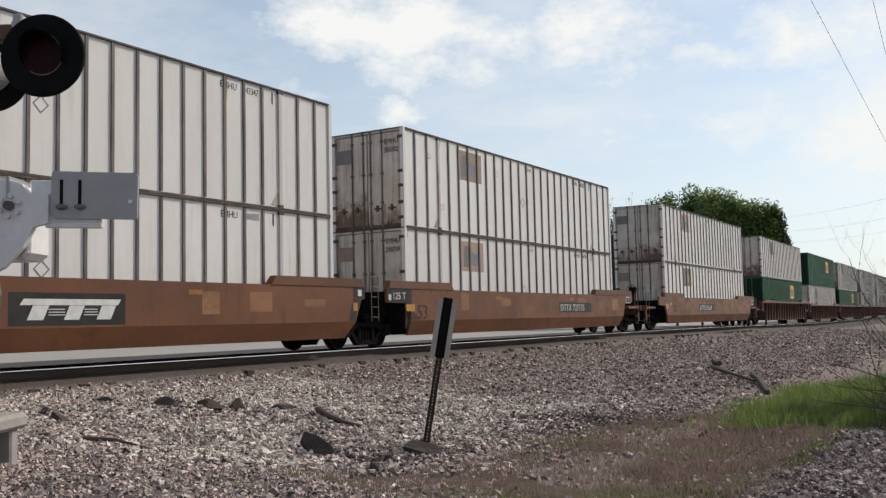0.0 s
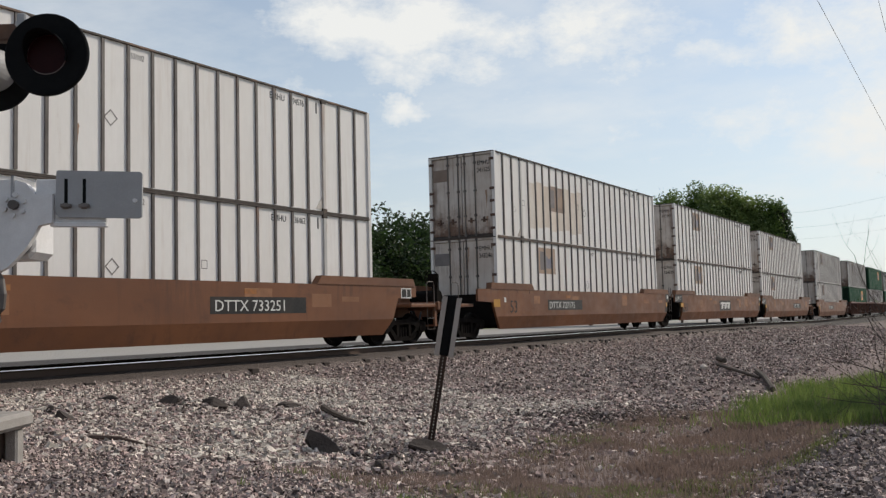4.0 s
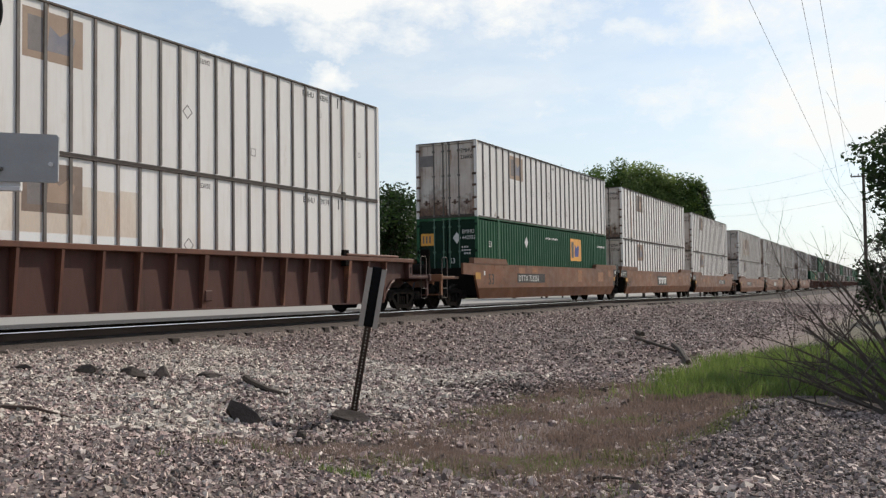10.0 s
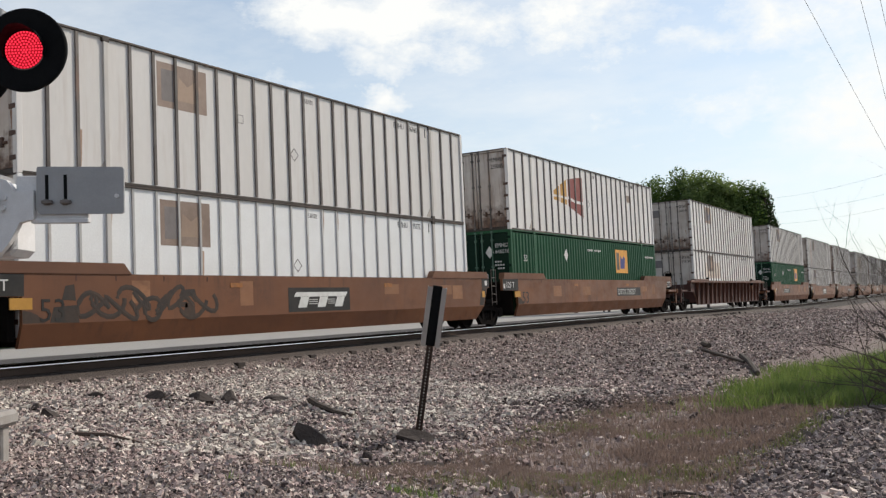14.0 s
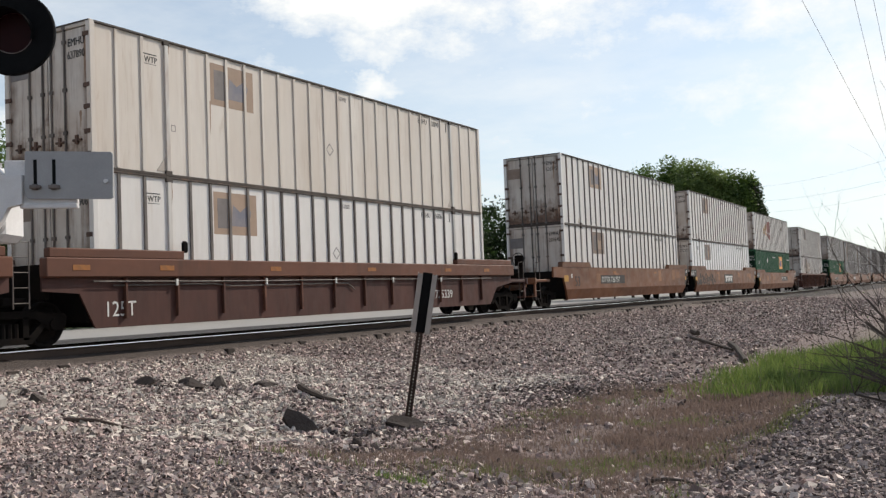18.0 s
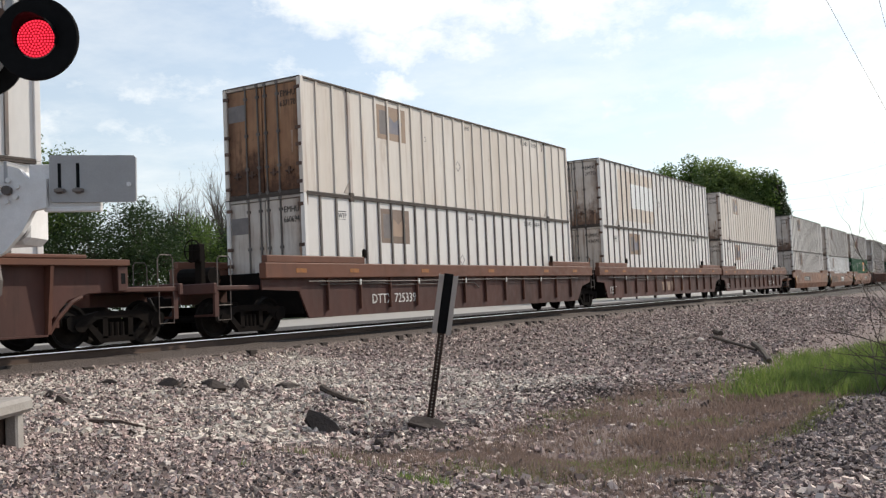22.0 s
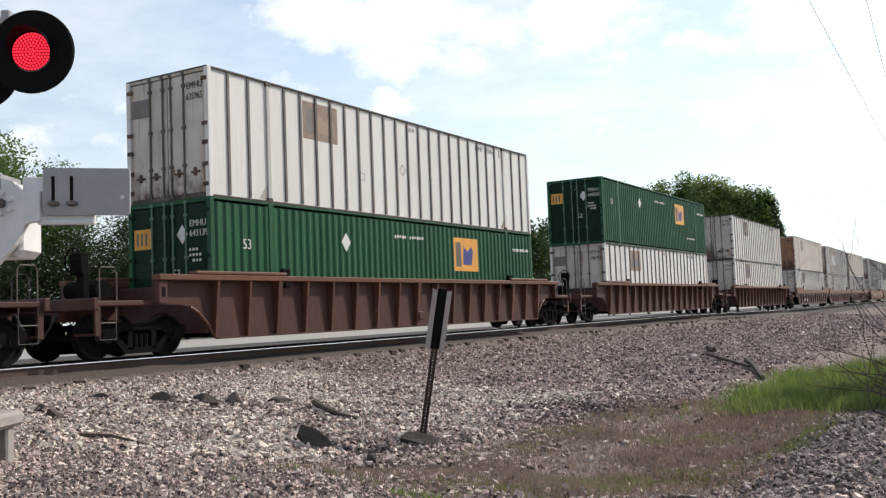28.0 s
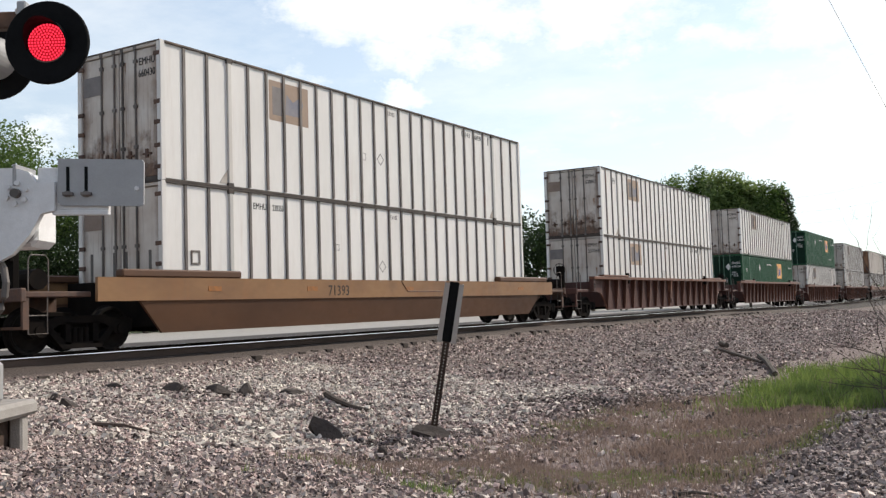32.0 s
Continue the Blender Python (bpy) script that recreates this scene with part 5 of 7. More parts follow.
def rust_runs(box_, rng, count):
    """Rust that has run down the paint from ribs, posts and hinges: thin ragged films."""
    if not RUN_MESHES:
        for k in range(5):
            rs = random.Random(700 + k)
            bm = bmesh.new()
            long = (0.35, 0.55, 0.9, 0.25, 0.7)[k]
            left, right = [], []
            for i in range(7):
                q = i / 6
                half = 0.035 * (1 - q) ** 0.7 + 0.004
                left.append((-half * rs.uniform(0.5, 1.3), -long * q))
                right.append((half * rs.uniform(0.5, 1.3), -long * q))
            add_plate(bm, left + right[::-1], 0.0, 0.0012)
            bmesh.ops.recalc_face_normals(bm, faces=bm.faces)
            me = bpy.data.meshes.new("rust_run")
            bm.to_mesh(me)
            bm.free()
            me.materials.append(RUST_RUN)
            RUN_MESHES.append(me)
    for _ in range(count):
        y = rng.choice([p + 0.06 for p in RIBS[:-1]] + [2.06, 2.06, 2.1, 14.25, 14.25, 0.2, 0.2])
        z = rng.choice((CH - 0.06, CH - 0.06, rng.uniform(0.7, 2.2)))
        shared("rust_run", rng.choice(RUN_MESHES), box_, (FACE + 0.0004, y, z))
    for _ in range(2):
        shared("rust_run", rng.choice(RUN_MESHES), box_, (rng.choice((0.2, 0.6, 0.95, 1.1, 1.1)), 0.0445, rng.choice((1.15, 1.58, 0.7, 2.58))), (0, 0, -90))


def dress(box_, style, number, rng, decal_at=None, sign=False):
    if style == "green":
        fleet_decal(box_, rng, True)
        diamond(box_, 4.9, 2.1, 0.2, PALE_INK, True)
        lettering("53", 0.24, PALE_INK, box_, on_side(CW - 0.004, 1.0, 1.78), 0.9)
        part("small_print", boxes([((CW - 0.008, 7.2 + k * 0.13, 2.32 + 0.01 * (k % 3)), (CW - 0.006, 7.27 + k * 0.13 + 0.02 * (k % 2), 2.41)) for k in range(12) if k != 5]), PALE_INK, box_, "line of small white print")["kind"] = "stuff"
        part("small_print", boxes([((CW - 0.008, 14.6 + k * 0.14, 2.2 + 0.01 * (k % 2)), (CW - 0.006, 14.67 + k * 0.14 + 0.02 * (k % 3), 2.3)) for k in range(9)] + [((CW - 0.008, 12.5 + k * 0.13, 0.72), (CW - 0.006, 12.58 + k * 0.13, 0.8 + 0.01 * (k % 2))) for k in range(11) if k not in (2, 7)]), PALE_INK, box_, "line of small white print")["kind"] = "stuff"
        part("rear_decal", box((-CW + 0.18, 0.024, 1.86), (-CW + 0.74, 0.028, 2.32)), LOGO_ORANGE, box_, "square orange company decal")
        part("rear_bars", boxes([((-CW + 0.26 + k * 0.14, 0.02, 1.95), (-CW + 0.32 + k * 0.14, 0.024, 2.23)) for k in range(3)]), RIB, box_)
        bm = bmesh.new()
        bm.faces.new([bm.verts.new((0.42 + dx, 0.02, 2.12 + dz)) for dx, dz in ((-0.17, 0), (0, -0.22), (0.17, 0), (0, 0.22))])
        part("rear_placard", bm, PALE_INK, box_, "pale diamond placard")
        if number:
            lettering("EMHU", 0.15, PALE_INK, box_, on_rear(0.64, 0.02, 2.28), 0.9)
            lettering(number, 0.15, PALE_INK, box_, on_rear(0.64, 0.02, 2.06), 0.9)
        lettering("53", 0.2, PALE_INK, box_, on_rear(0.1, 0.02, 1.16), 0.9)
        part("rear_print", boxes([((0.62 + 0.1 * k, 0.02, 1.5 + 0.12 * j), (0.68 + 0.1 * k, 0.024, 1.56 + 0.12 * j)) for k in range(4) for j in range(3) if (k + j) % 5]), PALE_INK, box_, "rows of small white print")["kind"] = "stuff"
        return
    if decal_at != "none":
        fleet_decal(box_, rng, False, decal_at)
    if sign:
        part("maker_mark", boxes([((FACE + 0.002, 1.38, 2.5), (FACE + 0.003, 1.74, 2.52)), ((FACE + 0.002, 1.40, 2.30), (FACE + 0.003, 1.72, 2.31))]), INK, box_)
        lettering("WTP", 0.13, INK, box_, on_side(FACE + 0.003, 1.40, 2.34), 0.9)
    diamond(box_, 7.72 + rng.uniform(-0.1, 0.1), rng.uniform(1.2, 1.45), 0.17, LOGO_GREY)
    lettering("53/102", 0.12, LOGO_GREY, box_, on_side(FACE + 0.003, 8.14, 2.6), 0.75)
    if number:
        lettering("EMHU", 0.16, INK, box_, on_side(FACE + 0.003, 12.2, 2.58), 0.9)
        lettering(number, 0.16, INK, box_, on_side(FACE + 0.003, 12.94, 2.58), 0.76)
        part("check_digit_bar", box((FACE + 0.002, 13.9, 2.5), (FACE + 0.004, 13.95, 2.78)), INK, box_)
        lettering("EMHU", 0.16, INK, box_, on_rear(0.615, 0.035, 2.45), 0.82)
        lettering(number, 0.16, INK, box_, on_rear(0.605, 0.035, 2.2), 0.76)
    part("rear_decal", box((-CW + 0.16, 0.036, 2.0), (-CW + 0.74, 0.04, 2.42)), rng.choice((LOGO_BROWN, LOGO_GREY)), box_, "faded brown decal on the door")
    for k in range(rng.randint(1, 3)):
        y, z = rng.choice((0.75, 1.4, 2.1, 5.7, 6.9, 10.0, 12.9, 15.0)), rng.uniform(0.5, 2.2)
        h = rng.uniform(0.12, 0.2)
        bm = boxes([((FACE + 0.002, y, z), (FACE + 0.003, y + h, z + 0.015)), ((FACE + 0.002, y, z + h), (FACE + 0.003, y + h, z + h + 0.015)),
                    ((FACE + 0.002, y, z + 0.015), (FACE + 0.003, y + 0.015, z + h)), ((FACE + 0.002, y + h - 0.015, z + 0.015), (FACE + 0.003, y + h, z + h))])
        part("patch_outline", bm, LOGO_GREY, box_)
    if number:
        rust_runs(box_, rng, rng.choice((2, 3, 5)))
    # a lifting gusset where the post meets the rail
    for y, d in ((1.98, -0.32), (14.17, -0.32)):
        bm = bmesh.new()
        add_plate(bm, [(y - 0.056, 0.1), (y - 0.056, 0.42), (y - 0.056 + d * 0.8, 0.1)], FACE, FACE + 0.012)
        bmesh.ops.recalc_face_normals(bm, faces=bm.faces)
        part("gusset", bm, EDGE_WHITE, box_)


def build_car(spec, seed):
    kind = spec[0]
    if kind == "smooth":
        return smooth_car(spec[1], spec[2], spec[3], seed)
    if kind == "chord":
        return chord_car(spec[1], spec[2], spec[3], seed)
    if kind == "yellow":
        return yellow_car()
    if "ribbed" not in FIRST:
        FIRST["ribbed"] = ribbed_car()
        return FIRST["ribbed"]
    return copy_thing(FIRST["ribbed"], FIRST["ribbed"].matrix_basis.copy())


LOADS = {}
for k, (y, spec, upper, lower, n1, n2) in enumerate(UNITS):
    car = build_car(spec, 40 + k)
    car.matrix_basis = pose(TX, y, 0)
    TRAIN.append((car, y, 0.0))
    near = k > 0
    LOADS[k] = (a_container(upper, near, y, HIGH), a_container(lower, near, y, LOW), car)

HEAD_Y = [68.4, 88.7] + [108.3 + 20.6 * k for k in range(10)]
FAR = {}
for k, (y, (upper, lower)) in enumerate(zip(HEAD_Y, HEAD)):
    car = build_car(("ribbed",), 0)
    car.matrix_basis = pose(TX, y, 0)
    TRAIN.append((car, y, 0.0))
    a, b = a_container(upper, False, y, HIGH), a_container(lower, False, y, LOW)
    FAR[k] = (a, b)

for k, (y, spec, upper, lower, n1, n2) in enumerate(UNITS):
    rng = random.Random(300 + k)
    special = {3: (4.35, 1.2), 8: "none", 12: "none", 17: None}
    dress(LOADS[k][0], upper, n1, rng, special.get(k), k in (11, 17))
    dress(LOADS[k][1], lower, "" if k == 18 else n2, rng, "none" if k == 18 else None, k in (9, 11, 12, 13, 14))
for k, (y, (upper, lower)) in enumerate(zip(HEAD_Y[:4], HEAD)):
    rng = random.Random(500 + k)
    fleet_decal(FAR[k][0], rng, upper == "green")
    fleet_decal(FAR[k][1], rng, lower == "green")

# what sets single loads apart
last = LOADS[18][1]
lettering("EMHU", 0.15, INK, last, on_side(FACE + 0.003, 2.7, 2.5), 0.8)
lettering("238350", 0.15, INK, last, on_side(FACE + 0.003, 3.35, 2.5), 0.62)
part("document_box", boxes([((FACE + 0.002, 0.8, 1.2), (FACE + 0.02, 1.06, 1.24)), ((FACE + 0.002, 0.8, 1.46), (FACE + 0.02, 1.06, 1.5)), ((FACE + 0.002, 0.8, 1.24), (FACE + 0.02, 0.84, 1.46)), ((FACE + 0.002, 1.02, 1.24), (FACE + 0.02, 1.06, 1.46))], 0.004), RIB, last, "square document holder frame")
part("door_slats", boxes([((-0.95 + 0.36 * k, 0.036, 0.2), (-0.87 + 0.36 * k, 0.044, 1.5)) for k in range(6)]), RIB, last, "dark upright marks on the doors")
buff = LOADS[3][0]
for k in range(8):
    y0 = 2.64 + k * 0.6095
    decal(buff, "overpainted_panel", BUFF, y0, y0 + 0.51, 0.45 + 0.06 * (k % 3), 2.1 + 0.08 * (k % 2), 0.0014, "buff overpainted panel")
lower6 = LOADS[7][1]
for k in range(6):
    decal(lower6, "overpainted_panel", BUFF, 2.64 + k * 0.6095, 3.15 + k * 0.6095, 1.36, 2.26 + 0.05 * (k % 2), 0.0014, "buff overpainted panel")
    if k:
        decal(lower6, "repainted_panel", CLEAN_WHITE, 2.64 + k * 0.6095, 3.15 + k * 0.6095, 0.5 + 0.04 * (k % 2), 1.34, 0.0014, "clean white repainted panel")
up11 = LOADS[12][0]
for k in range(8):
    y0 = 2.04 + k * 0.6095 + 0.05
    decal(up11, "overpainted_panel", BUFF, y0, y0 + 0.5, 0.35, 2.62, 0.0014, "buff overpainted panel")
part("white_panel", box((FACE + 0.0016, 3.73, 0.95), (FACE + 0.0026, 6.8, 2.08)), CLEAN_WHITE, up11, "clean white repainted panel")
for y in RIBS:
    if 3.73 < y < 6.8:
        part("painted_rib", box((CW - 0.014, y - 0.0345, 0.95), (CW - 0.0095, y + 0.0345, 2.08)), CLEAN_WHITE, up11)
tagged(up11, "white container with a buff overpainted side and clean white panel")
up7 = LOADS[8][0]
for mat, words, sheets in (
        (OCHRE, "ochre emblem block", [[(4.05, 1.57), (4.6, 1.57), (4.6, 1.95), (4.05, 1.72)], [(4.05, 1.36), (4.6, 1.33), (4.6, 1.49), (4.05, 1.49)],
                                       [(4.72, 1.57), (5.35, 1.57), (5.35, 2.27), (4.72, 2.0)], [(4.72, 1.3), (5.35, 1.24), (5.35, 1.45), (4.72, 1.49)]]),
        (MAROON, "maroon emblem block", [[(5.5, 1.6), (6.2, 1.48), (6.2, 2.4), (5.5, 2.3)], [(5.5, 1.2), (6.2, 1.02), (6.2, 1.36), (5.5, 1.5)],
                                         [(6.35, 1.48), (7.05, 1.48), (7.05, 2.5), (6.35, 2.42)], [(6.35, 0.98), (7.05, 0.82), (7.05, 1.36), (6.35, 1.36)]])):
    for outline in sheets:
        part("emblem_block", plate(outline, FACE + 0.001, FACE + 0.002), mat, up7, words)
decal(up7, "small_decal", LOGO_BROWN, 12.5, 13.1, 1.88, 2.2, 0.002, "small brown decal")
tagged(up7, "white container with an ochre and maroon emblem on its side")
for door in [c for c in LOADS[13][0].children if c.name.startswith("door") and "_" not in c.name.split(".")[0]]:
    door.data = door.data.copy()
    door.data.materials[0] = RUSTY_DOOR
tagged(LOADS[13][0], "cream container with brown rust-streaked doors")
tagged(LOADS[3][0], "white container with buff overpainted panels and faint scrawls")
scrawl = bmesh.new()
rng = random.Random(9)
for k in range(9):
    y, z = 1.15 + k * 0.36, 0.95 + rng.uniform(0, 0.25)
    loop = [(1.5235 + 0.0004 * k, y + 0.3 * math.cos(a * 0.9 + k) + 0.05 * a, z + 0.22 * math.sin(a * 1.1)) for a in (0.45 * q for q in range(15))]
    add_tube(scrawl, loop, 0.05, 4)
for v in scrawl.verts:
    v.co.x = 1.5225 + (v.co.x - 1.5235) * 0.04
part("scrawl", scrawl, FADED_BLACK, LOADS[9][2], "black painted scrawl")
for y, z, w_, h_ in ((0.45, 0.76, 0.62, 0.3), (0.7, 1.16, 0.3, 0.28), (3.6, 0.78, 0.36, 0.3), (3.5, 1.2, 0.5, 0.14), (3.45, 0.98, 0.3, 0.1)):
    part("painted_block", plate([(y, z), (y + w_, z - 0.02), (y + w_ * 0.9, z + h_), (y + 0.08, z + h_ * 0.9)], 1.521, 1.5222), FADED_BLACK, LOADS[9][2], "black painted block of the scrawl")

# ---- ties and ballast under the track ----
tie_mesh = None
for k in range(130):
    y = -4 + k * 0.53
    if tie_mesh is None:
        track_bed = thing("track_bed", pose(0, 0, 0), "timber ties bedded in ballast under the rails", "track", kind="structure")
        ob = part("tie", box((-1.3, -0.115, -0.46), (1.57, 0.115, -0.272), 0.012), WOOD, track_bed)
        tie_mesh = ob.data
    else:
        ob = shared("tie", tie_mesh, track_bed)
    ob.matrix_basis = on_track(y, 0) @ pose(random.uniform(-0.12, 0.05), random.uniform(-0.05, 0.05), random.uniform(-0.03, 0.012), 0, 0, random.uniform(-1.5, 1.5))
plates = bmesh.new()
for k in range(130):
    for s in (-1, 1):
        x, y = TX + s * HALF_GAUGE - bend(-4 + k * 0.53), -4 + k * 0.53
        add_box(plates, (x - 0.18, y - 0.09, -0.205), (x + 0.18, y + 0.09, -0.19))
        for dx in (-0.09, 0.09):
            add_box(plates, (x + dx - 0.015, y - 0.03, -0.19), (x + dx + 0.015, y + 0.03, -0.15))
tagged(part("tie_plates", plates, RAIL_SIDE, track_bed), kind="stuff")


BLOCK = ([(-1, -1, -1), (1, -1, -1), (1, 1, -1), (-1, 1, -1), (-1, -1, 1), (1, -1, 1), (1, 1, 1), (-1, 1, 1)],
         [(0, 2, 1), (0, 3, 2), (4, 5, 6), (4, 6, 7), (0, 1, 5), (0, 5, 4), (1, 2, 6), (1, 6, 5), (2, 3, 7), (2, 7, 6), (3, 0, 4), (3, 4, 7)])
WEDGE = ([(-1, -0.9, -1), (1, -0.9, -1), (0, 1.1, -1), (-1, -0.9, 1), (1, -0.9, 1), (0, 1.1, 1)],
         [(0, 2, 1), (3, 4, 5), (0, 1, 4), (0, 4, 3), (1, 2, 5), (1, 5, 4), (2, 0, 3), (2, 3, 5)])


def stones(name, spots, mat, label, shape=WEDGE):
    """Many broken stones as one mesh: a jittered, tumbled block or wedge at each spot (x, y, z, size)."""
    rs = np.random.RandomState(7)
    n = len(spots)
    corners = np.array(shape[0], float) * 0.72
    k = len(corners)
    base = corners[None] * (0.6 + 0.6 * rs.rand(n, k, 3)) + 0.35 * (rs.rand(n, k, 3) - 0.5)
    stretch = 0.6 + 0.65 * rs.rand(n, 1, 3)
    ang = rs.rand(n, 3) * math.tau
    ca, sa = np.cos(ang), np.sin(ang)
    pts = base * stretch
    for i, (p, q) in enumerate(((1, 2), (0, 2), (0, 1))):
        a, b = pts[..., p].copy(), pts[..., q].copy()
        pts[..., p] = a * ca[:, i, None] - b * sa[:, i, None]
        pts[..., q] = a * sa[:, i, None] + b * ca[:, i, None]
    spots = np.asarray(spots)
    pts = pts * spots[:, None, 3:4] * 0.62 + spots[:, None, :3]
    faces = (np.array(shape[1])[None] + k * np.arange(n)[:, None, None]).reshape(-1, 3)
    me = bpy.data.meshes.new(name)
    me.from_pydata(pts.reshape(-1, 3).tolist(), [], faces.tolist())
    me.materials.append(mat)
    return tagged(new(name, me), label, "stones", kind="stuff")


def scatter(count, seed, where, size, keep):
    """Spots for stones in a rectangle of the plan."""
    rs = random.Random(seed)
    out = []
    x0, x1, y0, y1 = where
    while len(out) < count:
        x, y = rs.uniform(x0, x1), rs.uniform(y0, y1)
        if rs.random() > keep(x, y):
            continue
        s = size * (0.55 + 0.9 * rs.random() ** 2)
        out.append((x, y, height(x, y) + s * 0.10, s))
    return out


def ballast_keep(x, y):
    k = 1.0 - 0.9 * ease(-5.6, -4.4, x + 1.2 * noise.noise((x * 0.5, y * 0.5, 9))) * ease(6.5, 9, y) * (1 - ease(-2.4, -1.6, x))
    k *= 1.0 - ease(-3.0, -2.2, x) * ease(6.6, 8.0, y)
    return k * (0.6 + 0.4 * ease(-0.35, 0.25, noise.noise((x * 0.8, y * 0.8, 5)))) * (1 - ease(-4.2, -3.4, x - 0.012 * (y - 15)) * ease(14, 15.5, y))


def pale_keep(x, y):
    return (0.25 + 0.75 * ease(-0.1, 0.4, noise.noise((x * 0.5, y * 0.5, 2)))) * ease(5.0, 7.5, y + 0.6 * noise.noise((x, y, 6))) * ease(-5.5, -7.5, x)


LABEL = "broken grey-pink ballast stones beside the track"
def edge_keep(x, y):
    return 0.0 if x + bend(y) < -14.40 else ballast_keep(x + bend(y), y)


stones("fine_gravel", scatter(64000, 1, (-9.0, 1.2, 2.6, 8.6), 0.030, lambda x, y: ballast_keep(x, y) * (0.3 if x < -5.5 and y > 6 else 1.0)), STONE, "fine grey-pink gravel in the foreground")
stones("ballast_stones", scatter(56000, 11, (-14.55, -1.0, 6.0, 18.0), 0.052, edge_keep), STONE, LABEL, BLOCK)
stones("far_ballast_stones", scatter(27000, 12, (-14.9, -2.0, 18.0, 44.0), 0.066, edge_keep), STONE, LABEL)
stones("distant_ballast_stones", scatter(11000, 13, (-16.2, -3.0, 44.0, 95.0), 0.10, edge_keep), STONE, LABEL)
stones("pale_stones", scatter(19000, 2, (-14.4, -5.0, 4.6, 17.0), 0.060, lambda x, y: pale_keep(x, y) if x < -5.5 else 0.0), PALE_STONE, "pale limestone pieces among the ballast", BLOCK)
stones("tie_end_stones", scatter(4000, 3, (-14.43, -14.1, 1.0, 46.0), 0.055, lambda x, y: 1.0), STONE, "ballast stones along the tie ends")
stones("heap_stones", scatter(15000, 4, (-3.2, 0.8, 6.6, 13.2), 0.036, lambda x, y: ease(-3.2, -2.2, x)), BROWN_STONE, "loose gravel on a low heap", BLOCK)


def dark_keep(x, y):
    near = max(math.exp(-((x - a) / rx) ** 2 - ((y - b) / ry) ** 2) for a, b, rx, ry in ((-6.3, 14.2, 0.7, 1.0), (-5.6, 15.0, 0.8, 0.8), (-6.75, 9.3, 0.38, 0.4), (-6.2, 9.6, 0.3, 0.3), (-11.2, 11.0, 0.6, 0.5), (-5.2, 7.6, 0.3, 0.4)))
    return near * ease(-0.5, 0.3, noise.noise((x * 3, y * 3, 17)))


# dark soil stones; in the hollows they also carry painted shade
stones("dark_stones", scatter(4200, 14, (-12.5, -4.6, 6.5, 17.0), 0.05, dark_keep), DARK_STONE, "dark stones for soil and shade in scoured patches", BLOCK)


# ---- trackside rocks and debris ----
def rock(name, x, y, size, seed, mat, label, turn=0.0, lean=8.0):
    """A broken, flat-faced lump sunk in the ground."""
    rs = random.Random(seed)
    bm = bmesh.new()
    bmesh.ops.create_icosphere(bm, subdivisions=2, radius=1.0)
    for k in range(8):
        n = Vector((rs.uniform(-1, 1), rs.uniform(-1, 1), rs.uniform(-0.5, 1))).normalized()
        d = rs.uniform(0.5, 0.78)
        for v in bm.verts:
            over = v.co.dot(n) - d
            if over > 0:
                v.co -= n * over
    for v in bm.verts:
        v.co *= 1.0 + 0.06 * noise.noise(v.co * 3.1 + Vector((seed, seed, 0)))
        v.co = Vector((v.co.x * size[0], v.co.y * size[1], v.co.z * size[2]))
    ob = linked(name, bm, mat)
    ob.matrix_basis = pose(x, y, height(x, y) + size[2] * 0.22, rs.uniform(-lean, lean), rs.uniform(-lean, lean), turn)
    return tagged(ob, label, "rock")


ROCKS = [(-12.85, 10.45, (0.2, 0.12, 0.07), 10), (-11.75, 10.75, (0.2, 0.14, 0.12), 0), (-11.05, 11.05, (0.24, 0.16, 0.13), 15), (-10.85, 11.5, (0.2, 0.15, 0.14), -20), (-10.3, 11.95, (0.2, 0.13, 0.1), 40),
         (-11.2, 8.35, (0.17, 0.13, 0.13), 5), (-10.0, 11.7, (0.14, 0.1, 0.07), 25), (-11.4, 11.3, (0.15, 0.1, 0.08), 60),
         (-5.7, 8.0, (0.08, 0.06, 0.08), 0), (-4.75, 7.75, (0.13, 0.11, 0.13), 30), (-6.5, 9.3, (0.1, 0.08, 0.08), 60), (-12.2, 8.9, (0.09, 0.07, 0.06), 0),
         (-6.28, 9.15, (0.1, 0.07, 0.07), 12), (-11.6, 9.3, (0.07, 0.06, 0.05), 35), (-12.0, 11.2, (0.12, 0.08, 0.06), -15), (-5.05, 7.2, (0.1, 0.07, 0.07), 50),
         (-12.9, 8.6, (0.1, 0.07, 0.05), 0), (-9.9, 6.4, (0.1, 0.08, 0.07), 0), (-4.6, 8.3, (0.08, 0.06, 0.05), 70)]
for k, (x, y, size, turn) in enumerate(ROCKS):
    rock("rock", x, y, tuple(1.15 * q for q in size), 20 + k, ROCK, "dark lump of old asphalt half buried in the ballast", turn)


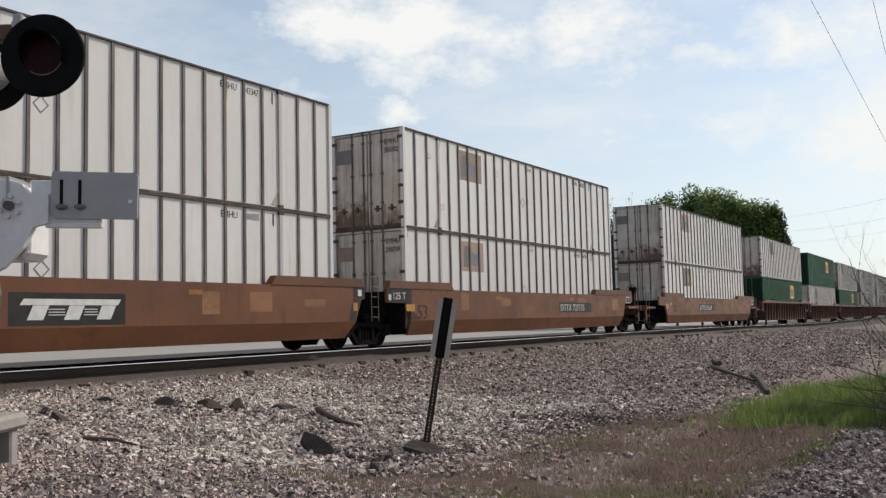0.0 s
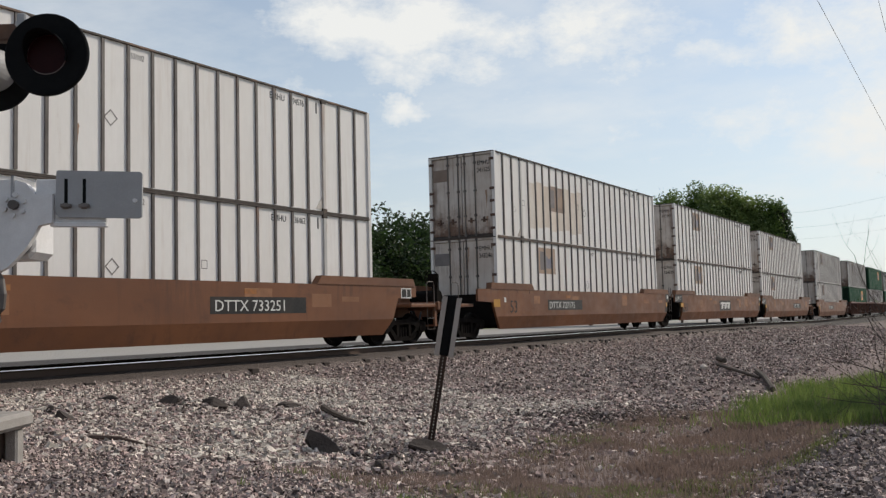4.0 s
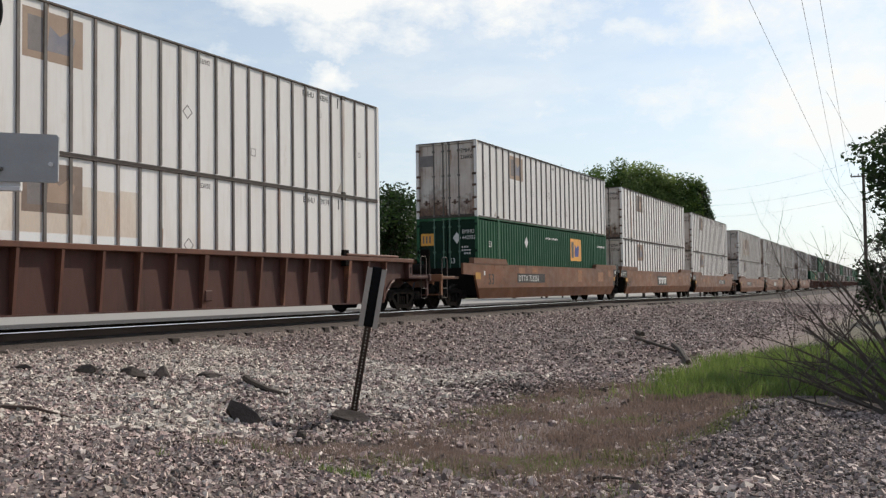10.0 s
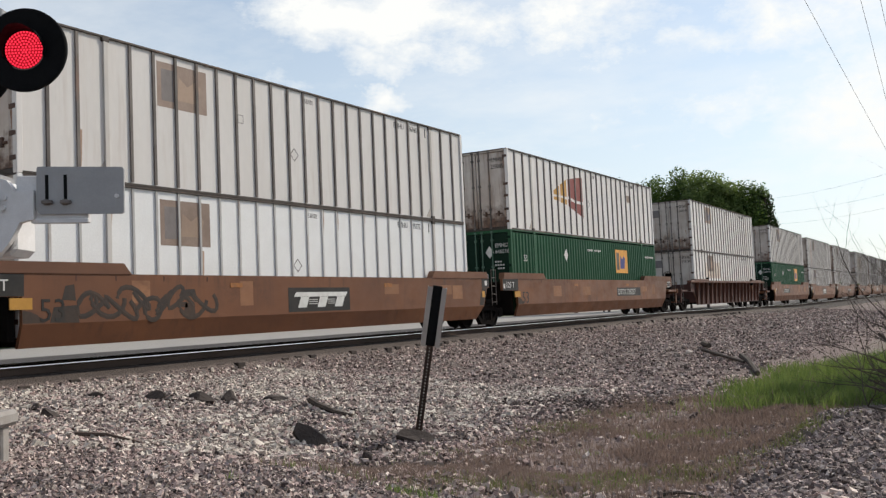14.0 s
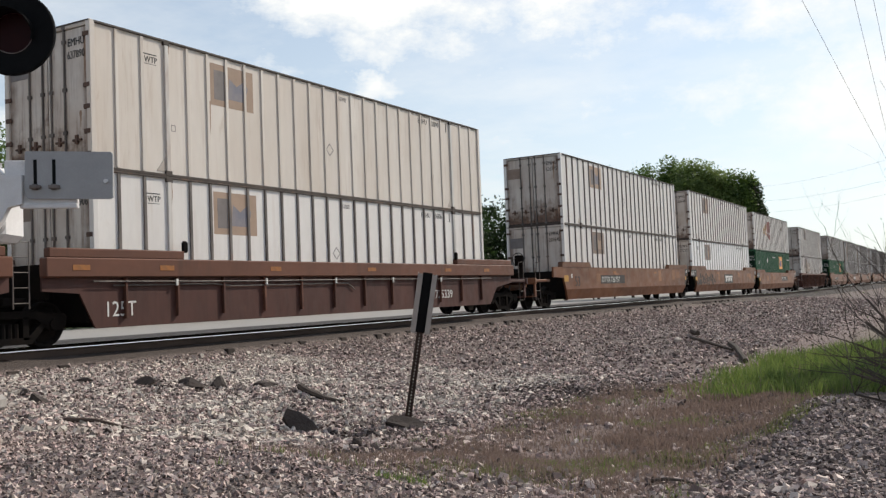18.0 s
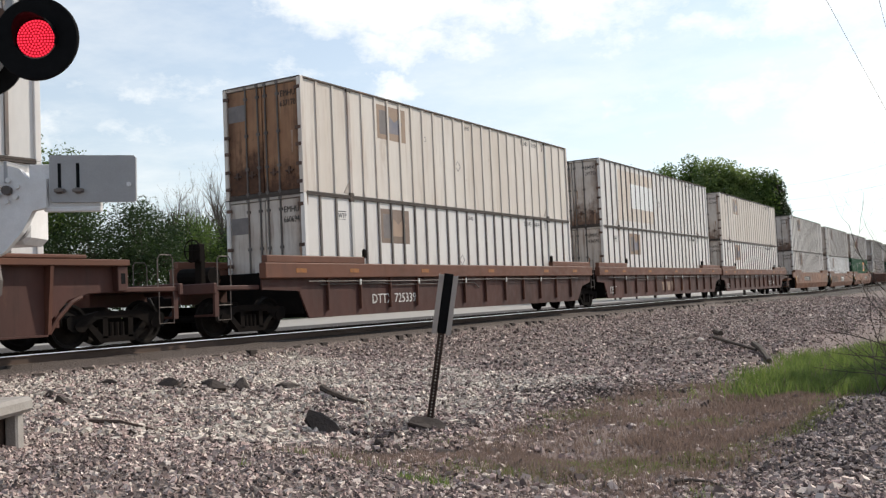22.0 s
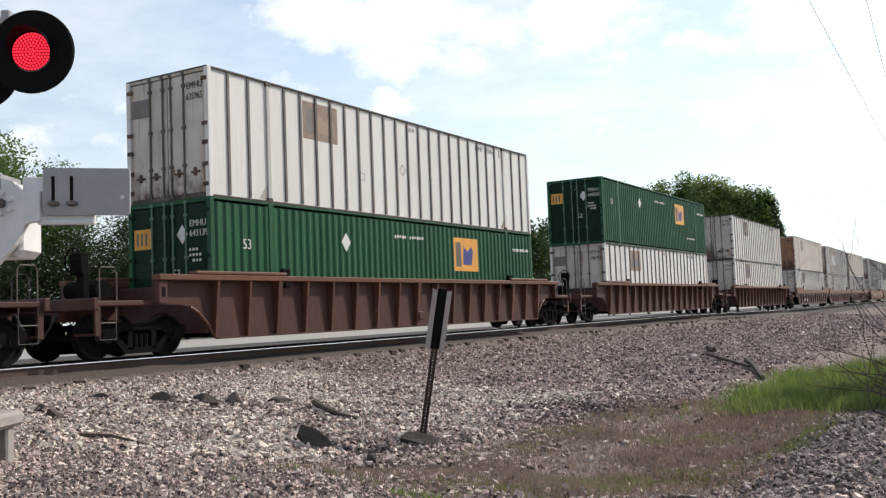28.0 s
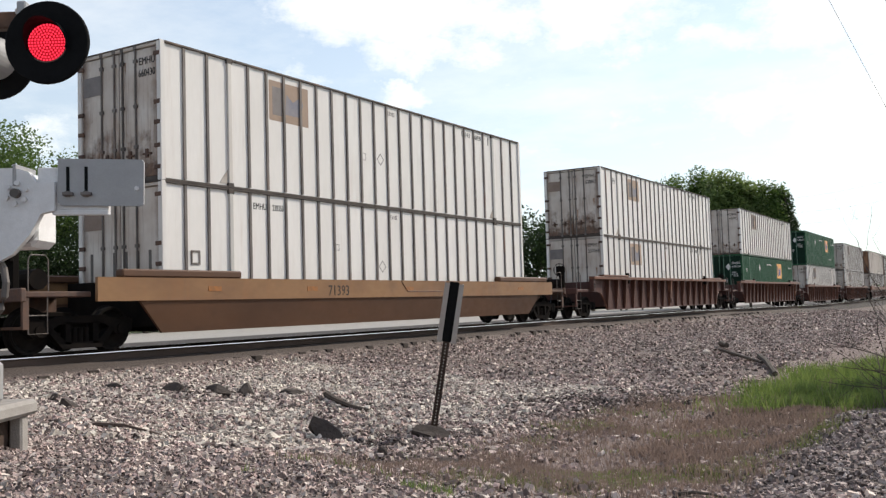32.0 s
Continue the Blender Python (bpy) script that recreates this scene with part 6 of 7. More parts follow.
def slab(x, y, outline, thick, lift, m, seed, label):
    """A flat broken plate of asphalt with ragged edges, tilted out of the ground."""
    rs = random.Random(seed)
    bm = bmesh.new()
    rings = []
    for z, grow in ((-thick / 2, 0.94), (-thick * 0.3, 1.0), (thick * 0.3, 0.99), (thick / 2, 0.92)):
        rings.append([bm.verts.new((a * grow + rs.uniform(-0.012, 0.012), b * grow + rs.uniform(-0.012, 0.012), z + rs.uniform(-0.008, 0.008))) for a, b in outline])
    n = len(outline)
    for one, two in zip(rings, rings[1:]):
        for i in range(n):
            bm.faces.new((one[i], one[(i + 1) % n], two[(i + 1) % n], two[i]))
    for ring, flip in ((rings[0], True), (rings[-1], False)):
        mid = bm.verts.new(sum((v.co for v in ring), Vector()) / n + Vector((0, 0, rs.uniform(-0.015, 0.015))))
        for i in range(n):
            bm.faces.new((ring[(i + 1) % n], ring[i], mid) if flip else (ring[i], ring[(i + 1) % n], mid))
    bmesh.ops.recalc_face_normals(bm, faces=bm.faces)
    ob = linked("slab", bm, ROCK)
    ob.matrix_basis = pose(x, y, height(x, y) + lift) @ m
    return tagged(ob, label, "rock")


slab(-7.1, 8.86, [(-0.22, 0.03), (-0.12, -0.1), (0.05, -0.15), (0.2, -0.16), (0.23, -0.08), (0.14, 0.03), (-0.02, 0.11), (-0.19, 0.16)], 0.08, 0.09, pose(0, 0, 0, 0, 0, 40) @ pose(0, 0, 0, 66, 8, 0), 3,
     "dark slab of old asphalt tilted out of the ballast")
slab(-6.34, 10.0, [(-0.27, -0.04), (-0.14, -0.1), (0.06, -0.13), (0.2, -0.15), (0.24, -0.02), (0.12, 0.1), (-0.06, 0.12), (-0.22, 0.1)], 0.08, 0.05, pose(0, 0, 0, 0, 0, 34) @ pose(0, 0, 0, 34, 10, 0), 4,
     "dark slab of old asphalt at the foot of the post")


def stick(points, r0, r1, label, name="branch", mat=None):
    n = len(points)
    ob = linked(name, tube([(x, y, height(x, y) + z) for x, y, z in points], [r0 + (r1 - r0) * i / (n - 1) for i in range(n)], 7), mat or BARK)
    return tagged(ob, label, "branch")


stick([(-9.2, 11.5, 0.08), (-8.9, 11.3, 0.06), (-8.5, 11.2, 0.05), (-8.2, 11.2, 0.03)], 0.06, 0.03, "old rotten branch lying on the ballast")
stick([(-8.62, 6.77, 0.05), (-8.3, 6.9, 0.06), (-7.9, 7.05, 0.04)], 0.03, 0.02, "thin reddish stick on the gravel", mat=RAIL_SIDE)
stick([(-7.6, 27.7, 0.12), (-6.5, 25.3, 0.12), (-5.3, 22.9, 0.08)], 0.05, 0.035, "long dead branch lying down the ballast slope")
stick([(-5.75, 24.6, 0.1), (-5.2, 22.9, 0.1), (-4.6, 21.0, 0.06)], 0.075, 0.06, "short broken log leaning on the slope", name="log")
stick([(-8.5, 31.2, 0.12), (-7.9, 29.6, 0.14)], 0.1, 0.08, "dark end of a fallen log", name="log")
stick([(-2.33, 7.17, 0.02), (-2.2, 7.13, 0.05), (-2.08, 7.17, 0.04), (-1.98, 7.15, 0.02)], 0.016, 0.008, "broken twig on the gravel")
rock("rock", -7.95, 27.5, (0.14, 0.12, 0.12), 77, PALE_STONE, "pale stone beside the dead branch")

# ---- leaning sign post ----
post_at = Vector((-6.54, 10.29, height(-6.54, 10.29)))
post = thing("sign_post", Matrix.Translation(post_at) @ pose(0, 0, -0.1, 0, 0, 32.0) @ pose(0, 0, 0, 3.0, 10.0, 0), "leaning steel channel post with two narrow sign blades seen edge-on", "sign post")
channel = bmesh.new()
for lo, hi in (((-0.035, -0.004, 0), (0.035, 0.004, 2.02)), ((-0.042, -0.03, 0), (-0.032, 0.004, 2.02)), ((0.032, -0.03, 0), (0.042, 0.004, 2.02))):
    add_box(channel, lo, hi)
part("channel", channel, RUST_AND_SHADE, post, "dark rusty punched channel")
holes = bmesh.new()
for k in range(46):
    add_box(holes, (-0.007, -0.0065, 0.12 + k * 0.041), (0.007, -0.0045, 0.138 + k * 0.041))
tagged(part("perforation", holes, PALE_STONE, post), kind="stuff")
part("core_strip", box((-0.06, -0.035, 1.27), (0.06, 0.04, 2.04), 0.004), BLACK, post, "black middle strip")
for s in (-1, 1):
    part("sign_blade", plate([(-0.06, 1.26), (0.30, 1.26), (0.30, 2.02), (-0.06, 2.02)], s * 0.118 - 0.004, s * 0.118 + 0.004, None), BLADE, post, "bare aluminium back of a sign blade")
    part("blade_fold", box((min(s * 0.06, s * 0.118), -0.062, 1.26), (max(s * 0.06, s * 0.118), -0.056, 2.02)), BLADE, post)

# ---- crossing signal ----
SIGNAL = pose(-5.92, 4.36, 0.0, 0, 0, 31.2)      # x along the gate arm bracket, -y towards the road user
signal = thing("crossing_signal", SIGNAL, "silver crossing signal with black-backed red lamp and gate mechanism", "crossing signal")


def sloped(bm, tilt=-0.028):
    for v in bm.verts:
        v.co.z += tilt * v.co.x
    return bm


def front_plate(outline, y0, y1):
    """A plate in the x-z plane between y0 and y1."""
    bm = bmesh.new()
    rows = [[bm.verts.new((x, y, z)) for x, z in outline] for y in (y0, y1)]
    a, b = rows
    bm.faces.new(a)
    bm.faces.new(b[::-1])
    for i in range(len(a)):
        j = (i + 1) % len(a)
        bm.faces.new((a[i], b[i], b[j], a[j]))
    bmesh.ops.recalc_face_normals(bm, faces=bm.faces)
    return bm


def disc(x, z, y0, y1, r0, r1=None, sides=40):
    bm = bmesh.new()
    add_tube(bm, [(x, y0, z), (x, y1, z)], [r0, r1 if r1 is not None else r0], sides)
    bmesh.ops.recalc_face_normals(bm, faces=bm.faces)
    return bm


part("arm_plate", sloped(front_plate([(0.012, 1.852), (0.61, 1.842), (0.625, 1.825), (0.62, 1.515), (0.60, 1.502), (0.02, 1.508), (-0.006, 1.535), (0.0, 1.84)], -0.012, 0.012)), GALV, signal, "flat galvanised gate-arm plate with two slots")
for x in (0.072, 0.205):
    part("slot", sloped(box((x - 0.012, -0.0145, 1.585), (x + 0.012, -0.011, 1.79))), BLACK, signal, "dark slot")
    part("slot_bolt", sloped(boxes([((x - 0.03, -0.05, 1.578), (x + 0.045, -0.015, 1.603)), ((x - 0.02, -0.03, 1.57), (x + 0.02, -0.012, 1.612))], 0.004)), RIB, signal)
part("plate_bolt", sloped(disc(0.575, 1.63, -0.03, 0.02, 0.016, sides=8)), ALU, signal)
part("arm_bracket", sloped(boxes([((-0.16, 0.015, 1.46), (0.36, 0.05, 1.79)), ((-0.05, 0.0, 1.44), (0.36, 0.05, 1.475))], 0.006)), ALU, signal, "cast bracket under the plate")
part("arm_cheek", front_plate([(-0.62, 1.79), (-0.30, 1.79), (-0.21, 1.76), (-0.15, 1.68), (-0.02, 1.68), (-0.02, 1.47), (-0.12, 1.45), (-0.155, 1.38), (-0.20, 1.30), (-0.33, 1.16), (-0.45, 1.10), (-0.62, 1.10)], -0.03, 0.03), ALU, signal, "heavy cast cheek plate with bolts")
part("gear_case", box((-0.8, 0.05, 1.22), (-0.19, 0.45, 1.76), 0.05), ALU, signal, "silver gate mechanism housing")
part("counterweight", disc(-0.29, 1.34, 0.04, 0.2, 0.10, sides=40), GALV, signal)
part("strap", boxes([((-0.32, -0.04, 1.66), (-0.295, 0.3, 1.815)), ((-0.32, -0.04, 1.8), (-0.295, 0.3, 1.818))], 0.004), GALV, signal)
part("hub", disc(-0.292, 1.602, -0.075, -0.02, 0.034, sides=10), RIB, signal, "dark hub nut")
bolt = None
for k in range(6):
    a = k * math.tau / 6 + 0.4
    if bolt is None:
        bolt = part("bolt", disc(0, 0, -0.055, -0.02, 0.02, sides=8), ALU, signal)
        bolt.matrix_basis = pose(-0.292 + 0.075 * math.cos(a), 0, 1.602 + 0.075 * math.sin(a))
    else:
        shared("bolt", bolt.data, signal, (-0.292 + 0.075 * math.cos(a), 0, 1.602 + 0.075 * math.sin(a)))
part("cable", tube([(-0.46, 0.05, 1.12), (-0.41, 0.02, 1.06), (-0.385, 0.0, 0.96), (-0.395, 0.0, 0.86), (-0.43, 0.02, 0.78), (-0.5, 0.06, 0.72)], 0.027, 8), RIB, signal, "grey flexible conduit")
part("mast", tube([(-0.62, 0.12, 0.2), (-0.62, 0.12, 3.6)], 0.075, 16), ALU, signal, "round silver mast")
part("mast_base", boxes([((-0.9, -0.06, 0.09), (-0.54, 0.3, 0.38)), ((-0.85, -0.02, 0.38), (-0.57, 0.26, 0.45))], 0.02), GALV, signal, "cast base with pinched bolts")
part("footing", boxes([((-1.3, -0.22, -0.04), (-0.39, 0.55, 0.08))], 0.03), CONCRETE, signal, "weathered concrete slab under the mast")
for x, y in ((-0.5, -0.16), (-0.5, 0.4), (-1.22, -0.16), (-1.22, 0.4)):
    part("footing_leg", box((x - 0.04, y - 0.04, -0.6), (x + 0.06, y + 0.08, -0.035), 0.015), CONCRETE, signal)
# added dark box in the open gap, for the shade below the slab
part("footing_core", box((-1.15, -0.1, -0.6), (-0.55, 0.42, -0.035), 0.02), RUST_AND_SHADE, signal, "dark box standing for the shade under the slab")
# lamps on a cross arm
part("cross_arm", boxes([((-0.75, 0.22, 2.9), (-0.34, 0.32, 3.03))], 0.012), RUST_DARK, signal, "dark cast cross-arm block")
part("arm_clamp", boxes([((-0.38, 0.16, 2.96), (-0.31, 0.3, 3.09)), ((-0.41, 0.2, 3.0), (-0.28, 0.26, 3.05))], 0.01), GALV, signal)
part("lamp_elbow", tube([(-0.36, 0.22, 3.02), (-0.28, 0.21, 3.0), (-0.2, 0.2, 3.03), (-0.12, 0.18, 3.045), (-0.07, 0.15, 3.03), (-0.06, 0.12, 2.96), (-0.06, 0.12, 2.88)], 0.022, 8), GALV, signal)
LX, LZ = -0.075, 2.712
ring = bmesh.new()
cols = []
for k in range(48):
    a = k * math.tau / 48
    cols.append([ring.verts.new((LX + r * math.cos(a), y, LZ + r * math.sin(a))) for r, y in ((0.152, -0.012), (0.30, -0.02), (0.308, -0.012), (0.308, 0.012), (0.152, 0.012))])
for k in range(48):
    c, d = cols[k], cols[(k + 1) % 48]
    for i in range(5):
        ring.faces.new((c[i], c[(i + 1) % 5], d[(i + 1) % 5], d[i]))
bmesh.ops.recalc_face_normals(ring, faces=ring.faces)
part("background_disc", ring, BLACK, signal, "round matt black backing disc")
visor = bmesh.new()
cols = []
for k in range(33):
    a = -0.35 + k * (math.pi + 0.7) / 32
    reach = 0.05 + 0.12 * max(0.0, math.sin(a))
    cols.append([visor.verts.new((LX + r * math.cos(a), y, LZ + r * math.sin(a))) for r, y in ((0.158, -0.01), (0.158, -reach), (0.150, -reach), (0.150, -0.01))])
for c, d in zip(cols, cols[1:]):
    for i in range(4):
        visor.faces.new((c[i], c[(i + 1) % 4], d[(i + 1) % 4], d[i]))
bmesh.ops.recalc_face_normals(visor, faces=visor.faces)
part("visor", visor, BLACK, signal, "black hood over the lens")
part("lamp_can", disc(LX - 0.0, LZ, 0.014, 0.26, 0.165, 0.12, 28), GALV, signal, "grey lamp housing")
part("reflector_bowl", disc(LX, LZ, 0.012, 0.0135, 0.151, sides=36), LENS, signal, "dark red lens")
rim = bmesh.new()
add_tube(rim, [(LX + 0.148 * math.cos(k * math.tau / 40), -0.014, LZ + 0.148 * math.sin(k * math.tau / 40)) for k in range(26, 41)], 0.004, 5)
part("lens_rim", rim, RIB, signal)
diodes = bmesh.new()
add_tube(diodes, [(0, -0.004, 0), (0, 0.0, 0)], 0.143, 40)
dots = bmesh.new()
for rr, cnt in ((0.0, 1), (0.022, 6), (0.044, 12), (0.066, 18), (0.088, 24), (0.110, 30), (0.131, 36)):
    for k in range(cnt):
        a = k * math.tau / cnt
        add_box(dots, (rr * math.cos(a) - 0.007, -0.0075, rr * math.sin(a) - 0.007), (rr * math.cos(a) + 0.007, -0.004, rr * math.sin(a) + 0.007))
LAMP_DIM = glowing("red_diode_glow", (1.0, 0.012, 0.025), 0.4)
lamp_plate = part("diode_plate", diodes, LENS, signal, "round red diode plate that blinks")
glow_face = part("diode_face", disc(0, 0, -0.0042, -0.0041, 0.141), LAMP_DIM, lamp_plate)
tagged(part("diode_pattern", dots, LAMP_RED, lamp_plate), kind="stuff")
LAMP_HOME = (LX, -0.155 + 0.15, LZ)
# the lamp that faces the other way
part("rear_disc", disc(-0.69, 2.72, 0.50, 0.52, 0.30, sides=40), BLACK, signal, "back of the second black disc")
part("rear_can", disc(-0.69, 2.74, 0.49, 0.2, 0.17, 0.14, 28), GALV, signal, "grey housing of the lamp facing away")
part("rear_hood", disc(-0.69, 2.72, 0.52, 0.72, 0.16, 0.16, 28), BLACK, signal)


# ---- plants ----
def limb(bm, start, way, length, r, depth, rs, twigs, up=0.15):
    """A tapered limb with side limbs; the tips are gathered in twigs."""
    pts, p, d = [Vector(start)], Vector(start), Vector(way).normalized()
    n = 4
    for i in range(n):
        d = (d + Vector((rs.uniform(-1, 1), rs.uniform(-1, 1), rs.uniform(-0.6, 1) * 0.6 + up)) * 0.22).normalized()
        p = p + d * (length / n)
        pts.append(p.copy())
    add_tube(bm, pts, [r * (1 - 0.55 * i / n) for i in range(n + 1)], 5 if r > 0.03 else 3, cap=False)
    twigs.append((p.copy(), d.copy()))
    if depth > 0:
        for k in range(rs.randint(3, 4)):
            i = rs.randint(1, n)
            side = Vector((rs.uniform(-1, 1), rs.uniform(-1, 1), rs.uniform(-0.3, 0.8))).normalized()
            limb(bm, pts[i], (d * 0.7 + side * 0.8), length * rs.uniform(0.5, 0.72), r * (1 - 0.55 * i / n) * 0.62, depth - 1, rs, twigs, up)


def leaf_cloud(name, centres, count, spread, size, mat, parent, rs, flat=0.8):
    """A crown of many small leaves scattered round the limb tips."""
    verts, faces = [], []
    for _ in range(count):
        c, _d = centres[rs.randrange(len(centres))]
        while True:
            o = Vector((rs.uniform(-1, 1), rs.uniform(-1, 1), rs.uniform(-1, 1)))
            if o.length < 1:
                break
        p = c + Vector((o.x * spread, o.y * spread, o.z * spread * flat))
        a = Vector((rs.uniform(-1, 1), rs.uniform(-1, 1), rs.uniform(-0.6, 0.6))).normalized()
        b = a.cross(Vector((rs.uniform(-1, 1), rs.uniform(-1, 1), rs.uniform(-1, 1)))).normalized()
        s = size * rs.uniform(0.6, 1.4)
        k = len(verts)
        verts += [p - a * s, p + b * s * 0.55, p + a * s, p - b * s * 0.55]
        faces.append((k, k + 1, k + 2, k + 3))
    me = bpy.data.meshes.new(name)
    me.from_pydata([tuple(v) for v in verts], [], faces)
    me.materials.append(mat)
    ob = new(name, me)
    ob.parent = parent
    return ob


def tree(x, y, tall, wide, seed, leaves, mat, label, leaf=0.16, depth=3, base=None, spread=0.55, kind="tree", low=0.25, trim=False):
    rs = random.Random(seed)
    z0 = height(x, y) if base is None else base
    root = thing(kind, pose(x, y, z0 - 0.1), label, "tree" if kind == "tree" else "shrub")
    bm = bmesh.new()
    twigs = []
    trunk_h = tall * 0.32
    add_tube(bm, [(0, 0, 0), (0.05 * tall * rs.uniform(-0.3, 0.3), 0, trunk_h * 0.5), (0.03 * tall * rs.uniform(-1, 1), 0, trunk_h)], [tall * 0.026, tall * 0.021, tall * 0.017], 8)
    top = Vector((0, 0, trunk_h))
    bare = leaves <= 1000
    for k in range(15 if bare else 6):
        a = k * 2.4 + rs.uniform(-0.4, 0.4)
        rise = rs.uniform(0.35, 1.7) if bare else rs.uniform(0.5, 1.5)
        limb(bm, top * rs.uniform(0.55, 1.0), (math.cos(a) * wide / tall * 1.6, math.sin(a) * wide / tall * 1.6, rise), tall * rs.uniform(0.28, 0.4), tall * (0.021 if bare else 0.012), depth - 1, rs, twigs, 0.3 if bare else 0.15)
    limb(bm, top, (0, 0, 1), tall * 0.4, tall * 0.014, depth - 1, rs, twigs)
    # fit the crown to the height and width wanted
    k = (tall - 0.3) / max(t[0].z for t in twigs)
    q = wide * 0.5 / max(math.hypot(t[0].x, t[0].y) for t in twigs)
    fitted = Matrix.Diagonal((q, q, k, 1))
    part("trunk", bm, BARK if leaves > 1000 else TWIG, root).data.transform(fitted)
    twigs = [(fitted @ p, d) for p, d in twigs]
    if leaves > 1000:
        # the inner body of the crown, broken by gaps
        body = []
        while len(body) < 150:
            o = Vector((rs.uniform(-1, 1), rs.uniform(-1, 1), rs.uniform(-1, 1)))
            if 0.35 < o.length < 1 and noise.noise(o * 2.2 + Vector((seed, 0, 0))) > -0.25:
                body.append((Vector((o.x * wide * 0.46, o.y * wide * 0.46, tall * low + (0.5 + 0.5 * o.z) * tall * (0.95 - low))), None))
        if trim:
            # a close crown: no limb tip stands out of the rounded body
            twigs = [q for q in twigs if (q[0].x ** 2 + q[0].y ** 2) / (wide * 0.48) ** 2 + max(0.0, (q[0].z - 0.55 * tall) / (0.43 * tall)) ** 2 < 1.0]
        twigs = twigs + body
    if leaves:
        leaf_cloud("crown", twigs, leaves, spread * tall * 0.12, leaf, mat, root, rs)
    return root


# woods beyond the track and the gravel lot
def wood(x, y, tall, wide, seed, leaves, mat, label, leaf, *more, **rest):
    return tree(1.25 * x, 1.25 * y, 1.25 * tall - 0.3, 1.25 * wide, seed, leaves, mat, label, leaf, *more, **rest)


wood(-45.5, 26.5, 11.5, 9, 1, 36000, LEAF_MID, "broad leafy tree in fresh green behind the railway", 0.11, spread=0.8)
wood(-46.0, 32.0, 11.6, 8.5, 2, 28000, LEAF_MID, "broad leafy tree in fresh green behind the railway", 0.11, spread=0.8)
for k, (x, y, tall, wide) in enumerate(((-46, 43.0, 10.4, 7), (-45.5, 47.0, 12.8, 10), (-46, 50.5, 12.4, 9), (-46, 53.5, 10.8, 7.5), (-45, 45.0, 11.0, 7.5))):
    wood(x, y, tall, wide, 3 + k, 260, LEAF_MID, "nearly bare tree with thin twigs behind the railway", 0.05, 4, spread=0.3)
for k, (y, tall) in enumerate(((30, 6.6), (32.5, 7.0), (35, 7.6), (37.5, 7.6), (40, 7.0), (42.5, 6.2), (45, 5.6), (47.5, 5.6), (50, 5.6), (52.5, 6.2), (55, 8.2))):
    wood(-42.5 + (k % 3) * 1.1, y, tall, 5.0, 30 + k, 15000, LEAF_MID if k == 4 else LEAF_DARK, "dense green bush at the edge of the woods", 0.085, 3, spread=0.9, low=0.0)
for k, (x, y, tall) in enumerate(((-45, 59.0, 10.4), (-44, 65.0, 10.6), (-46, 71.0, 11.0), (-45, 78.0, 11.8), (-47, 84.0, 12.0), (-45, 91.0, 11.6), (-44, 99, 11.4), (-42, 108, 12.0))):
    wood(x, y, tall, 8, 60 + k, 9000, LEAF_DARK, "round dark green tree at the edge of the woods", 0.22, spread=0.75, low=0.08)
for k, (x, y, tall, wide, mat) in enumerate(((-43.5, 105, 12.8, 7, LEAF_DARK), (-39, 104, 13.4, 7, LEAF_DARK), (-35.2, 105, 15.2, 6.5, LEAF_MID), (-32.2, 104, 15.8, 6.5, LEAF_MID),
                                             (-29.4, 104, 15.6, 6, LEAF_MID), (-27.0, 102, 15.5, 6, LEAF), (-24.7, 103, 14.8, 5.5, LEAF), (-22.6, 104, 14.2, 4.2, LEAF_MID), (-21.4, 104.5, 12.6, 2.6, LEAF_DARK))):
    tree(x, y, tall, wide, 90 + k, 24000 if k > 2 else 8000, mat, "tall leafy tree beside the line", 0.14, spread=0.62, low=0.1, trim=True)
for k, x in enumerate((-38.5, -36.0)):
    tree(x, 101, 15.6, 4.5, 109 + k, 300, LEAF, "nearly bare tree with thin twigs beside the line", 0.1, 4, spread=0.3)
# verge on the near side
tree(1.5, 20.5, 6.1, 5.2, 120, 30000, LEAF_DARK, "leafy tree on the near verge", 0.055, spread=0.55, low=0.3)
tree(0.35, 19.4, 3.2, 2.9, 124, 14000, LEAF_DARK, "dark leafy bush under the verge trees", 0.05, spread=0.6, kind="shrub", low=0.08)
tree(1.4, 31.0, 5.6, 4.6, 121, 12000, LEAF_DARK, "leafy tree on the near verge", 0.12, spread=0.8)
tree(1.6, 45.0, 5.2, 5, 122, 10000, LEAF_DARK, "leafy shrub tree on the near verge", 0.12, spread=0.8)

tree(0.42, 13.3, 1.7, 1.5, 125, 7000, LEAF_DARK, "low dark leafy bush at the foot of the bare shrubs", 0.03, spread=0.8, kind="shrub", low=0.0)


def bare_shrub(x, y, tall, seed, label, stems):
    """stems: the way and length of each limb from the root."""
    rs = random.Random(seed)
    root = thing("shrub", pose(x, y, height(x, y) - 0.05), label, "shrub")
    twigs = []
    for way, length in stems:
        bm = bmesh.new()
        limb(bm, (rs.uniform(-0.06, 0.06), rs.uniform(-0.06, 0.06), 0), way, tall * length, 0.03, 3, rs, twigs, 0.04)
        part("stem", bm, TWIG, root)
    leaf_cloud("leaves", twigs, 25, 0.08, 0.02, LEAF_MID, root, rs)
    return root


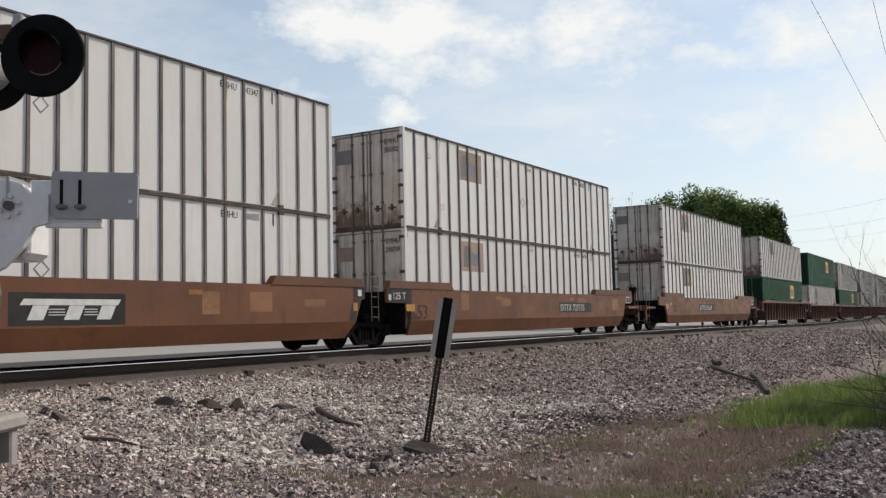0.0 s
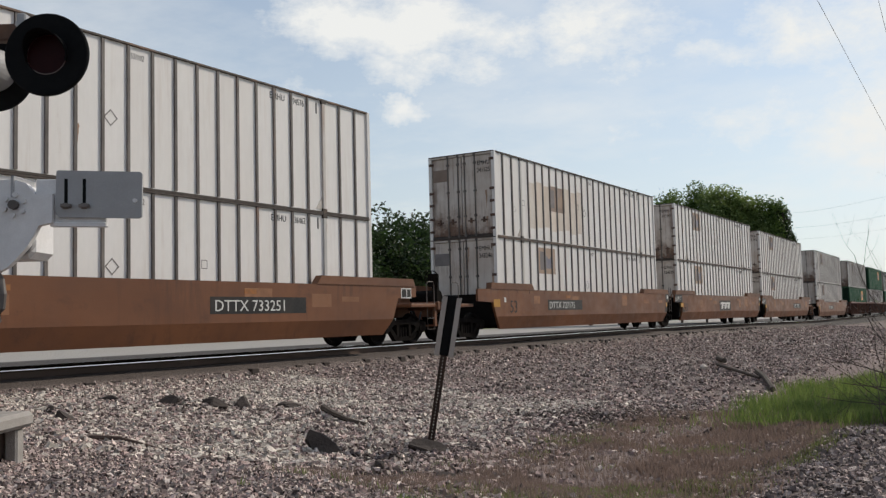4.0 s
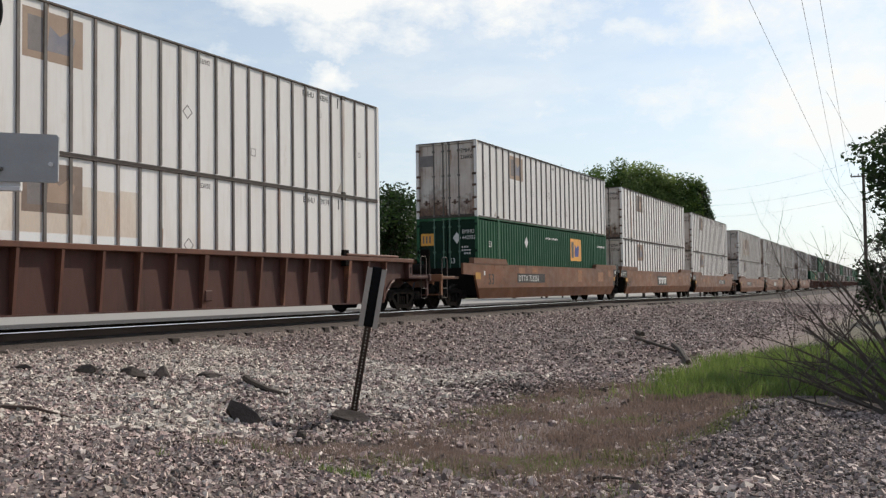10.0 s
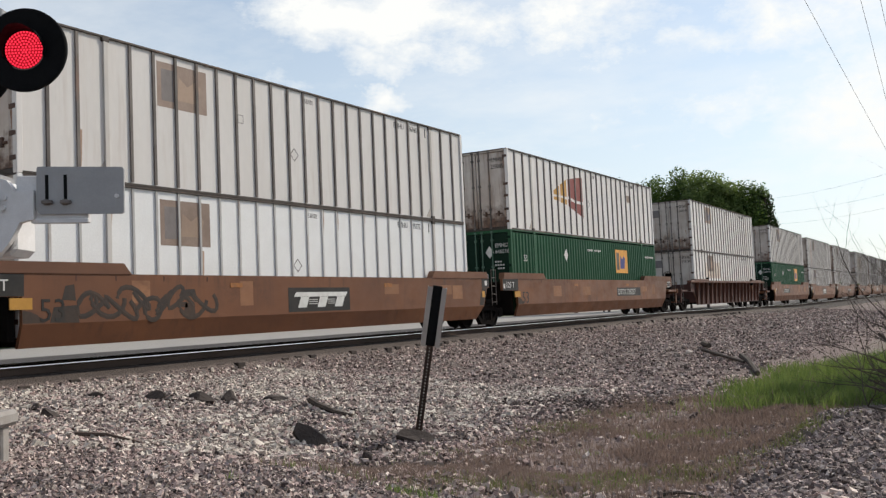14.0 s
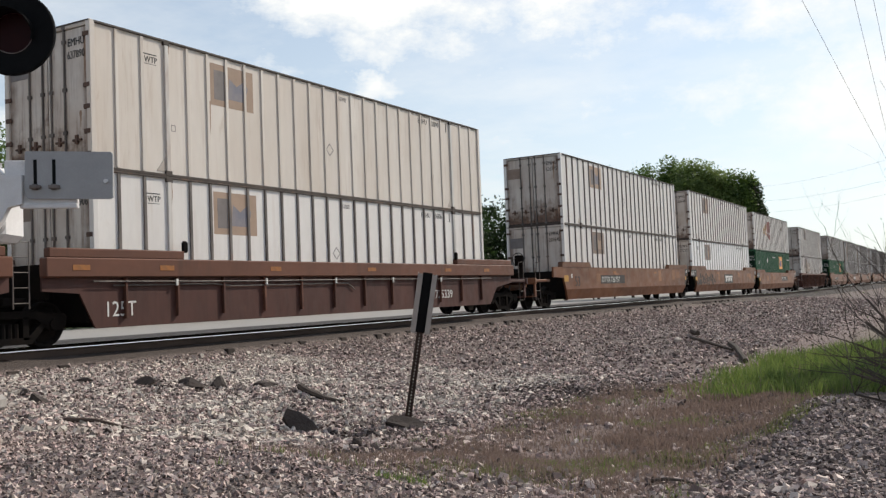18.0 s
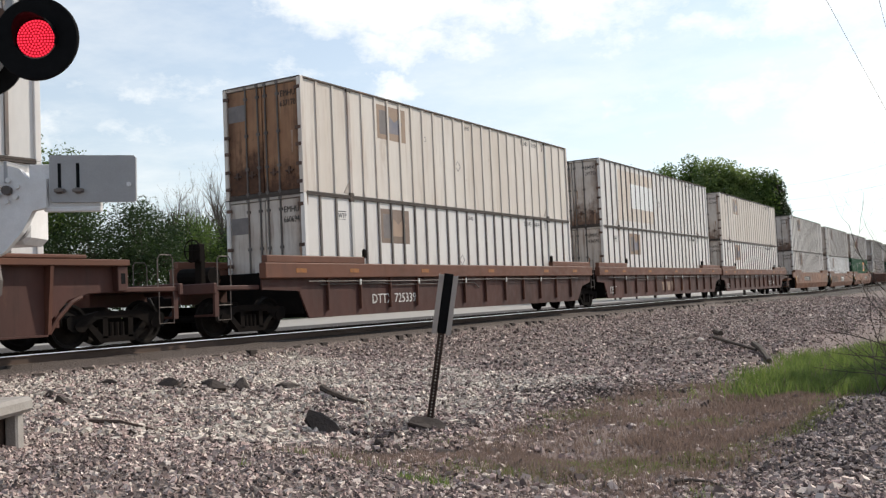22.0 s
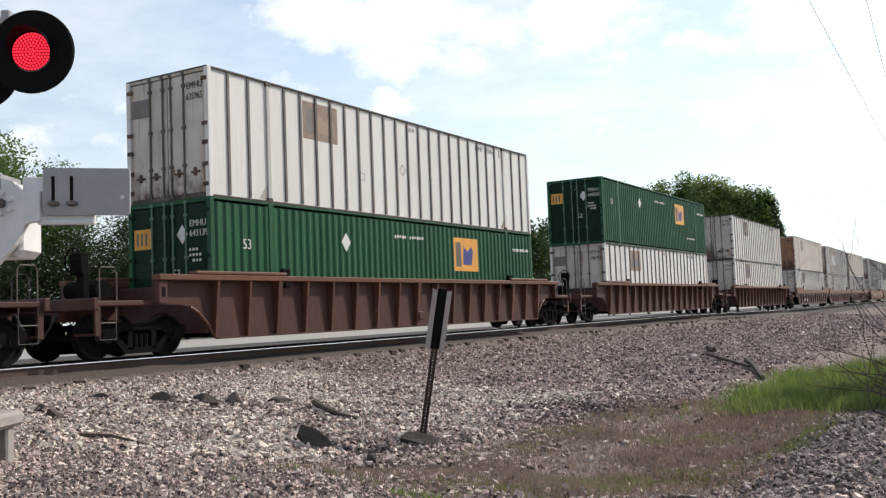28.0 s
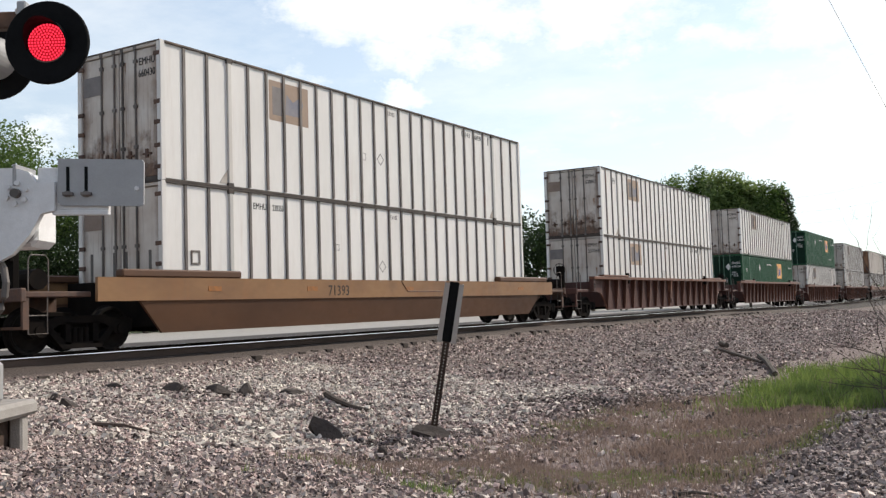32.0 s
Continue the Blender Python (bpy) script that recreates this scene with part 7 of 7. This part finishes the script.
bare_shrub(-0.15, 12.9, 2.75, 7, "leafless shrub with thin spreading grey twigs",
           [((-0.35, 0.1, 1.0), 0.74), ((-0.5, 0.2, 0.9), 0.68), ((-0.2, 0.3, 1.0), 0.78), ((-0.7, 0.0, 0.8), 0.6), ((-1.0, -0.1, 0.55), 0.52), ((-0.1, -0.2, 1.0), 0.6), ((0.3, 0.2, 1.0), 0.55)])
bare_shrub(-0.15, 13.6, 2.7, 8, "leafless shrub with thin spreading grey twigs",
           [((-1.0, 0.2, 0.3), 0.58), ((-1.0, -0.1, 0.5), 0.6), ((-0.7, 0.3, 0.75), 0.6), ((-0.3, 0.0, 1.0), 0.62), ((0.4, 0.2, 0.8), 0.5)])
bare_shrub(-0.3, 12.6, 2.2, 12, "low leafless shrub with tangled grey twigs",
           [((-1.0, 0.0, 0.16), 0.55), ((-1.0, 0.25, 0.28), 0.6), ((-0.9, -0.2, 0.4), 0.5), ((-0.4, 0.1, 0.5), 0.5)])


def blades(name, count, seed, where, keep, tall, mat, label):
    rs = random.Random(seed)
    verts, faces = [], []
    x0, x1, y0, y1 = where
    while len(faces) < count:
        x, y = rs.uniform(x0, x1), y0 + (y1 - y0) * rs.random() ** 1.4
        if rs.random() > keep(x, y):
            continue
        z, h, a = height(x, y), tall * rs.uniform(0.5, 1.3), rs.uniform(0, math.tau)
        w = rs.uniform(0.003, 0.007) * (1 + y / 14)
        dx, dy = math.cos(a) * w, math.sin(a) * w
        lx, ly = rs.uniform(-0.5, 0.5) * h, rs.uniform(-0.5, 0.5) * h
        k = len(verts)
        verts += [(x - dx, y - dy, z - 0.02), (x + dx, y + dy, z - 0.02), (x + lx, y + ly, z + h)]
        faces.append((k, k + 1, k + 2))
    me = bpy.data.meshes.new(name)
    me.from_pydata(verts, [], faces)
    me.materials.append(mat)
    return tagged(new(name, me), label, "grass", kind="stuff")


def verge_keep(x, y):
    ragged = 0.55 * noise.noise((x * 0.7, y * 0.35, 1)) + 0.35 * noise.noise((x * 2.3, y * 1.4, 2))
    edge = ease(-4.6, -3.6, x - 0.012 * (y - 15) + ragged) * ease(13.6, 15.2, y + 1.2 * noise.noise((x, y, 4)) + 0.5 * noise.noise((x * 3, y * 3, 14)))
    edge *= 1 - ease(24.5, 28.5, y - 1.1 * x + 2.0 * noise.noise((x * 0.5, y * 0.3, 40)))
    return edge * (0.12 + 0.88 * ease(-0.25, 0.25, noise.noise((x * 1.3, y * 0.8, 21)) + 0.4 * noise.noise((x * 4, y * 3, 22))))


def ditch_keep(x, y):
    return ease(-5.8, -4.6, x) * (1 - ease(-2.6, -1.6, x)) * ease(5.0, 8.0, y) * (0.15 + 0.85 * ease(-0.3, 0.4, noise.noise((x * 0.8, y * 0.8, 8))))


blades("verge_grass", 60000, 5, (-5.6, 6.0, 13.0, 36.0), verge_keep, 0.24, GRASS, "bright green grass on the verge")
blades("verge_straw", 2500, 25, (-5.4, 4.0, 13.0, 28.0), verge_keep, 0.2, DRY, "dry straw among the verge grass")
blades("ditch_grass", 46000, 6, (-6.2, -1.2, 4.6, 16.0), ditch_keep, 0.07, DRY, "sparse dry reddish grass in the ditch")
blades("ditch_green", 5000, 8, (-6.4, -1.0, 4.2, 15.0), lambda x, y: ditch_keep(x, y) * ease(0.05, 0.4, noise.noise((x * 0.8, y * 0.8, 12))) + (0.25 if y < 7 and x > -5 and noise.noise((x * 1.3, y * 1.3, 3)) > 0.3 else 0), 0.06, GRASS, "thin green weeds in the ditch")


def streak_keep(x, y):
    off = abs(x - (-3.55 + 0.42 * (y - 6.5)) + 0.35 * noise.noise((x * 1.1, y * 1.1, 30)))
    return (1 - ease(0.1, 0.55, off)) * ease(5.6, 6.6, y) * (1 - ease(10.2, 11.2, y)) * (0.3 + 0.7 * ease(-0.2, 0.3, noise.noise((x * 2.0, y * 2.0, 31))))


blades("ditch_weeds", 4500, 9, (-5.0, -1.2, 5.2, 11.5), streak_keep, 0.055, MOSSY, "low yellow-green weeds along the ditch")


# ---- poles and wires ----
def utility_pole(x, y, top, arms, label, along, reach=1.25):
    z0 = height(x, y)
    root = thing("utility_pole", pose(x, y, z0 - 0.2, 0, 0, along), label, "utility pole")
    part("pole", tube([(0, 0, 0), (0, 0, (top - z0) * 0.5), (0, 0, top - z0 + 0.2)], [0.14, 0.12, 0.09], 10), PINE_POLE, root)
    for k, z in enumerate(arms):
        part("crossarm", box((-reach, -0.16, z - z0 + 0.15), (reach, -0.06, z - z0 + 0.25), 0.01), PINE_POLE, root)
        for x2 in (-0.92 * reach, -0.4 * reach, 0.4 * reach, 0.92 * reach):
            part("insulator", tube([(x2, -0.11, z - z0 + 0.26), (x2, -0.11, z - z0 + 0.34), (x2, -0.11, z - z0 + 0.42)], [0.035, 0.05, 0.025], 8), GALV, root)
    return root


utility_pole(-3.3, 72.0, 9.6, (8.2,), "timber utility pole with a short crossarm on the near verge", 12, 0.85)
utility_pole(-20.85, 104.0, 11.6, (10.3, 8.6), "timber utility pole beside the trees", 20, 0.6)
utility_pole(-3.0, 128.0, 9.9, (9.2, 8.0), "timber utility pole farther down the line", 0)


def wire(points, r, label, slack=0.012):
    pts = []
    for (a, b) in zip(points, points[1:]):
        a, b = Vector(a), Vector(b)
        sag = slack * (b - a).length
        for i in range(12):
            q = i / 12
            p = a.lerp(b, q)
            pts.append(p - Vector((0, 0, sag * 4 * q * (1 - q))))
    pts.append(Vector(points[-1]))
    return tagged(linked("overhead_wire", tube(pts, r, 5), LOGO_GREY), label, "wire", "overhead wires")


# each wire: a far end at the pole and a point higher up, from which it runs on over the road
for far, near in (((-4.95, 72, 7.64), (-5.02, 34.78, 10.6)), ((-4.83, 72, 7.52), (-3.42, 35.66, 10.6)), ((-4.14, 72, 8.36), (-2.84, 35.97, 10.6))):
    f, m = Vector(far), Vector(near)
    wire([m + (m - f) * 1.6, m, f, f + Vector((-0.6, 56, 0.6))], 0.008, "thin overhead wire along the line", 0.001)
wire([(-4.6, 59.5, 12.1), (-3.3, 72, 9.5)], 0.008, "thin guy wire at the pole top", 0.0)
for z in (10.9, 9.4):
    wire([(-20.85, 104, z), (-3.3, 72, z - 1.5)], 0.007, "thin overhead wire crossing the track")
wire([(-20.85, 104, 8.2), (-3.3, 72, 6.9)], 0.006, "thin overhead wire crossing the track")

# ---- shed beyond the track ----
shed = thing("shed", pose(-59.0, 37.0, -0.6), "low pale shed with a light roof among the trees", "shed")
part("wall", boxes([((-2.5, -3, 0), (2.5, 3, 3.2))], 0.02), SIDING, shed)
roof = bmesh.new()
rows = [[roof.verts.new((x, y, z)) for x, z in ((-2.9, 3.1), (0, 4.3), (2.9, 3.1), (2.9, 3.2), (0, 4.42), (-2.9, 3.2))] for y in (-3.4, 3.4)]
roof.faces.new(rows[0]), roof.faces.new(rows[1][::-1])
for i in range(6):
    roof.faces.new((rows[0][i], rows[1][i], rows[1][(i + 1) % 6], rows[0][(i + 1) % 6]))
bmesh.ops.recalc_face_normals(roof, faces=roof.faces)
part("roof", roof, SIDING, shed, "light metal roof")
part("door", box((2.5, -0.6, 0), (2.54, 0.5, 2.1), 0.01), SHINGLE, shed)


# ---- what moves ----
SPEED = (176.184, 1.4683, -0.5639, 0.1929)


def run(t):
    q = t / 16.0
    return sum(c * q ** (k + 1) for k, c in enumerate(SPEED))


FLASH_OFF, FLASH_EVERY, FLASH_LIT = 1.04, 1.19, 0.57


def motions():
    times = [2.0 * k for k in range(17)]
    for ob, y, z in TRAIN:
        walk(ob, [(t, on_track(y + run(t), z)) for t in times])
    # every wheelset rolls alike: one set of keys serves all
    first = WHEELS[0]
    walk(first, [(k / FPS, Matrix.Rotation(-run(k / FPS) / 0.455, 4, "X")) for k in range(0, 32 * FPS + 1)])
    for wheel in all_wheels():
        if wheel is not first:
            wheel.rotation_mode = "QUATERNION"
            keys = wheel.animation_data_create()
            keys.action = first.animation_data.action
            keys.action_slot = first.animation_data.action_slot
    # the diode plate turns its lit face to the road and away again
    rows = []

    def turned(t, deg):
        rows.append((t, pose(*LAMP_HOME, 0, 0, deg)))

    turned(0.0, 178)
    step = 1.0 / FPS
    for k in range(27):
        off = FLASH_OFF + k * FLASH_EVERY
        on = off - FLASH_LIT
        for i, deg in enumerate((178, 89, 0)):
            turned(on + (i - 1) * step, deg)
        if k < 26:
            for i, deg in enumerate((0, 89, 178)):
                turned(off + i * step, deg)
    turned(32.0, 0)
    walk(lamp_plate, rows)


def all_wheels():
    return [o for o in scene.collection.objects if o.data == WHEEL_MESH]


motions()
